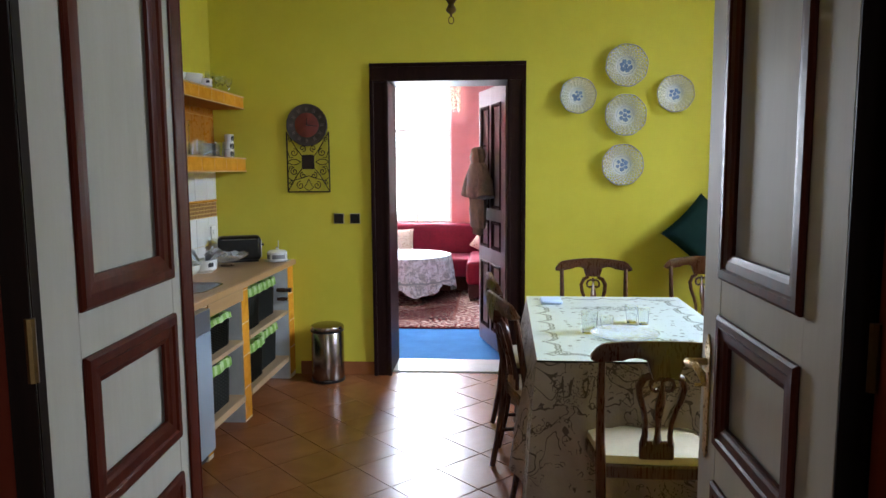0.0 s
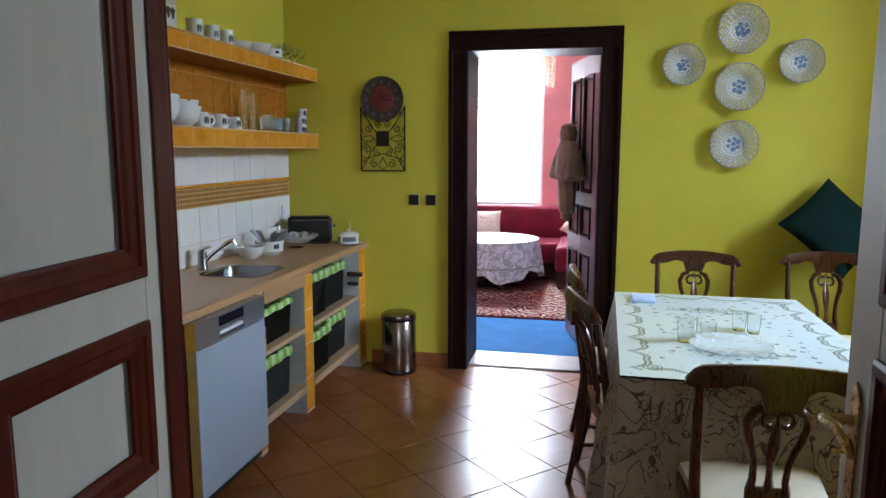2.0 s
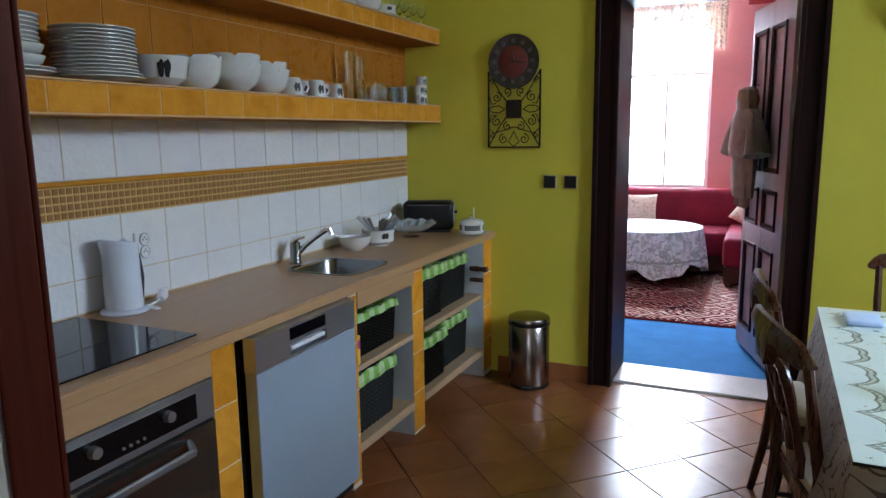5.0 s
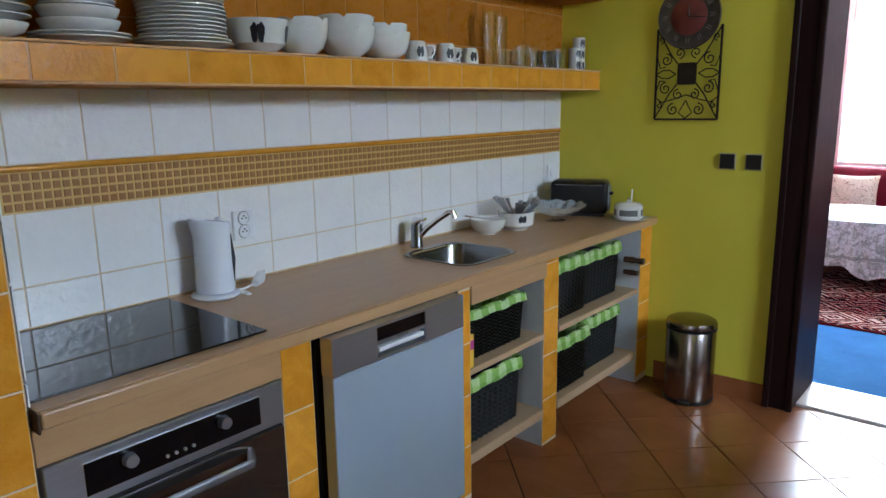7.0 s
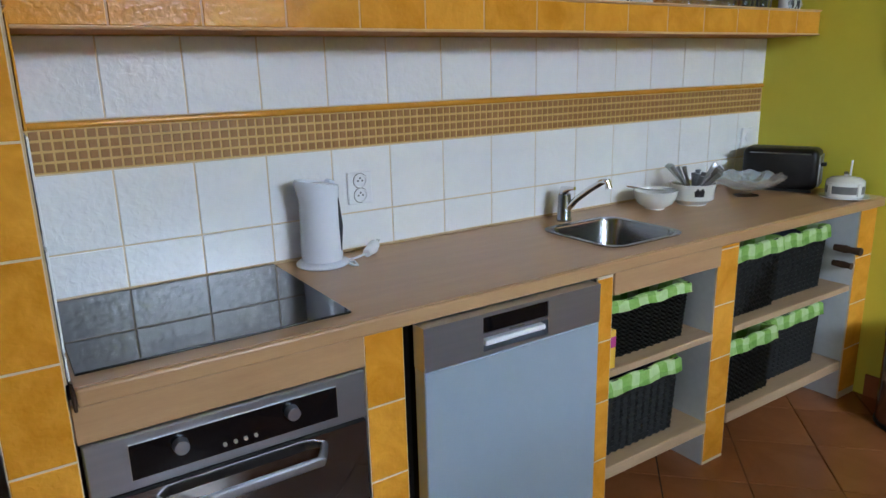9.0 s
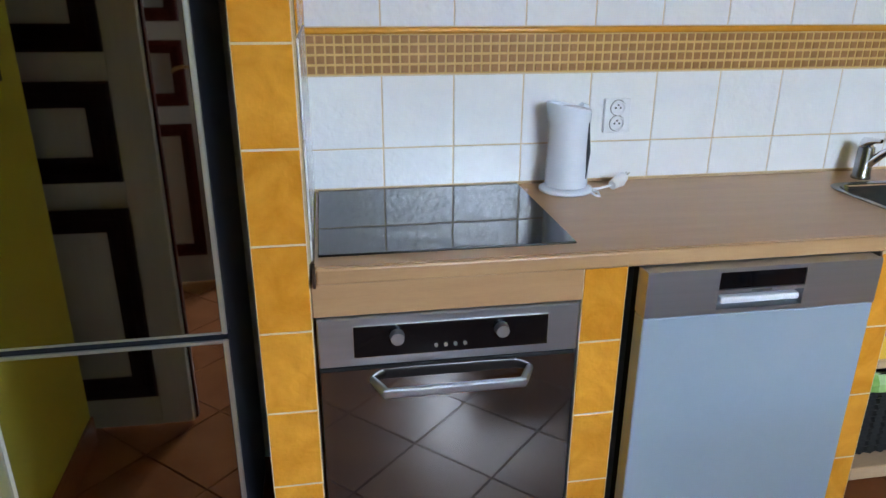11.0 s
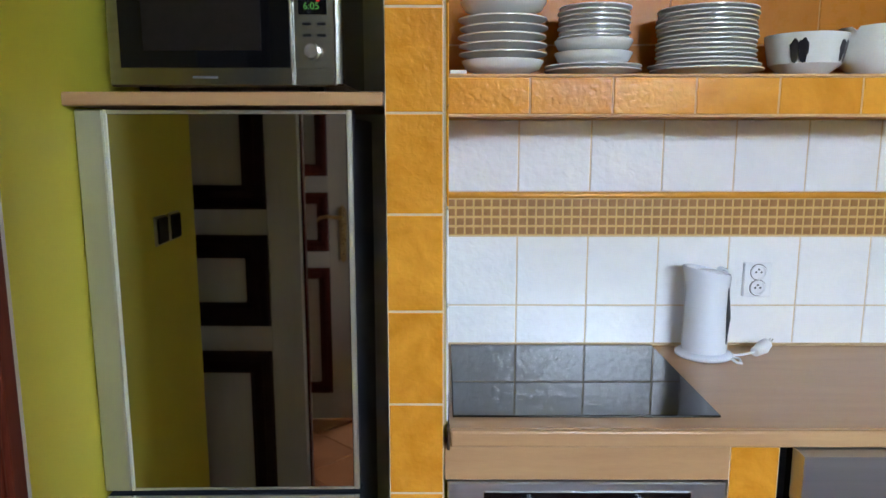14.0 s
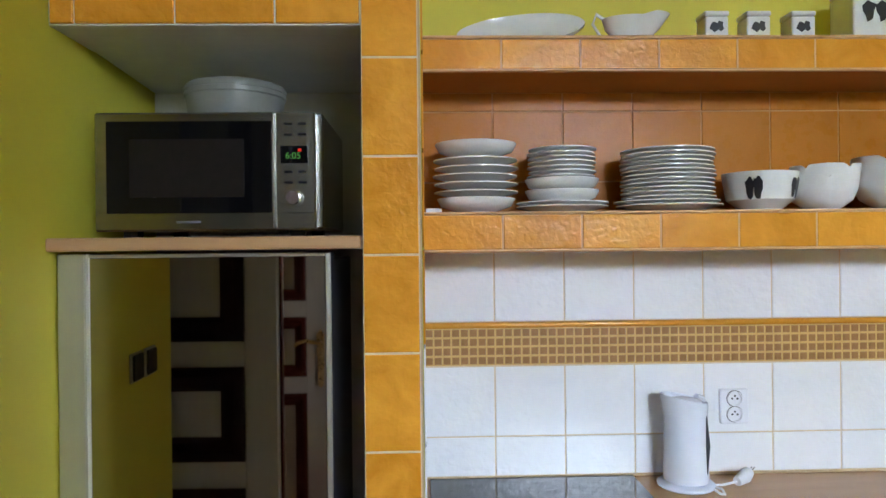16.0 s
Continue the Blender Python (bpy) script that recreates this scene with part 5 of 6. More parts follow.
# on the worktop
b = bowl(pose(-1.41, 4.165, CT), 0.085, 0.072, "white porcelain bowl with a spoon lying in it", 0.45)
sp = thing("spoon", pose(-1.41, 4.165, CT + 0.075), "steel tablespoon lying across a bowl", "spoon")
part("handle", tube([(-0.03, -0.13, 0.022), (0.0, -0.05, 0.004), (0.02, 0.02, -0.004)], [0.004, 0.003, 0.003], 8, flat=0.5), CHROME, sp, smooth=True)
part("head", lathe([(0, -0.006), (0.015, -0.004), (0.022, 0.0), (0.015, -0.002), (0, -0.004)], 18, 1.5, (0.026, 0.045, -0.002)), CHROME, sp, smooth=True)
b = bowl(pose(-1.375, 4.345, CT), 0.088, 0.085, "white porcelain bowl with dark figures holding cutlery", 0.62, prints=3)
rc = random.Random(11)
for k in range(24):
    a, l = radians(rc.uniform(-60, 75) + (180 if k % 4 == 0 else 0)), rc.uniform(0.14, 0.18)
    ct = thing("cutlery", pose(-1.375, 4.345, CT + 0.014), "steel knife or fork standing in a bowl", "cutlery", "cutlery in the bowl")
    dx, dy = math.cos(a), math.sin(a) * 0.9
    q = [(-0.02 * dx, -0.02 * dy, 0.0), (0.055 * dx, 0.055 * dy, l * 0.45), ((0.06 + 0.05) * dx, (0.06 + 0.05) * dy, l * 0.8)]
    part("handle", tube([*q[:2]], [0.0035, 0.004], 6, flat=0.5), STEEL, ct)
    part("head", tube([q[1], q[2]], [0.005, 0.010], 8, flat=0.2), STEEL, ct, smooth=True)
gb = thing("glass_bowl", pose(-1.345, 4.66, CT), "wide footed cut-glass bowl", "bowl")
part("foot", lathe([(0.0, 0), (0.05, 0), (0.05, 0.003), (0.02, 0.010), (0.018, 0.022), (0, 0.022)], 28), GLASS, gb, smooth=True)
bm = lathe([(0.018, 0.0225), (0.07, 0.034), (0.115, 0.058), (0.15, 0.084), (0.147, 0.086), (0.11, 0.063), (0.065, 0.039), (0, 0.030)], 48)
for v in bm.verts:
    r_ = math.hypot(v.co.x, v.co.y)
    if r_ > 0.06:
        v.co.z += 0.006 * math.cos(12 * math.atan2(v.co.y, v.co.x)) * r_ / 0.15
part("bowl", bm, RIBGLASS, gb, smooth=True)
ts = thing("toaster", pose(-1.345, 4.905, CT, 0, 0, 22), "black plastic long-slot toaster with a grey end frame", "toaster")
part("body", B((-0.15, 0.15, -0.075, 0.075, 0.012, 0.185), bevel=0.028, seg=4), BLACKPLASTIC, ts, smooth=True)
part("slot", B((-0.11, 0.11, -0.014, 0.014, 0.1852, 0.187)), DARKBLUE, ts)
part("end_frame", tube([(0.151, -0.05, 0.03), (0.151, -0.05, 0.155), (0.151, 0.05, 0.155), (0.151, 0.05, 0.03)], 0.004, 8, closed=True), STEEL, ts, smooth=True)
part("lever", B((0.150, 0.172, -0.016, 0.016, 0.11, 0.125), bevel=0.003), BLACKPLASTIC, ts)
part("front_rim", tube([(-0.12, -0.077, 0.165), (0.12, -0.077, 0.165)], 0.0025, 6), STEEL, ts)
part("foot", B((-0.13, 0.13, -0.06, 0.06, 0.0005, 0.0118)), BLACKPLASTIC, ts)
sb = thing("sugar_basin", pose(-1.065, 4.90, CT), "white lidded basin with grey bands on a saucer", "sugar basin")
part("saucer", lathe([(0.0, 0), (0.06, 0), (0.092, 0.007), (0.092, 0.010), (0.055, 0.004), (0, 0.004)], 36), CERAMIC, sb, smooth=True)
part("body", lathe([(0.0, 0.0045), (0.064, 0.0045), (0.071, 0.012), (0.071, 0.068), (0.067, 0.072), (0, 0.072)], 36), CERAMIC, sb, smooth=True)
part("band", lathe([(0.0714, 0.024), (0.0722, 0.024), (0.0722, 0.054), (0.0714, 0.054)], 36), bpy.data.materials["grey_lettering_bar"], sb)
for k in range(4):
    a = radians(-20 + 90 * k)
    part("ridge", B((-0.004, 0.004, -0.009, 0.009, 0.016, 0.064), bevel=0.002), CERAMIC, sb).matrix_basis = Matrix.Rotation(a, 4, "Z") @ Matrix.Translation((0.073, 0, 0))
part("lid", lathe([(0.070, 0.0725), (0.055, 0.083), (0.02, 0.088), (0, 0.089)], 30), CERAMIC, sb, smooth=True)
part("lid_knob", lathe([(0.0, 0.088), (0.006, 0.088), (0.011, 0.100), (0.007, 0.108), (0, 0.109)], 16), CHROME, sb, smooth=True)
part("spoon", tube([(0.0, 0.03, 0.086), (0.0, 0.035, 0.15)], 0.004, 8), CERAMIC, sb)


# ---- baskets ----
def woven(w, d, h, taper=0.06, n=(30, 22), rows=26):
    """An open woven basket wall, over and under."""
    bm = bmesh.new()
    nx, ny = n
    rings = []
    for inner in (0, 1):
        for i in (range(rows + 1) if not inner else (rows, 0)):
            z = h * i / rows
            s = 1 - taper * (1 - i / rows)
            a, b = w / 2 * s - inner * 0.01, d / 2 * s - inner * 0.01
            path = [(-a + 2 * a * k / nx, -b, 0, -1) for k in range(nx)] + [(a, -b + 2 * b * k / ny, 1, 0) for k in range(ny)] + \
                   [(a - 2 * a * k / nx, b, 0, 1) for k in range(nx)] + [(-a, b - 2 * b * k / ny, -1, 0) for k in range(ny)]
            ring = []
            for j, (x, y, ox, oy) in enumerate(path):
                o = 0 if inner else 0.0042 * (1 if i % 2 else -1) * (1 if j % 3 else -0.7)
                ring.append(bm.verts.new((x + ox * o, y + oy * o, z + inner * 0.0)))
            rings.append(ring)
    m = len(rings[0])
    for a, b in zip(rings, rings[1:]):
        for k in range(m):
            bm.faces.new((a[k], a[(k + 1) % m], b[(k + 1) % m], b[k]))
    bm.faces.new(rings[0][::-1])
    return bm


def liner(w, d, h, seed, fold=0.042):
    rnd = random.Random(seed)
    bm = bmesh.new()
    n = 72
    rings = []
    for off, z, wav in ((0.011, h - fold, 0.002), (0.009, h - 0.02, 0.002), (0.007, h + 0.002, 0.001), (0.0, h + 0.008, 0.002), (-0.012, h + 0.002, 0.004), (-0.02, h - 0.09, 0.006), (-0.022, h - 0.16, 0.003)):
        ring = []
        for k in range(n):
            t = k / n * 4
            s, f = int(t), t - int(t)
            a, b = w / 2 + off, d / 2 + off
            x, y = ((-a + 2 * a * f, -b), (a, -b + 2 * b * f), (a - 2 * a * f, b), (-a, b - 2 * b * f))[s]
            ring.append(bm.verts.new((x + rnd.uniform(-wav, wav) * 0.5, y + rnd.uniform(-wav, wav) * 0.5, z + rnd.uniform(-wav, wav) * 0.4 + 0.003 * math.sin(k * 0.9 + seed))))
        rings.append(ring)
    for a, b in zip(rings, rings[1:]):
        for k in range(n):
            bm.faces.new((a[k], a[(k + 1) % n], b[(k + 1) % n], b[k]))
    bm.faces.new(rings[-1])
    return bm


def basket(x, y, z, w, d, h, seed, content, label):
    """w along y, d along x."""
    ob = thing("basket", pose(x, y, z, 0, 0, 90), label, "basket", "lined wicker baskets")
    part("wicker_body", woven(w, d, h), WICKER, ob)
    part("rim", loft_rim(w, d, h), WICKER, ob)
    part("liner", liner(w, d, h, seed, 0.028 if seed == 1 else 0.046), CHECK, ob, "green and white checked cotton liner", smooth=True)
    if content:
        bm = bmesh.new()
        bmesh.ops.create_grid(bm, x_segments=14, y_segments=10, size=0.5)
        r = random.Random(seed)
        for v in bm.verts:
            v.co = Vector((v.co.x * (w - 0.07), v.co.y * (d - 0.07), h - 0.035 + r.uniform(0, 0.022)))
        part("folded_cloth", bm, content, ob, smooth=True)
    return ob


def loft_rim(w, d, h):
    p = [(-w / 2, -d / 2, h), (w / 2, -d / 2, h), (w / 2, d / 2, h), (-w / 2, d / 2, h)]
    return tube(p, 0.006, 8, closed=True)


NAVY = surface("navy_cloth", (0.01, 0.013, 0.03), (0.02, 0.024, 0.05), 0.9, 20, bump=0.4, bscale=120)
basket(-1.20, 3.73, 0.516, 0.385, 0.30, 0.19, 1, None, "black wicker basket with a green checked liner on the middle board")
basket(-1.20, 3.712, 0.177, 0.365, 0.30, 0.265, 2, NAVY, "black wicker basket with a green checked liner on the bottom board")
basket(-1.20, 4.298, 0.516, 0.31, 0.30, 0.262, 3, None, "full black wicker basket with a green checked liner, near the pier")
basket(-1.22, 4.640, 0.516, 0.35, 0.30, 0.252, 4, NAVY, "black wicker basket with a green checked liner, pushed back")
basket(-1.19, 4.30, 0.177, 0.31, 0.30, 0.25, 5, None, "small black wicker basket with green checked liner on the bottom board")
basket(-1.22, 4.650, 0.177, 0.36, 0.30, 0.26, 6, NAVY, "wide black wicker basket with green checked liner on the bottom board")
pk = thing("sponge_pack", pose(-1.045, 3.523, 0.516), "small yellow packet with a magenta print standing by the pier", "packet")
part("carton", B((-0.025, 0.035, -0.012, 0.014, 0, 0.125), bevel=0.002), YELLOWPACK, pk)
part("print", B((0.0352, 0.0358, -0.010, 0.012, 0.07, 0.105)), MAGENTA, pk)
for z, r, l in ((0.668, 0.017, 0.092), (0.602, 0.015, 0.062)):
    rp = thing("rod_handle", pose(-1.03, 4.905, z), "dark turned handle of a rod kept beside the pier", "handle", "dark rod handles")
    part("grip", tube([(-0.045, -0.01, 0), (0.0, -0.01, 0), (0.02, -0.01, 0), (l - 0.03, -0.01, 0)], [r * 0.8, r, r * 0.75, r], 14), BROWNWOOD, rp, smooth=True)

# ---- pedal bin ----
bn = thing("pedal_bin", pose(-0.715, 4.912, 0, 0, 0, 12), "polished steel pedal bin standing on the tiled floor", "bin")
part("body", lathe([(0.0, 0.022), (0.1166, 0.022), (0.1177, 0.03), (0.1177, 0.372), (0.1145, 0.376), (0, 0.376)], 48), BINSTEEL, bn, smooth=True)
part("base_ring", lathe([(0.0, 0.0), (0.1166, 0.0), (0.1210, 0.006), (0.1210, 0.02), (0.1166, 0.0215)], 48), BLACKPLASTIC, bn, smooth=True)
part("collar", lathe([(0.1183, 0.366), (0.1210, 0.368), (0.1210, 0.382), (0.1166, 0.384), (0.0, 0.384)], 48), BLACKPLASTIC, bn, smooth=True)
part("lid", lathe([(0.1210, 0.385), (0.1220, 0.392), (0.1166, 0.408), (0.0972, 0.418), (0.0540, 0.424), (0, 0.426)], 48), BINSTEEL, bn, smooth=True)
part("pedal", B((-0.028, 0.028, -0.142, -0.10, 0.012, 0.022), bevel=0.004, seg=2), BLACKPLASTIC, bn)

# ---- clock ----
ck = thing("wall_clock", pose(-0.855, YB - 0.002, 1.59), "round faded red clock over a scrolled wrought-iron panel", "clock")


def scroll(cx, cz, r, start, turns, sgn, bm, y=-0.014):
    pts = []
    n = int(22 * turns)
    for k in range(n + 1):
        t = k / n
        a = start + sgn * 2 * math.pi * turns * t
        q = r * (1 - 0.82 * t)
        pts.append((cx + q * math.cos(a), y, cz + q * math.sin(a)))
    tube(pts, 0.0032, 6, bm)


bm = bmesh.new()
W, Hh = 0.155, 0.217
for a, b_ in (((-W, -Hh), (W, -Hh)), ((-W, -Hh), (-W, Hh)), ((W, -Hh), (W, Hh))):
    tube([(a[0], -0.012, a[1]), (b_[0], -0.012, b_[1])], 0.0062, 4, bm)
part("iron_frame", bm, IRON, ck)
for sx in (-1, 1):
    for sz in (-1, 1):
        bm = tube([(sx * W, -0.014, sz * Hh * 0.98), (sx * 0.12, -0.014, sz * 0.155), (sx * 0.085, -0.014, sz * 0.095), (sx * 0.045, -0.014, sz * 0.045)], 0.0036, 6)
        scroll(sx * 0.105, sz * 0.068, 0.030, radians(90 if sx > 0 else 90), 1.4, sx * sz, bm)
        scroll(sx * 0.040, sz * 0.098 - (0.0 if sz < 0 else -0.0), 0.026, radians(-90 * sz), 1.3, sx * -1, bm)
        tube([(sx * 0.155, -0.014, 0), (sx * 0.125, -0.014, sz * 0.018), (sx * 0.09, -0.014, sz * 0.02), (sx * 0.055, -0.014, 0)], 0.003, 6, bm)
        tube([(sx * 0.155, -0.014, sz * 0.09), (sx * 0.135, -0.014, sz * 0.03), (sx * 0.11, -0.014, sz * 0.035)], 0.003, 6, bm)
        if sz < 0:
            scroll(sx * 0.062, -0.170, 0.030, radians(90), 1.4, -sx, bm)
            tube([(0, -0.014, -0.125), (sx * 0.018, -0.014, -0.16), (sx * 0.034, -0.014, -0.185), (0, -0.014, -0.212)], 0.003, 6, bm)
            tube([(sx * 0.155, -0.014, -0.11), (sx * 0.12, -0.014, -0.135), (sx * 0.06, -0.014, -0.12), (0, -0.014, -0.10)], 0.003, 6, bm)
            scroll(sx * 0.135, -0.15, 0.016, radians(90), 1.1, sx, bm)
        else:
            scroll(sx * 0.135, 0.165, 0.018, radians(-90), 1.1, -sx, bm)
        part("scrollwork", bm, IRON, ck)
star = [((0.052 if k % 4 == 0 else 0.043 if k % 2 == 0 else 0.05) * math.cos(2 * math.pi * k / 32) * 1.05, 0.052 * math.sin(2 * math.pi * k / 32) * (1.1 if k % 2 else 0.98)) for k in range(32)]
part("centre_plate", slab_outline([(max(-0.046, min(0.046, u * 1.25)), max(-0.052, min(0.052, v * 1.3))) for u, v in star], -0.02, -0.012), IRON, ck)
cz = 0.265
rotD = Matrix.Translation((0, -0.018, cz)) @ Matrix.Rotation(radians(90), 4, "X")
part("dial_ring", lathe([(0.0, 0.0), (0.148, 0.0), (0.152, 0.008), (0.148, 0.016), (0.140, 0.012), (0.088, 0.010), (0.0, 0.010)], 56), CLOCKRIM, ck, smooth=True).matrix_basis = rotD
part("dial_centre", lathe([(0.0, 0.013), (0.084, 0.013), (0.088, 0.0102)], 48), CLOCKRED, ck, "faded red dial centre", smooth=True).matrix_basis = rotD
for k in range(12):
    a = radians(30 * k)
    bm = B((-0.008, -0.003, -0.012, 0.012, 0, 0.002), (0.003, 0.008, -0.012, 0.012, 0, 0.002))
    part("numeral", bm, NUMERAL, ck).matrix_basis = Matrix.Translation((0.113 * math.sin(a), -0.0305, cz + 0.113 * math.cos(a))) @ Matrix.Rotation(a, 4, "Y") @ Matrix.Rotation(radians(90), 4, "X")
part("hour_hand", tube([(0, -0.034, cz), (0.003, -0.034, cz + 0.052)], [0.0045, 0.002], 6), BLACKPLASTIC, ck)
part("minute_hand", tube([(0, -0.035, cz), (0.085, -0.035, cz - 0.010)], [0.004, 0.0015], 6), BLACKPLASTIC, ck)


# ---- wall plates ----
def wall_plate(x, z, r, seed):
    ob = thing("wall_plate", pose(x, YB - 0.006, z) @ Matrix.Rotation(radians(90), 4, "X") @ Matrix.Rotation(seed * 0.9, 4, "Z"), "pierced white porcelain wall plate with a cobalt flower centre", "plate", "pierced plates on the wall")
    bm = bmesh.new()
    lathe([(0.0, 0.004), (r * 0.44, 0.004), (r * 0.5, 0.010), (r * 0.5, 0.013), (r * 0.43, 0.007), (0, 0.007)], 48, bm=bm)
    part("centre", bm, CERAMIC, ob, smooth=True)
    bm = bmesh.new()
    n = 24
    for rows, (ra, rb) in enumerate(((0.5, 0.655), (0.655, 0.81), (0.81, 0.965))):
        za, zb = 0.012 + 0.03 * (ra - 0.5) * 2, 0.012 + 0.03 * (rb - 0.5) * 2
        for k in range(n):
            for s in (-1, 1):
                a0, a1 = 2 * math.pi * (k + 0.0) / n, 2 * math.pi * (k + s * 0.5) / n
                tube([(r * ra * math.cos(a0), r * ra * math.sin(a0), za), (r * rb * math.cos(a1), r * rb * math.sin(a1), zb)], 0.0050, 4, bm)
    for q in (0.5, 0.655, 0.81):
        z_ = 0.012 + 0.06 * (q - 0.5)
        tube([(r * q * math.cos(t), r * q * math.sin(t), z_) for t in (2 * math.pi * k / 48 for k in range(48))], 0.0021, 5, bm, closed=True)
    part("pierced_rim", bm, RIMWHITE, ob, "openwork porcelain rim")
    part("edge", tube([(r * 0.985 * math.cos(t) * (1 + 0.012 * math.cos(8 * t)), r * 0.985 * math.sin(t) * (1 + 0.012 * math.cos(8 * t)), 0.041) for t in (2 * math.pi * k / 96 for k in range(96))], 0.0042, 6, closed=True), PLATEEDGE, ob, "grey-blue scalloped edge")
    bm = bmesh.new()
    rnd = random.Random(seed)
    for k in range(6):
        a = radians(60 * k + rnd.uniform(-8, 8))
        cx, cy = r * 0.22 * math.cos(a), r * 0.22 * math.sin(a)
        q = r * rnd.uniform(0.09, 0.13)
        bm.faces.new([bm.verts.new((cx + q * math.cos(t) * rnd.uniform(0.7, 1.1), cy + q * math.sin(t) * rnd.uniform(0.7, 1.1), 0.0078)) for t in (2 * math.pi * j / 12 for j in range(12))])
    bm.faces.new([bm.verts.new((r * 0.1 * math.cos(t), r * 0.1 * math.sin(t), 0.0079)) for t in (2 * math.pi * j / 14 for j in range(14))])
    part("flower_print", bm, BLUEPRINT, ob, "cobalt blue flower print")
    part("print_ring", tube([(r * 0.41 * math.cos(t), r * 0.41 * math.sin(t), 0.0085) for t in (2 * math.pi * k / 64 for k in range(64))], 0.0013, 4, closed=True), BLUEPRINT, ob)


for i, (x, z, r) in enumerate(((1.082, 2.036, 0.124), (1.412, 2.236, 0.145), (1.411, 1.898, 0.143), (1.398, 1.553, 0.144), (1.748, 2.039, 0.126))):
    wall_plate(x, z, r, i + 1)

# ---- hanging lamp, of which the foot shows ----
hl = thing("hanging_lamp", pose(0.305, 3.2, 2.17), "aged brass hanging lamp stem with a turned finial and ring", "lamp")
part("ring", tube([(0.012 * math.cos(t), 0, 0.014 + 0.016 * math.sin(t)) for t in (2 * math.pi * k / 20 for k in range(20))], 0.002, 6, closed=True), DARKBRASS, hl)
part("finial", lathe([(0.0, 0.03), (0.004, 0.031), (0.006, 0.04), (0.02, 0.05), (0.024, 0.06), (0.012, 0.082), (0.02, 0.095), (0.034, 0.115), (0.036, 0.135), (0.02, 0.155), (0.008, 0.17), (0, 0.171)], 24), DARKBRASS, hl, smooth=True)
part("stem", tube([(0, 0, 0.17), (0, 0, 0.9295)], 0.007, 10), DARKBRASS, hl)


# ---- dining table ----
TB = pose(1.137, 3.525, 0, 0, 0, -0.9)
TW, TL, TH = 0.90, 1.45, 0.747
tb = thing("dining_table", TB, "dark cherry wooden dining table under a cloth", "table")
part("tabletop", B((-TW / 2, TW / 2, -TL / 2, TL / 2, TH - 0.03, TH), bevel=0.004), CHAIRWOOD, tb)
part("apron", B((-TW / 2 + 0.06, TW / 2 - 0.06, -TL / 2 + 0.06, -TL / 2 + 0.08, TH - 0.12, TH - 0.031)), CHAIRWOOD, tb)
part("apron", B((-TW / 2 + 0.06, TW / 2 - 0.06, TL / 2 - 0.08, TL / 2 - 0.06, TH - 0.12, TH - 0.031)), CHAIRWOOD, tb)
for sx in (-1, 1):
    for sy in (-1, 1):
        x, y = sx * (TW / 2 - 0.05), sy * (TL / 2 - 0.05)
        part("leg", lathe([(0.0, 0), (0.022, 0), (0.026, 0.03), (0.02, 0.05), (0.032, 0.12), (0.036, 0.3), (0.03, 0.45), (0.036, 0.5), (0.036, TH - 0.031)], 16, centre=(x, y, 0)), CHAIRWOOD, tb, smooth=True)
tc = thing("tablecloth", TB, "white lace-print tablecloth hanging in folds, under a clear table sheet", "tablecloth")
e = 0.004
part("clear_sheet_edge", B((-TW / 2 - e - 0.0015, TW / 2 + e + 0.0015, -TL / 2 - e - 0.0015, -TL / 2 - e - 0.0003, TH - 0.006, TH + 0.0025)), BLACKPLASTIC, tc, "dark edge line of the clear sheet")
part("cloth_top", B((-TW / 2 - e, TW / 2 + e, -TL / 2 - e, TL / 2 + e, TH + 0.0005, TH + 0.003)), TABLELACE, tc)


def skirt(w, l, ztop, drop, amp, n=220, seed=1, flare=0.05, levels=14, rounding=0.0):
    bm = bmesh.new()
    rnd = random.Random(seed)
    ph = [rnd.uniform(0, 6.28) for _ in range(6)]
    rings = []
    for i in range(levels + 1):
        t = i / levels
        ring = []
        for k in range(n):
            s = k / n * 4
            side, f = int(s), s - int(s)
            if rounding:
                a = 2 * math.pi * k / n
                x, y, ox, oy = w / 2 * math.cos(a), l / 2 * math.sin(a), math.cos(a), math.sin(a)
            else:
                a_, b_ = w / 2, l / 2
                x, y = ((-a_ + 2 * a_ * f, -b_), (a_, -b_ + 2 * b_ * f), (a_ - 2 * a_ * f, b_), (-a_, b_ - 2 * b_ * f))[side]
                ox, oy = ((0, -1), (1, 0), (0, 1), (-1, 0))[side]
                c = min(f, 1 - f)
                corner = max(0, 1 - c * 9)
                if f < 0.5:
                    pox, poy = ((-1, 0), (0, -1), (1, 0), (0, 1))[side]
                else:
                    pox, poy = ((1, 0), (0, 1), (-1, 0), (0, -1))[side]
                ox, oy = ox + pox * corner * 0.8, oy + poy * corner * 0.8
            u = k / n * 2 * math.pi
            wav = amp * (math.sin(17 * u + ph[0]) * 0.6 + math.sin(29 * u + ph[1]) * 0.35 + math.sin(7 * u + ph[2]) * 0.4)
            o = t ** 0.8 * (flare + wav)
            z = ztop - drop * t * (1 + 0.04 * math.sin(5 * u + ph[3]) + (0.10 * corner if not rounding else 0.05 * math.sin(13 * u) + 0.10 * math.cos(4 * (u + radians(70)))))
            ring.append(bm.verts.new((x + ox * o, y + oy * o, z)))
        rings.append(ring)
    for a, b in zip(rings, rings[1:]):
        for k in range(n):
            bm.faces.new((a[k], a[(k + 1) % n], b[(k + 1) % n], b[k]))
    return bm


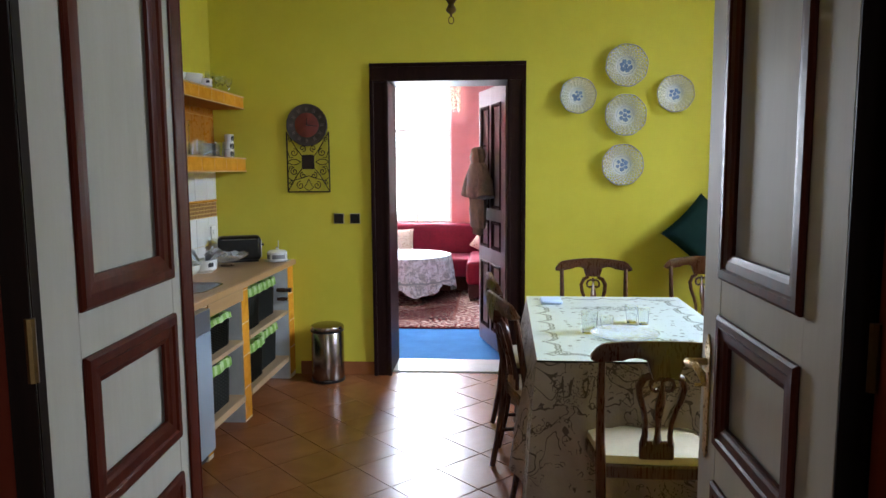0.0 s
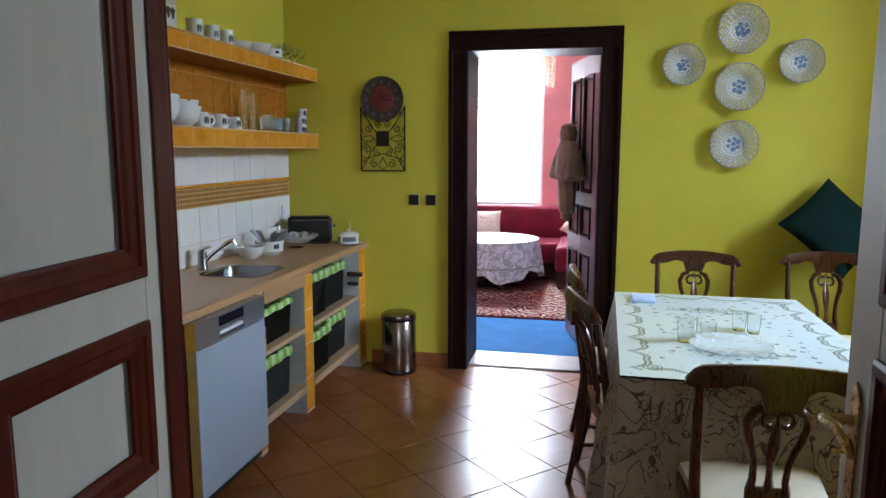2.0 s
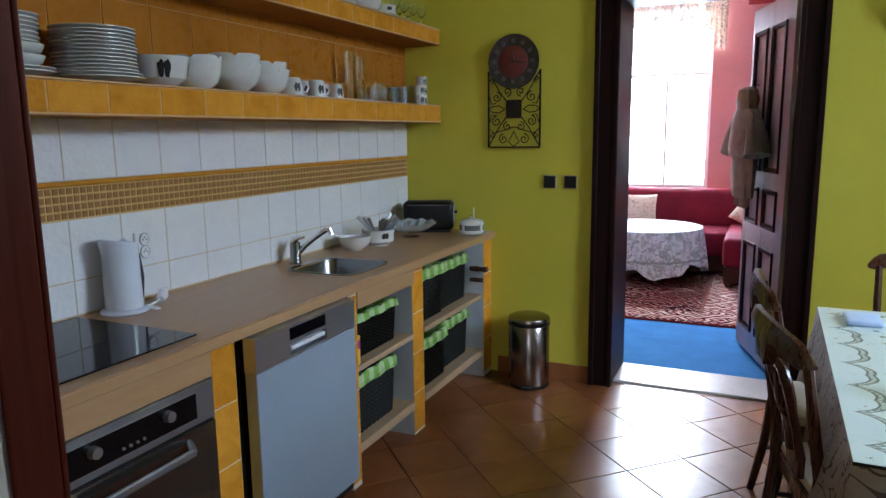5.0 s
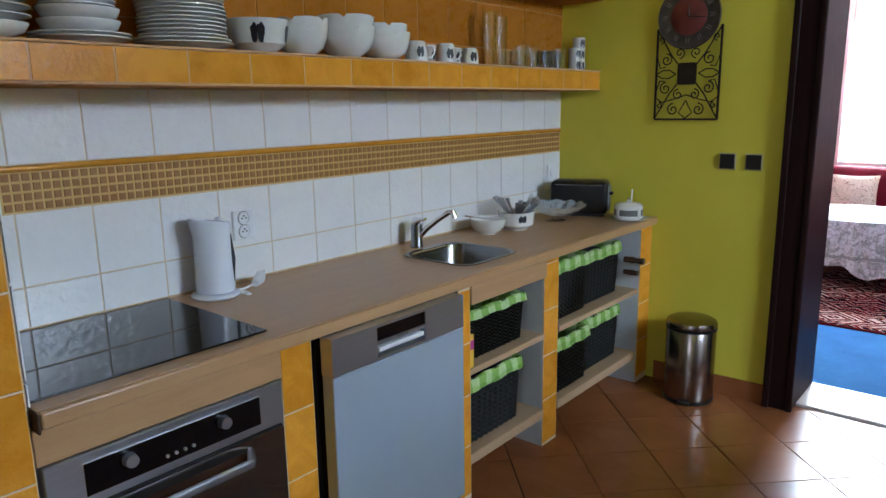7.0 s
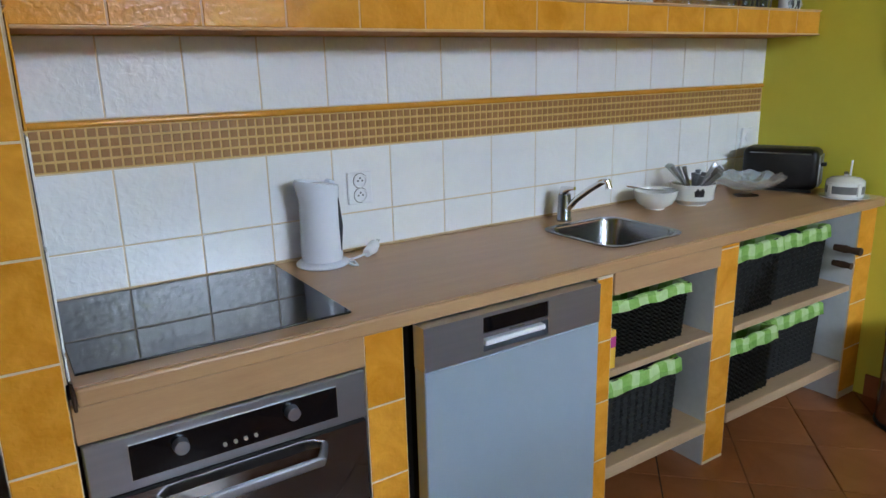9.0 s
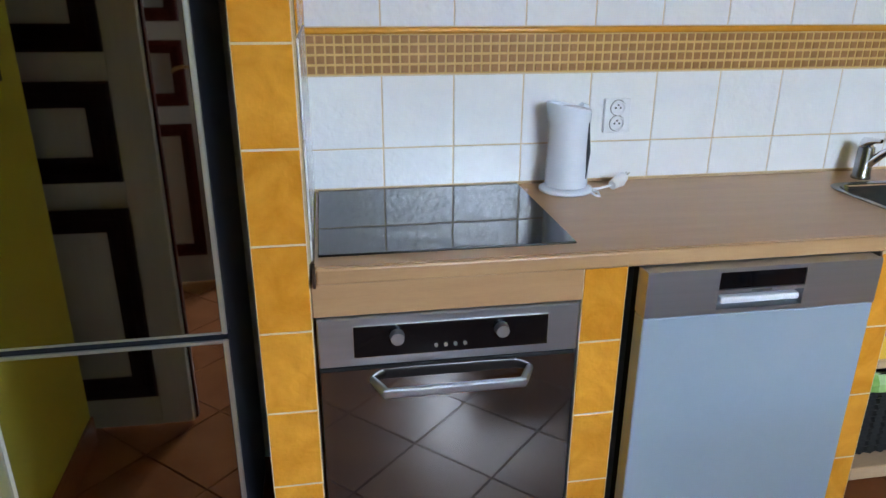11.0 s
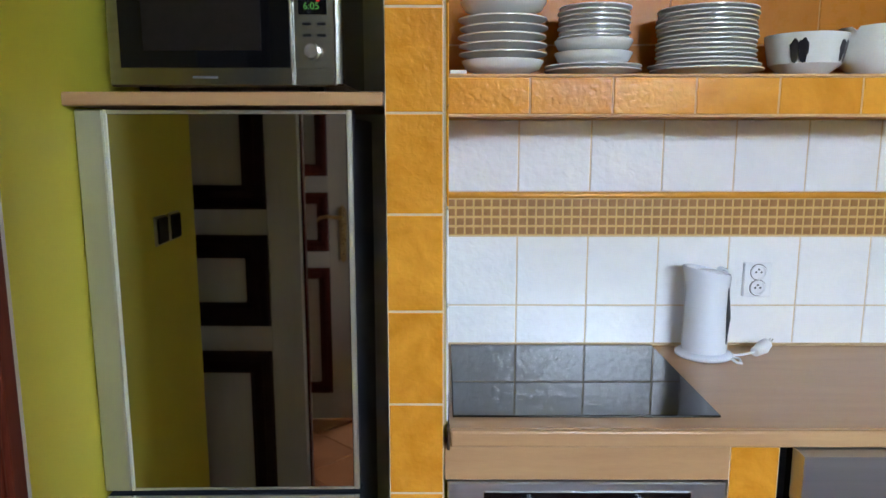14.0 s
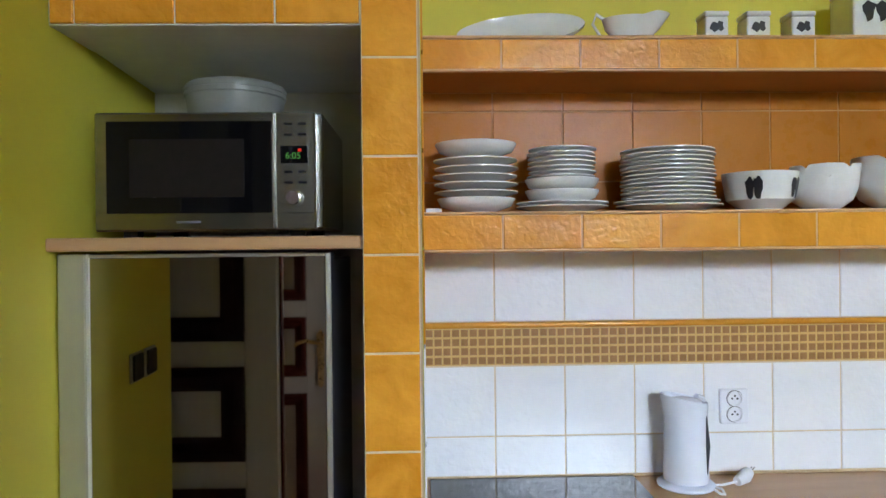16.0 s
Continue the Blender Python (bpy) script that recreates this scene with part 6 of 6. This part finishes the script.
part("cloth_skirt", skirt(TW + 2 * e, TL + 2 * e, TH + 0.002, 0.60, 0.034, flare=0.07), SHADEDLACE, tc, "lace cloth hanging in folds", smooth=True)
TT = TH + 0.0033
tumbler(pose(0.948, 3.30, TT), 0.042, 0.10, "fluted clear glass jug on the table", name="glass_jug", base=0.012)
tumbler(pose(1.045, 3.40, TT), 0.034, 0.055, "small clear glass beaker on the table")
tumbler(pose(1.19, 3.53, TT), 0.032, 0.085, "clear drinking glass on the table")
tumbler(pose(1.24, 3.49, TT), 0.030, 0.08, "clear drinking glass on the table")
gp = thing("glass_plate", pose(1.10, 3.22, TT), "ribbed pressed-glass serving plate", "plate")
bm = lathe([(0, 0.002), (0.08, 0.002), (0.12, 0.009), (0.155, 0.02), (0.155, 0.023), (0.12, 0.014), (0.08, 0.006), (0, 0.006)], 64)
for v in bm.verts:
    q = math.hypot(v.co.x, v.co.y)
    if q > 0.1:
        v.co.z += 0.003 * math.cos(32 * math.atan2(v.co.y, v.co.x))
part("dish", bm, RIBGLASS, gp, smooth=True)
sv = thing("folded_napkin", pose(0.83, 4.06, TT), "folded pale blue napkin on the table", "napkin")
part("cloth", B((-0.06, 0.06, -0.075, 0.075, 0, 0.022), bevel=0.01, seg=3), surface("pale_blue_paper", (0.42, 0.55, 0.78), (0.5, 0.62, 0.84), 0.8, 20), sv, smooth=True)


# ---- chairs ----
def chair(m, label):
    ob = thing("dining_chair", m, label, "chair", "chairs round the table")
    top = [(-0.245, 0.862), (-0.248, 0.888), (-0.235, 0.908), (-0.2, 0.921), (-0.12, 0.933), (0, 0.938), (0.12, 0.933), (0.2, 0.921), (0.235, 0.908), (0.248, 0.888), (0.245, 0.862),
           (0.225, 0.852), (0.195, 0.858), (0.15, 0.876), (0.10, 0.880), (0.066, 0.868), (0.05, 0.842), (0.062, 0.825), (0.045, 0.812), (0, 0.806), (-0.045, 0.812), (-0.062, 0.825), (-0.05, 0.842), (-0.066, 0.868), (-0.10, 0.880), (-0.15, 0.876), (-0.195, 0.858), (-0.225, 0.852)]
    bend = lambda x, z: -0.205 - 0.075 * max(0, (z - 0.46)) / 0.47 - 0.045 * (1 - (x / 0.25) ** 2) * max(0, (z - 0.6)) / 0.33
    bm = bmesh.new()
    n = len(top)
    ya, yb = [], []
    # crest rail built in strips so that it can bow
    cols = 24
    import_rows = []
    for i in range(cols + 1):
        x = -0.248 + 0.496 * i / cols
        ax = abs(x)
        zt = 0.938 - 0.017 * (ax / 0.2) ** 2 - (0.035 * max(0, (ax - 0.2) / 0.048) ** 2)
        zb = 0.806 + (0.010 if ax < 0.03 else 0.0)
        if ax > 0.055:
            zb = 0.868 + 0.012 * math.sin(min(1, (ax - 0.055) / 0.09) * math.pi) - 0.014 * max(0, (ax - 0.12) / 0.11) ** 1.5 + 0.012 * max(0, (ax - 0.225) / 0.023)
        y = bend(x, 0.9)
        import_rows.append([bm.verts.new(c) for c in ((x, y - 0.016, zb), (x, y - 0.020, (zb + zt) / 2), (x, y - 0.008, zt), (x, y + 0.008, zt), (x, y + 0.020, (zb + zt) / 2), (x, y + 0.016, zb))])
    for a, b in zip(import_rows, import_rows[1:]):
        for k in range(6):
            bm.faces.new((a[k], a[(k + 1) % 6], b[(k + 1) % 6], b[k]))
    bm.faces.new(import_rows[0]), bm.faces.new(import_rows[-1][::-1])
    part("crest_rail", bm, CHAIRWOOD, ob, smooth=True)
    # lyre splat
    bm = bmesh.new()
    for s in (-1, 1):
        pts = [(s * x, bend(x, z), z) for x, z in ((0.03, 0.815), (0.062, 0.80), (0.078, 0.765), (0.072, 0.72), (0.056, 0.67), (0.046, 0.62), (0.044, 0.57), (0.05, 0.53))]
        tube(pts, [0.013, 0.015, 0.016, 0.015, 0.013, 0.012, 0.013, 0.015], 8, bm, flat=0.8)
        tube([(s * x, bend(x, z), z) for x, z in ((0.0, 0.792), (0.018, 0.797), (0.034, 0.789), (0.041, 0.772), (0.036, 0.756), (0.023, 0.749), (0.012, 0.756))], 0.0075, 6, bm)
    tube([(0, bend(0, z), z) for z in (0.81, 0.77, 0.735, 0.70, 0.66, 0.62, 0.58, 0.54)], [0.012, 0.010, 0.022, 0.030, 0.027, 0.018, 0.017, 0.026], 10, bm, flat=0.4)
    part("splat", bm, CHAIRWOOD, ob, smooth=True)
    part("splat_foot", B((-0.062, 0.062, -0.224, -0.204, 0.475, 0.545), bevel=0.008, seg=2), CHAIRWOOD, ob)
    for s in (-1, 1):
        part("back_leg", tube([(s * 0.19, -0.275, 0.0), (s * 0.193, -0.235, 0.2), (s * 0.196, -0.208, 0.43), (s * 0.200, -0.215, 0.55), (s * 0.205, -0.243, 0.72), (s * 0.207, -0.268, 0.872)], [0.014, 0.017, 0.020, 0.017, 0.015, 0.013], 8), CHAIRWOOD, ob, smooth=True)
        part("front_leg", lathe([(0.0, 0), (0.015, 0), (0.02, 0.02), (0.013, 0.04), (0.02, 0.10), (0.024, 0.22), (0.017, 0.3), (0.025, 0.33), (0.025, 0.43)], 14, centre=(s * 0.205, 0.19, 0)), CHAIRWOOD, ob, smooth=True)
        part("side_stretcher", tube([(s * 0.193, -0.24, 0.19), (s * 0.204, 0.19, 0.17)], 0.010, 8), CHAIRWOOD, ob, smooth=True)
    part("cross_stretcher", tube([(-0.2, -0.02, 0.18), (0.2, -0.02, 0.18)], 0.010, 8), CHAIRWOOD, ob, smooth=True)
    rs = lambda k, z: [((0.195 + 0.03 * (y + 0.2) / 0.4) * k * x, y * k, z) for x, y in ((-1, -0.205), (-0.5, -0.208), (0, -0.21), (0.5, -0.208), (1, -0.205), (1.03, -0.1), (1.05, 0.05), (1.03, 0.17), (0.9, 0.215), (0.5, 0.232), (0, 0.236), (-0.5, 0.232), (-0.9, 0.215), (-1.03, 0.17), (-1.05, 0.05), (-1.03, -0.1))]
    part("seat_frame", loft([rs(0.98, 0.395), rs(1.0, 0.40), rs(1.0, 0.44), rs(0.985, 0.447)]), CHAIRWOOD, ob)
    part("seat_cushion", loft([rs(0.95, 0.4475), rs(0.975, 0.46), rs(0.95, 0.478), rs(0.8, 0.488), rs(0.4, 0.492)]), CREAM, ob, "cream upholstered seat pad", smooth=True)
    return ob


ch = chair(pose(1.086, 2.70, 0, 0, 0, -1), "dark cherry wooden lyre-back dining chair with cream seat")
copy_thing(ch, pose(0.802, 3.36, 0, 0, 0, -76))["label"] = "dark cherry lyre-back dining chair turned slightly beside the hanging cloth"
copy_thing(ch, pose(0.780, 3.93, 0, 0, 0, -85))["label"] = "dark cherry lyre-back dining chair at the long table side"
copy_thing(ch, pose(1.145, 4.33, 0, 0, 0, 179))["label"] = "dark cherry lyre-back dining chair between table end and yellow wall"
copy_thing(ch, pose(1.875, 4.45, 0, 0, 0, 178))["label"] = "dark cherry lyre-back dining chair carrying a green pillow"


def pillow(name, m, w, h, d, material, label, pinch=0.14):
    ob = thing(name, m, label, "pillow")
    bm = bmesh.new()
    n = 16
    grid = {}
    for s in (-1, 1):
        for i in range(n + 1):
            for j in range(n + 1):
                u, v = i / n * 2 - 1, j / n * 2 - 1
                edge = i in (0, n) or j in (0, n)
                if edge and s == 1:
                    grid[s, i, j] = grid[-1, i, j]
                    continue
                q = (1 - u * u) * (1 - v * v)
                fx, fz = 1 - pinch * (1 - u * u) * v * v * 0 - pinch * (1 - v * v) * 0.5 * u * u, 1 - pinch * (1 - u * u) * 0.5 * v * v
                grid[s, i, j] = bm.verts.new((u * w / 2 * fx, s * d / 2 * q ** 0.45 + 0.004 * noise.noise(Vector((u * 3, s, v * 3))), v * h / 2 * fz))
    for s in (-1, 1):
        for i in range(n):
            for j in range(n):
                bm.faces.new([grid[s, i, j], grid[s, i + 1, j], grid[s, i + 1, j + 1], grid[s, i, j + 1]])
    part("cover", bm, material, ob, smooth=True)
    return ob


pillow("pillow", pose(1.955, 4.87, 1.065, 0, 0, 0) @ Matrix.Rotation(radians(-24), 4, "X") @ Matrix.Rotation(radians(45), 4, "Y"), 0.47, 0.42, 0.13, GREENFAB, "dark green square pillow standing on its corner")

# ---- kitchen window ----
wd = thing("window_1", pose(0, 0, 0), "tall white-painted kitchen window with a cross bar", "window")
for b in ((3.28, 3.34, 2.85, 2.92, 0.95, 2.92), (3.28, 3.34, 4.18, 4.25, 0.95, 2.92), (3.28, 3.34, 2.92, 4.18, 0.95, 1.02), (3.28, 3.34, 2.92, 4.18, 2.85, 2.92), (3.28, 3.34, 3.51, 3.59, 1.02, 2.85)):
    part("window_frame", B(b, bevel=0.004), WINDOWPAINT, wd)
for y0, y1 in ((2.921, 3.509), (3.591, 4.179)):
    part("glazing_bar", B((3.295, 3.325, y0, y1, 2.2, 2.235)), WINDOWPAINT, wd)
part("window_sill", B((2.90, 3.27, 2.85, 4.25, 0.951, 0.975), bevel=0.004), WINDOWPAINT, wd)

# ---- parlour ----
wd = thing("window_2", pose(0, 0, 0), "tall white-painted parlour window, bright with daylight", "window")
for b in ((-1.029, -0.985, 9.44, 9.50, 0.801, 2.849), (-0.115, -0.071, 9.44, 9.50, 0.801, 2.849), (-0.985, -0.115, 9.44, 9.50, 0.801, 0.85), (-0.985, -0.115, 9.44, 9.50, 2.80, 2.849),
          (-0.985, -0.115, 9.44, 9.50, 2.05, 2.08), (-0.556, -0.534, 9.44, 9.50, 0.85, 2.04)):
    part("window_frame", B(b, bevel=0.004), WINDOWPAINT, wd)
for x0, x1, z0, z1 in ((-0.984, -0.556, 0.851, 2.039), (-0.534, -0.116, 0.851, 2.039), (-0.984, -0.116, 2.091, 2.799)):
    p = part("pane", B((x0, x1, 9.468, 9.474, z0, z1)), PANE, wd)
    p.visible_shadow = False
part("window_handle", tube([(-0.128, 9.435, 1.35), (-0.128, 9.425, 1.35), (-0.128, 9.425, 1.47)], 0.008), DARKBRASS, wd)
part("window_sill", B((-1.06, -0.04, 9.32, 9.44, 0.775, 0.80), bevel=0.004), WINDOWPAINT, wd)


def cloth_strip(x0, x1, y, ztop, zbot, folds, scallop=0.05, seed=1):
    bm = bmesh.new()
    nx, nz = 60, 12
    g = []
    for i in range(nx + 1):
        u = i / nx
        x = x0 + (x1 - x0) * u
        zb = zbot(u) + 0.02 * math.sin(u * 40)
        g.append([bm.verts.new((x, y + 0.018 * math.sin(u * folds * 6.28) * (0.3 + 0.7 * j / nz), ztop + (zb - ztop) * j / nz)) for j in range(nz + 1)])
    for a, b in zip(g, g[1:]):
        for j in range(nz):
            bm.faces.new((a[j], b[j], b[j + 1], a[j + 1]))
    return bm


cn = thing("curtain", pose(0, 0, 0), "cream lace curtain pelmet gathered at the sides of the window", "curtain")
part("pelmet", cloth_strip(-1.15, 0.06, 9.27, 2.82, lambda u: 2.60 - 0.28 * (abs(u - 0.5) * 2) ** 3, 14), CURTAIN, cn, smooth=True)
part("side_drape", cloth_strip(-0.16, 0.06, 9.25, 2.81, lambda u: 2.34 - 0.05 * u, 4), CURTAIN, cn, smooth=True)
part("rail", tube([(-1.2, 9.27, 2.83), (0.12, 9.27, 2.83)], 0.010), WINDOWPAINT, cn)
for x in (-1.1, 0.05):
    part("bracket", B((x - 0.01, x + 0.01, 9.28, 9.349, 2.82, 2.84)), WINDOWPAINT, cn)
setting("picture_rail", B((0.25, 1.99, 9.325, 9.349, 2.735, 2.80), (1.975, 1.999, 5.55, 9.32, 2.735, 2.80), bevel=0.003), surface("deep_red_rail_paint", (0.25, 0.02, 0.03), (0.32, 0.03, 0.04), 0.5, 5), "deep red painted rail")

sf = thing("corner_sofa", pose(0, 0, 0), "wine-red velvet corner sofa below the window", "sofa")
part("back_cushion", B((-2.0, 1.2, 9.06, 9.30, 0.42, 0.83), bevel=0.05, seg=4), VELVET, sf, smooth=True)
part("seat", B((-2.0, 0.40, 8.42, 9.055, 0.22, 0.45), bevel=0.04, seg=4), VELVET, sf, smooth=True)
part("chaise_seat", B((0.18, 0.95, 7.94, 9.055, 0.20, 0.475), bevel=0.05, seg=4), VELVET, sf, smooth=True)
part("side_back", B((0.955, 1.2, 7.94, 9.055, 0.2, 0.80), bevel=0.05, seg=4), VELVET, sf, smooth=True)
part("base", B((-1.98, 0.175, 8.48, 9.28, 0.05, 0.219)), DARKCLOTH, sf)
part("base", B((0.20, 1.18, 7.97, 8.47, 0.05, 0.199), (0.20, 1.18, 8.48, 9.28, 0.05, 0.199)), DARKCLOTH, sf)
for x, y in ((0.24, 8.0), (1.14, 8.0), (-1.9, 8.52), (-1.9, 9.2), (1.14, 9.2)):
    part("foot", lathe([(0.0, 0.0), (0.022, 0.0), (0.03, 0.0495), (0, 0.0495)], 14, centre=(x, y, 0)), BROWNWOOD, sf)
PATTERN = lace("patterned_cushion_cover", (0.55, 0.5, 0.4), (0.2, 0.15, 0.1), 9.0)
pillow("cushion", pose(-0.74, 8.93, 0.61, -18, 0, 6), 0.40, 0.34, 0.13, PATTERN, "beige patterned cushion leaning on the sofa back")
pillow("cushion", pose(0.44, 8.90, 0.63, -16, 30, -10), 0.38, 0.38, 0.13, PATTERN, "beige patterned cushion in the sofa corner")

ct = thing("coffee_table", pose(-0.52, 8.08, 0.012), "low round table with a dark pedestal foot", "table")
part("tabletop", lathe([(0, 0.50), (0.50, 0.50), (0.51, 0.515), (0.50, 0.53), (0, 0.53)], 48), CHAIRWOOD, ct, smooth=True)
part("pedestal", lathe([(0.0, 0.05), (0.05, 0.05), (0.04, 0.15), (0.06, 0.25), (0.035, 0.4), (0.1, 0.499)], 20), CHAIRWOOD, ct, smooth=True)
for k in range(4):
    a = radians(45 + 90 * k - 12)
    part("foot", tube([(0.03 * math.cos(a), 0.03 * math.sin(a), 0.12), (0.2 * math.cos(a), 0.2 * math.sin(a), 0.06), (0.34 * math.cos(a), 0.34 * math.sin(a), 0.02)], [0.03, 0.025, 0.018], 8), BROWNWOOD, ct, smooth=True)
tc = thing("round_tablecloth", pose(-0.52, 8.08, 0.012), "white lace tablecloth hanging round a low table", "tablecloth")
bm = skirt(1.03, 1.03, 0.536, 0.375, 0.034, 300, 4, 0.03, 14, 1.0)
part("skirt", bm, sheer_lace(), tc, smooth=True)
part("top", lathe([(0, 0.5385), (0.49, 0.5385), (0.515, 0.536)], 60), ROUNDLACE, tc, smooth=True)

rg_ = thing("rug", pose(-0.76, 7.66, 0.0), "oriental rug in dark red, navy and cream", "rug")
part("woven_field", B((-1.2, 1.2, -1.08, 1.6, 0.0005, 0.011), bevel=0.003), RUG, rg_)
# cloth figure on the parlour door
dl = thing("hanging_garment_doll", inner.matrix_world @ pose(0.56, 0.022, 0), "beige cloth scarecrow doll hanging on a hook of the door", "doll")
bm = bmesh.new()
sec = [(1.72, 0.02, 0.02, 0.0), (1.70, 0.055, 0.05, 0.0), (1.64, 0.075, 0.06, 0.01), (1.585, 0.06, 0.05, 0.0), (1.565, 0.10, 0.055, -0.01), (1.50, 0.135, 0.065, 0.0), (1.42, 0.14, 0.07, 0.01), (1.33, 0.15, 0.075, 0.0), (1.29, 0.15, 0.07, 0.0), (1.28, 0.10, 0.06, 0.0), (1.18, 0.10, 0.06, 0.0), (1.06, 0.095, 0.05, 0.01), (1.03, 0.09, 0.045, 0.0)]
rings = []
for z, a, b, o in sec:
    rings.append([(1.75 * a * math.cos(t) * (1 + 0.09 * math.sin(7 * t + z * 9)) + o, 0.07 + b * math.sin(t) * (1 + 0.1 * math.sin(5 * t + z * 30)), z) for t in (2 * math.pi * k / 32 for k in range(32))])
loft(rings, bm=bm)
for s in (-1, 1):
    tube([(s * 0.14, 0.07, 1.53), (s * 0.235, 0.07, 1.43), (s * 0.275, 0.075, 1.30)], [0.045, 0.06, 0.075], 10, bm)
    tube([(s * 0.055, 0.07, 1.05), (s * 0.06, 0.07, 0.99), (s * 0.062, 0.08, 0.965)], [0.03, 0.03, 0.02], 10, bm)
tube([(0, 0.002, 1.73), (0, 0.07, 1.71)], 0.006, 6, bm)
part("body", bm, DOLLCLOTH, dl, smooth=True)


# ---- tiles: walls, shelves and floor ----
EAST = Matrix.Rotation(radians(90), 4, "Z") @ Matrix.Rotation(radians(90), 4, "X")
tw = thing("tiled_splashback", pose(0, 0, 0), "white wavy-glazed tiles with an ochre mosaic band behind the worktop", "tiles")
part("bed", B((XW + 0.0005, XW + 0.0055, 2.080, YB - 0.002, CT, 1.198)), TILEGROUT, tw)
part("bed", B((XW + 0.0005, XW + 0.0055, 2.080, YB - 0.002, 1.322, 1.521)), TILEGROUT, tw)
part("bed", B((XW + 0.0005, XW + 0.003, 2.080, YB - 0.002, 1.1985, 1.3215)), TILEGROUT, tw)
part("bed", B((XW + 0.0005, XW + 0.0055, 2.080, YB - 0.002, 1.625, 1.973)), DARKGROUT, tw)
for k in range(15):
    ya, yb = 2.08 + 0.2 * k, min(2.28 + 0.2 * k, YB - 0.002)
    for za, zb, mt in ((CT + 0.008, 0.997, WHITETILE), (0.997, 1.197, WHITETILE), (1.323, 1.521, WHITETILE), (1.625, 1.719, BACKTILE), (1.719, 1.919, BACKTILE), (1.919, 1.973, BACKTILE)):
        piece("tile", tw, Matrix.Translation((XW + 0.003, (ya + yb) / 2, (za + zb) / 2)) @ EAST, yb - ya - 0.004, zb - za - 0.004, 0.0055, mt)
    for ob, z0, z1 in SH:
        piece("tile", ob, Matrix.Translation((-1.3338, (ya + yb) / 2, (z0 + z1) / 2)) @ EAST, yb - ya - 0.005, z1 - z0 - 0.016, 0.0085, ORANGETILE)
part("listel", tube([(XW + 0.004, 2.081, 1.313), (XW + 0.004, YB - 0.003, 1.313)], 0.0088, 10), LISTEL, tw, "narrow rounded orange border tile", smooth=True)
part("mosaic_bed", B((XW + 0.0032, XW + 0.005, 2.081, YB - 0.003, 1.199, 1.304)), MOSGROUT, tw)
verts, faces = [], []
rm = random.Random(8)
for i in range(118):
    for j in range(4):
        y, z = 2.094 + 0.0251 * i, 1.2125 + 0.0262 * j
        s, d = 0.0100, XW + 0.0075 + rm.uniform(-0.0005, 0.0005)
        n0 = len(verts)
        verts += [(XW + 0.005, y - s, z - s), (XW + 0.005, y + s, z - s), (XW + 0.005, y + s, z + s), (XW + 0.005, y - s, z + s)]
        s -= 0.0015
        tl = rm.uniform(-0.0004, 0.0004)
        verts += [(d - tl, y - s, z - s), (d + tl, y + s, z - s), (d + tl, y + s, z + s), (d - tl, y - s, z + s)]
        faces += [(n0 + 4, n0 + 5, n0 + 6, n0 + 7)] + [(n0 + a, n0 + (a + 1) % 4, n0 + 4 + (a + 1) % 4, n0 + 4 + a) for a in range(4)]
me = bpy.data.meshes.new("mosaic")
me.from_pydata(verts, [], faces)
me.materials.append(MOSAIC)
mo = new("mosaic", me)
mo.parent = tw
tagged(mo, "ochre glass mosaic", kind="stuff")

S = 0.2121
for i in range(-9, 17):
    for j in range(-12, 9):
        if (i + j) % 2 == 0:
            continue
        x, y = S * i, 4.48 + S * j - 0.424 * 2
        x, y = S * i, 4.48 - S * 16 + S * (j + 12)
        if x > 3.05 or x < -1.75 or y > 5.13 + 0.19 or y < 1.34 - 1.0:
            continue
        if y < 1.2 and not -0.5 < x < 1.3:
            continue
        cut = y + S > 5.125
        if cut:
            continue
        piece("tile", kitchen_floor, Matrix.Translation((x, y, -0.009)) @ Matrix.Rotation(radians(45), 4, "Z"), 0.2952, 0.2952, 0.009, TERRA, 0.0014)
# cut tiles along the threshold
for i in range(-9, 17):
    x = S * i
    rows = [4.48 + S * j for j in range(-1, 5)]
    for j in range(-1, 5):
        y = 4.48 + S * j
        if (i + j) % 2 == 0 or y + S <= 5.125 or y - S > 5.12 or x < -1.75 or x > 3.05:
            continue
        h = S - 0.0034
        top = 5.127
        pts = [(x, y - h), (x + h, y)]
        if y + h > top:
            q = top - y
            pts = [(x, y - h)] + ([(x + h, y), (x + h - q, top), (x - h + q, top), (x - h, y)] if q > 0 else [(x + h + q, top), (x - h - q, top)])
        bm = slab_outline(pts, -0.009, 0.0, "z")
        part("tile", bm, TERRA, kitchen_floor)
